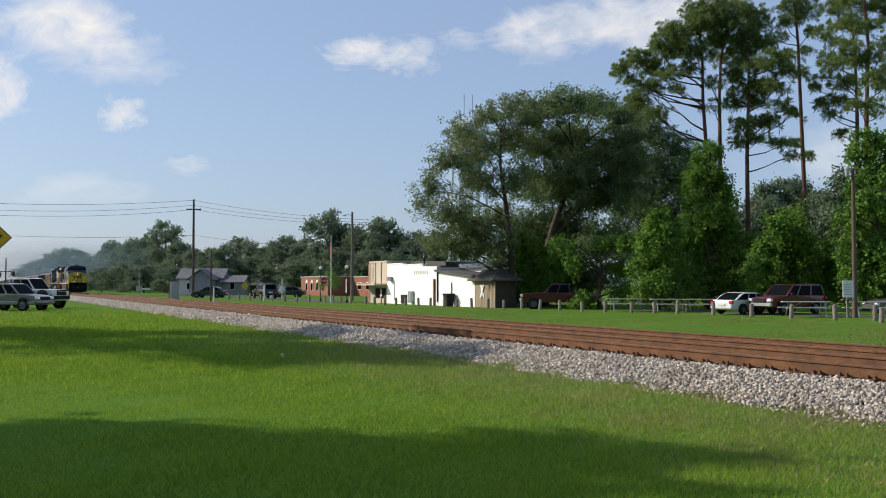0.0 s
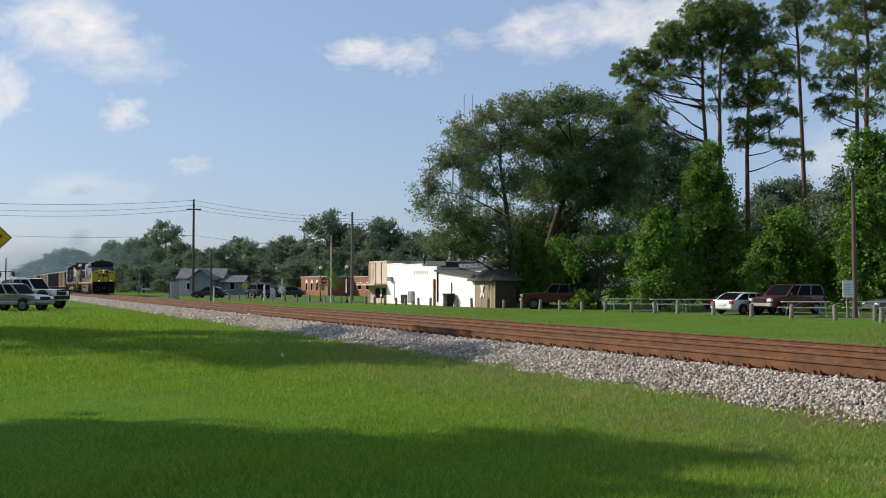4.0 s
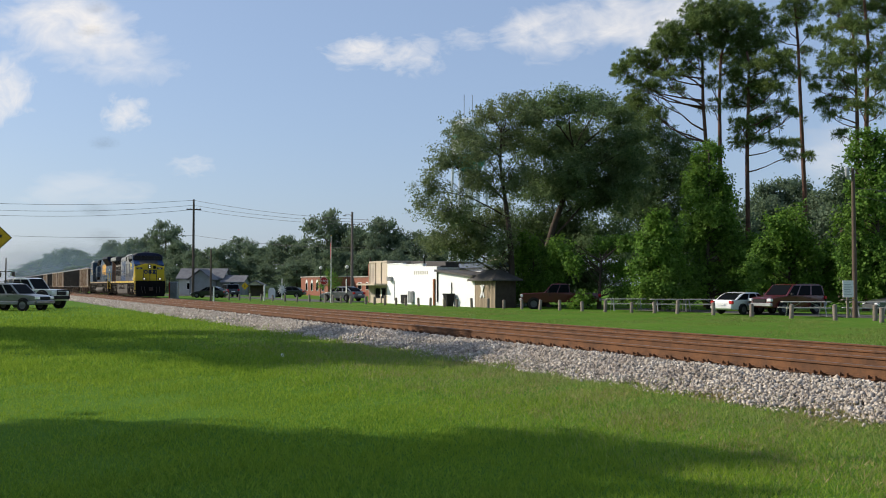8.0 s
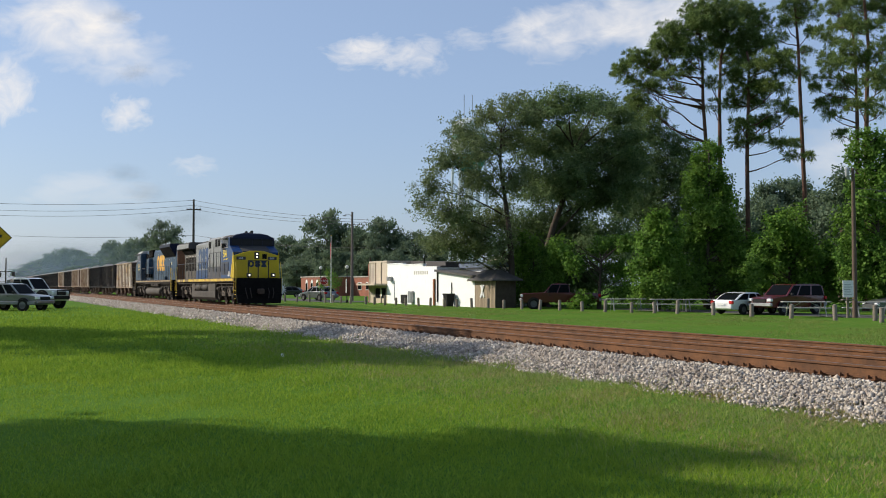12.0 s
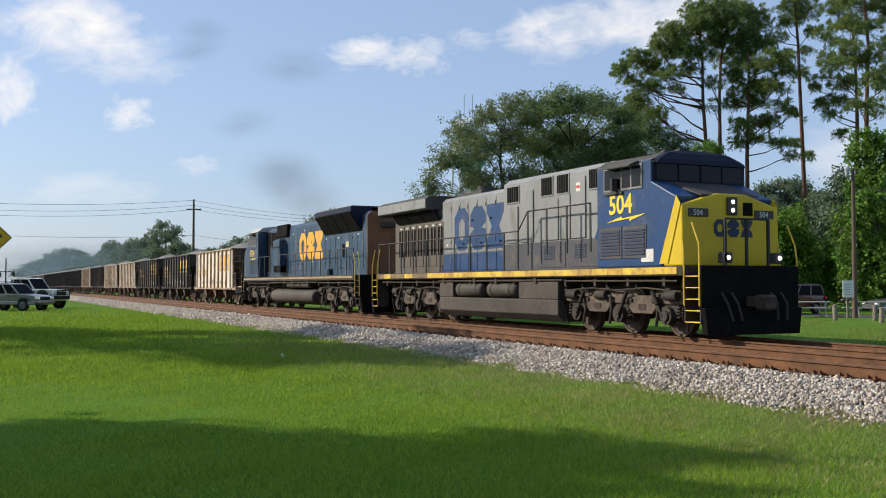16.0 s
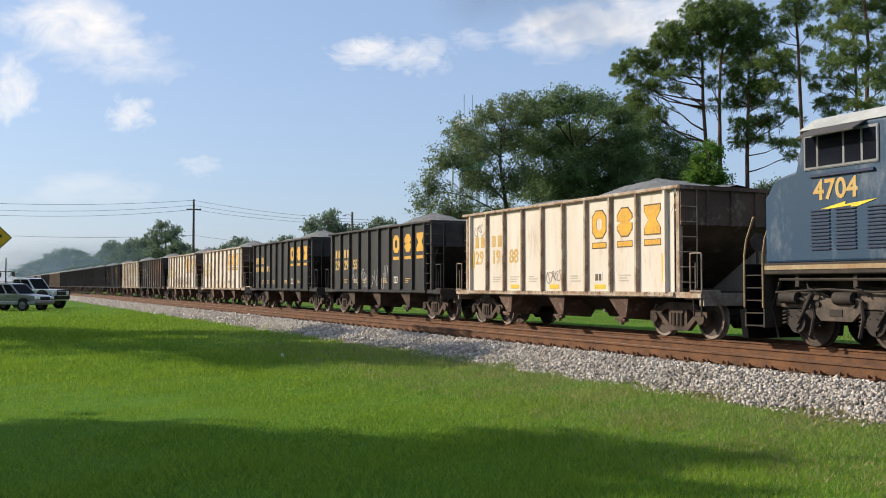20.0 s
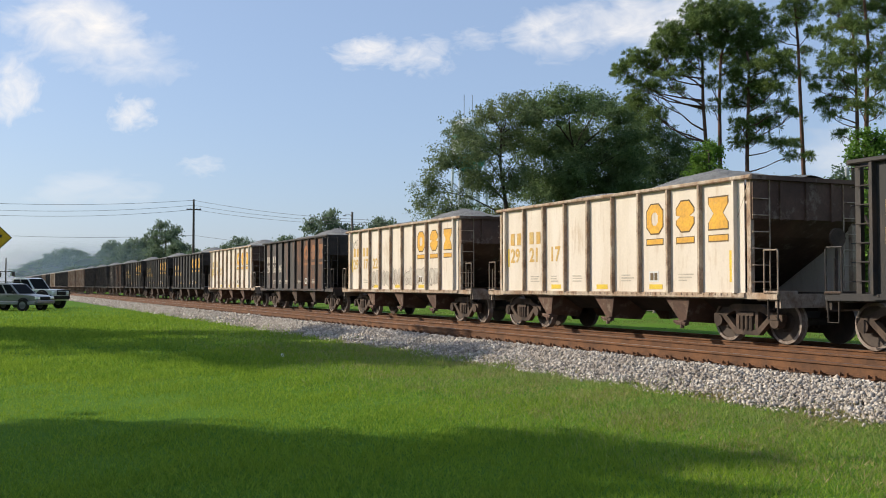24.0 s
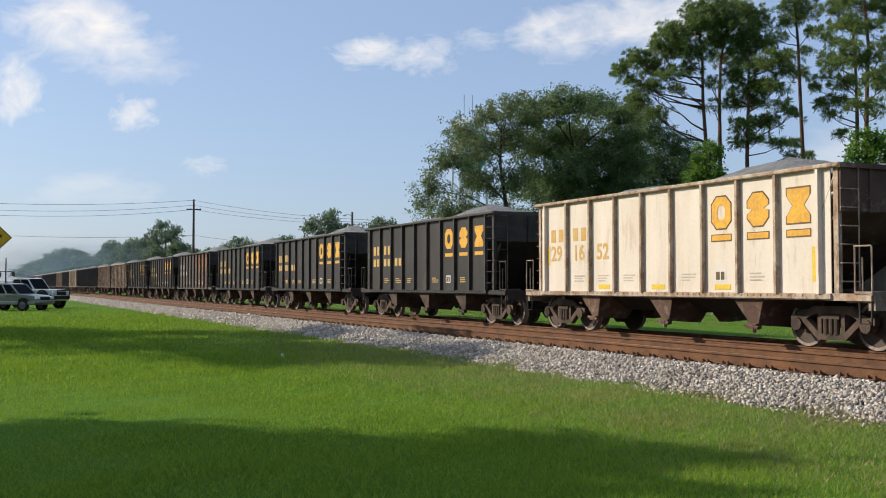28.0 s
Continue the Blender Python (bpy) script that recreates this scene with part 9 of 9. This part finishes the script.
s.loft([[(q * math.cos(math.pi * k / 8), 0.12 * q * q, q * math.sin(math.pi * k / 8)) for k in range(16)] for q in (0.0008, 0.3, 0.6, 0.84)], caps=False)
WISP, PUFF = bpy.data.meshes.new("smoke_wisp"), bpy.data.meshes.new("smoke_puff")
for me, mt in ((WISP, smoke_mat("thin_diesel_smoke", 0.24)), (PUFF, smoke_mat("fresh_diesel_smoke", 0.25))):
    me.from_pydata(s.v, [], s.f)
    me.materials.append(mt)


def make_smoke():
    rnd = random.Random(12)
    plans = []
    for k in range(12):
        plans.append((1, 7.6 + 11.2 * k / 12, 0.40))
    for k in range(6):
        plans.append((1, 0.2 + 1.2 * k, 0.40))
    for k in range(7):
        plans.append((1, 15.1 + 0.37 * k, 0.40))
    for k in range(2):
        plans.append((0, 11.0 + 5.0 * k / 3, -3.1))
    for unit, born, dx in plans:
        fresh = any(abs(born - 15.1 - 0.37 * k) < 1e-6 for k in range(7))
        ob = part("smoke_puff", PUFF if fresh else WISP, None)
        ob.scale = (2.7, 0.9, 2.0) if fresh else (3.6, 0.9, 1.6)
        tagged(ob, "thin grey wisp of diesel exhaust smoke", "smoke", "exhaust smoke")
        ob.visible_shadow = True
        SMOKE.append((ob, unit, born, dx, rnd.uniform(-1, 1), rnd.uniform(-1, 1), rnd.uniform(0.75, 1.25), rnd.uniform(-14, 14)))


make_smoke()


def hanging_haze():
    """Thin bluish sheets over the line: hanging exhaust, and added haze before the far trees."""
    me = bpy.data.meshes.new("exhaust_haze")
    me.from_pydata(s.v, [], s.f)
    me.materials.append(smoke_mat("exhaust_and_distance_haze", 0.42))
    # near-white, so the sheets pale the tree line as distance haze would
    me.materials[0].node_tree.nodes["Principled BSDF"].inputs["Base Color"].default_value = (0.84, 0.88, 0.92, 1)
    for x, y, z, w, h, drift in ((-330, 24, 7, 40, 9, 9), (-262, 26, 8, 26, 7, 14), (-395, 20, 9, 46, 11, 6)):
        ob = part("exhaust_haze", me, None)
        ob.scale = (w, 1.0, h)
        tagged(ob, "thin bluish sheet of exhaust and distance haze over the railway", "smoke", "exhaust smoke")
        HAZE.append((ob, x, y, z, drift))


HAZE = []
hanging_haze()


# ---- what moves ----
def smoke_rows(unit, born, dx, sx, sy, lift, turn):
    """Inside the engine until it leaves the stack, then up, slowing, and apart."""
    back = (11.15 if unit == 0 else 33.58) - dx
    rows = []
    times = sorted(set([0.0, 28.0] + [born - 0.01] + [min(28.0, born + q) for q in (0.15, 0.35, 0.7, 1.2, 2.0, 3.5, 6.0, 9.0)]))
    for t in times:
        q = t - born
        x = HEAD(min(t, born)) - back
        z = FAR_Z + 3.2
        y = FAR_Y
        if q > 0:
            x += SPEED * 0.35 * (1 - math.exp(-q / 0.35)) + 0.9 * q + sx * (0.6 * q + 0.3 * min(q, 1.0))
            z += 1.3 * min(1.0, q / 0.1) + lift * (3.6 * (1 - math.exp(-q / 0.7)) + 0.6 * q + 2.0 * max(0.0, q - 1.6) ** 2) + sy * 0.6 * q
            y += sy * 0.7 * q + 0.3 * q
        rows.append((t, pose(x, y, z, 0, min(max(q, 0.0), 1.0) * turn * 0.6, min(max(q, 0.0) / 0.35, 1.0) * (66 + turn))))
    return rows


def motions():
    for car, back in TRAIN:
        walk(car, [(t, pose(HEAD(t) - back, FAR_Y, FAR_Z)) for t in (0.0, 1.5, 3.0, 4.5, 6.0, 7.5, 9.0, 10.5, 12.0, 14.0, 16.0, 18.0, 21.0, 24.5, 28.0)])
    spin = {}
    steps = range(0, 841, 2)
    for car, back in TRAIN:
        for ob in car.children_recursive:
            if ob.name.split(".")[0] != "wheelset":
                continue
            x, z = ob.matrix_basis.translation.x, ob.matrix_basis.translation.z
            key = (round(x, 3), round(z, 3))
            if key not in spin:
                spin[key] = [(f / 30, pose(x, 0, z, 0, math.degrees((HEAD(f / 30) - HEAD(0)) / z) % 360, 0)) for f in steps]
            walk(ob, spin[key])
    for ob, place, drift in CLOUDS:
        walk(ob, [(t, Matrix.Translation(place + RIGHT_WAY * (drift * t / 28)) @ pose(0, 0, 0, 0, 0, 64.8)) for t in (0.0, 14.0, 28.0)])
    for ob, unit, born, dx, sx, sy, lift, turn in SMOKE:
        walk(ob, smoke_rows(unit, born, dx, sx, sy, lift, turn))
    for ob, x, y, z, drift in HAZE:
        walk(ob, [(t, pose(x + drift * t / 28, y, z, 0, 0, 66)) for t in (0.0, 28.0)])
    walk(JEEP, [(0.0, pose(-119.2, 32.2, 0.04, 0, 0, 181)), (2.0, pose(-119.4, 32.2, 0.04, 0, 0, 181)), (3.5, pose(-121.0, 32.2, 0.04, 0, 0, 181)), (5.8, pose(-128.0, 32.1, 0.04, 0, 0, 181)), (7.6, pose(-135.2, 32.0, 0.04, 0, 0, 181)), (10.0, pose(-146.0, 32.0, 0.04, 0, 0, 181)), (13.0, pose(-158.0, 31.6, 0.04, 0, 0, 190)), (15.0, pose(-159.6, 29.5, 0.06, 0, 0, 255)), (28.0, pose(-159.7, 29.0, 0.06, 0, 0, 260))])
    walk(SILVER, [(0.0, pose(-92.6, 70.0, 0.06, 0, 0, 270)), (3.0, pose(-92.6, 58.0, 0.06, 0, 0, 270)), (5.5, pose(-92.6, 45.0, 0.06, 0, 0, 268)), (6.4, pose(-93.0, 39.5, 0.06, 0, 0, 262)), (7.0, pose(-93.6, 36.6, 0.06, 0, 0, 240)), (7.6, pose(-95.0, 34.7, 0.06, 0, 0, 215)), (8.6, pose(-97.4, 33.4, 0.06, 0, 0, 204)), (10.0, pose(-98.9, 33.0, 0.06, 0, 0, 200)), (12.4, pose(-100.2, 32.7, 0.06, 0, 0, 198)), (15.0, pose(-100.8, 32.6, 0.06, 0, 0, 197)), (28.0, pose(-100.9, 32.6, 0.06, 0, 0, 197))])


motions()
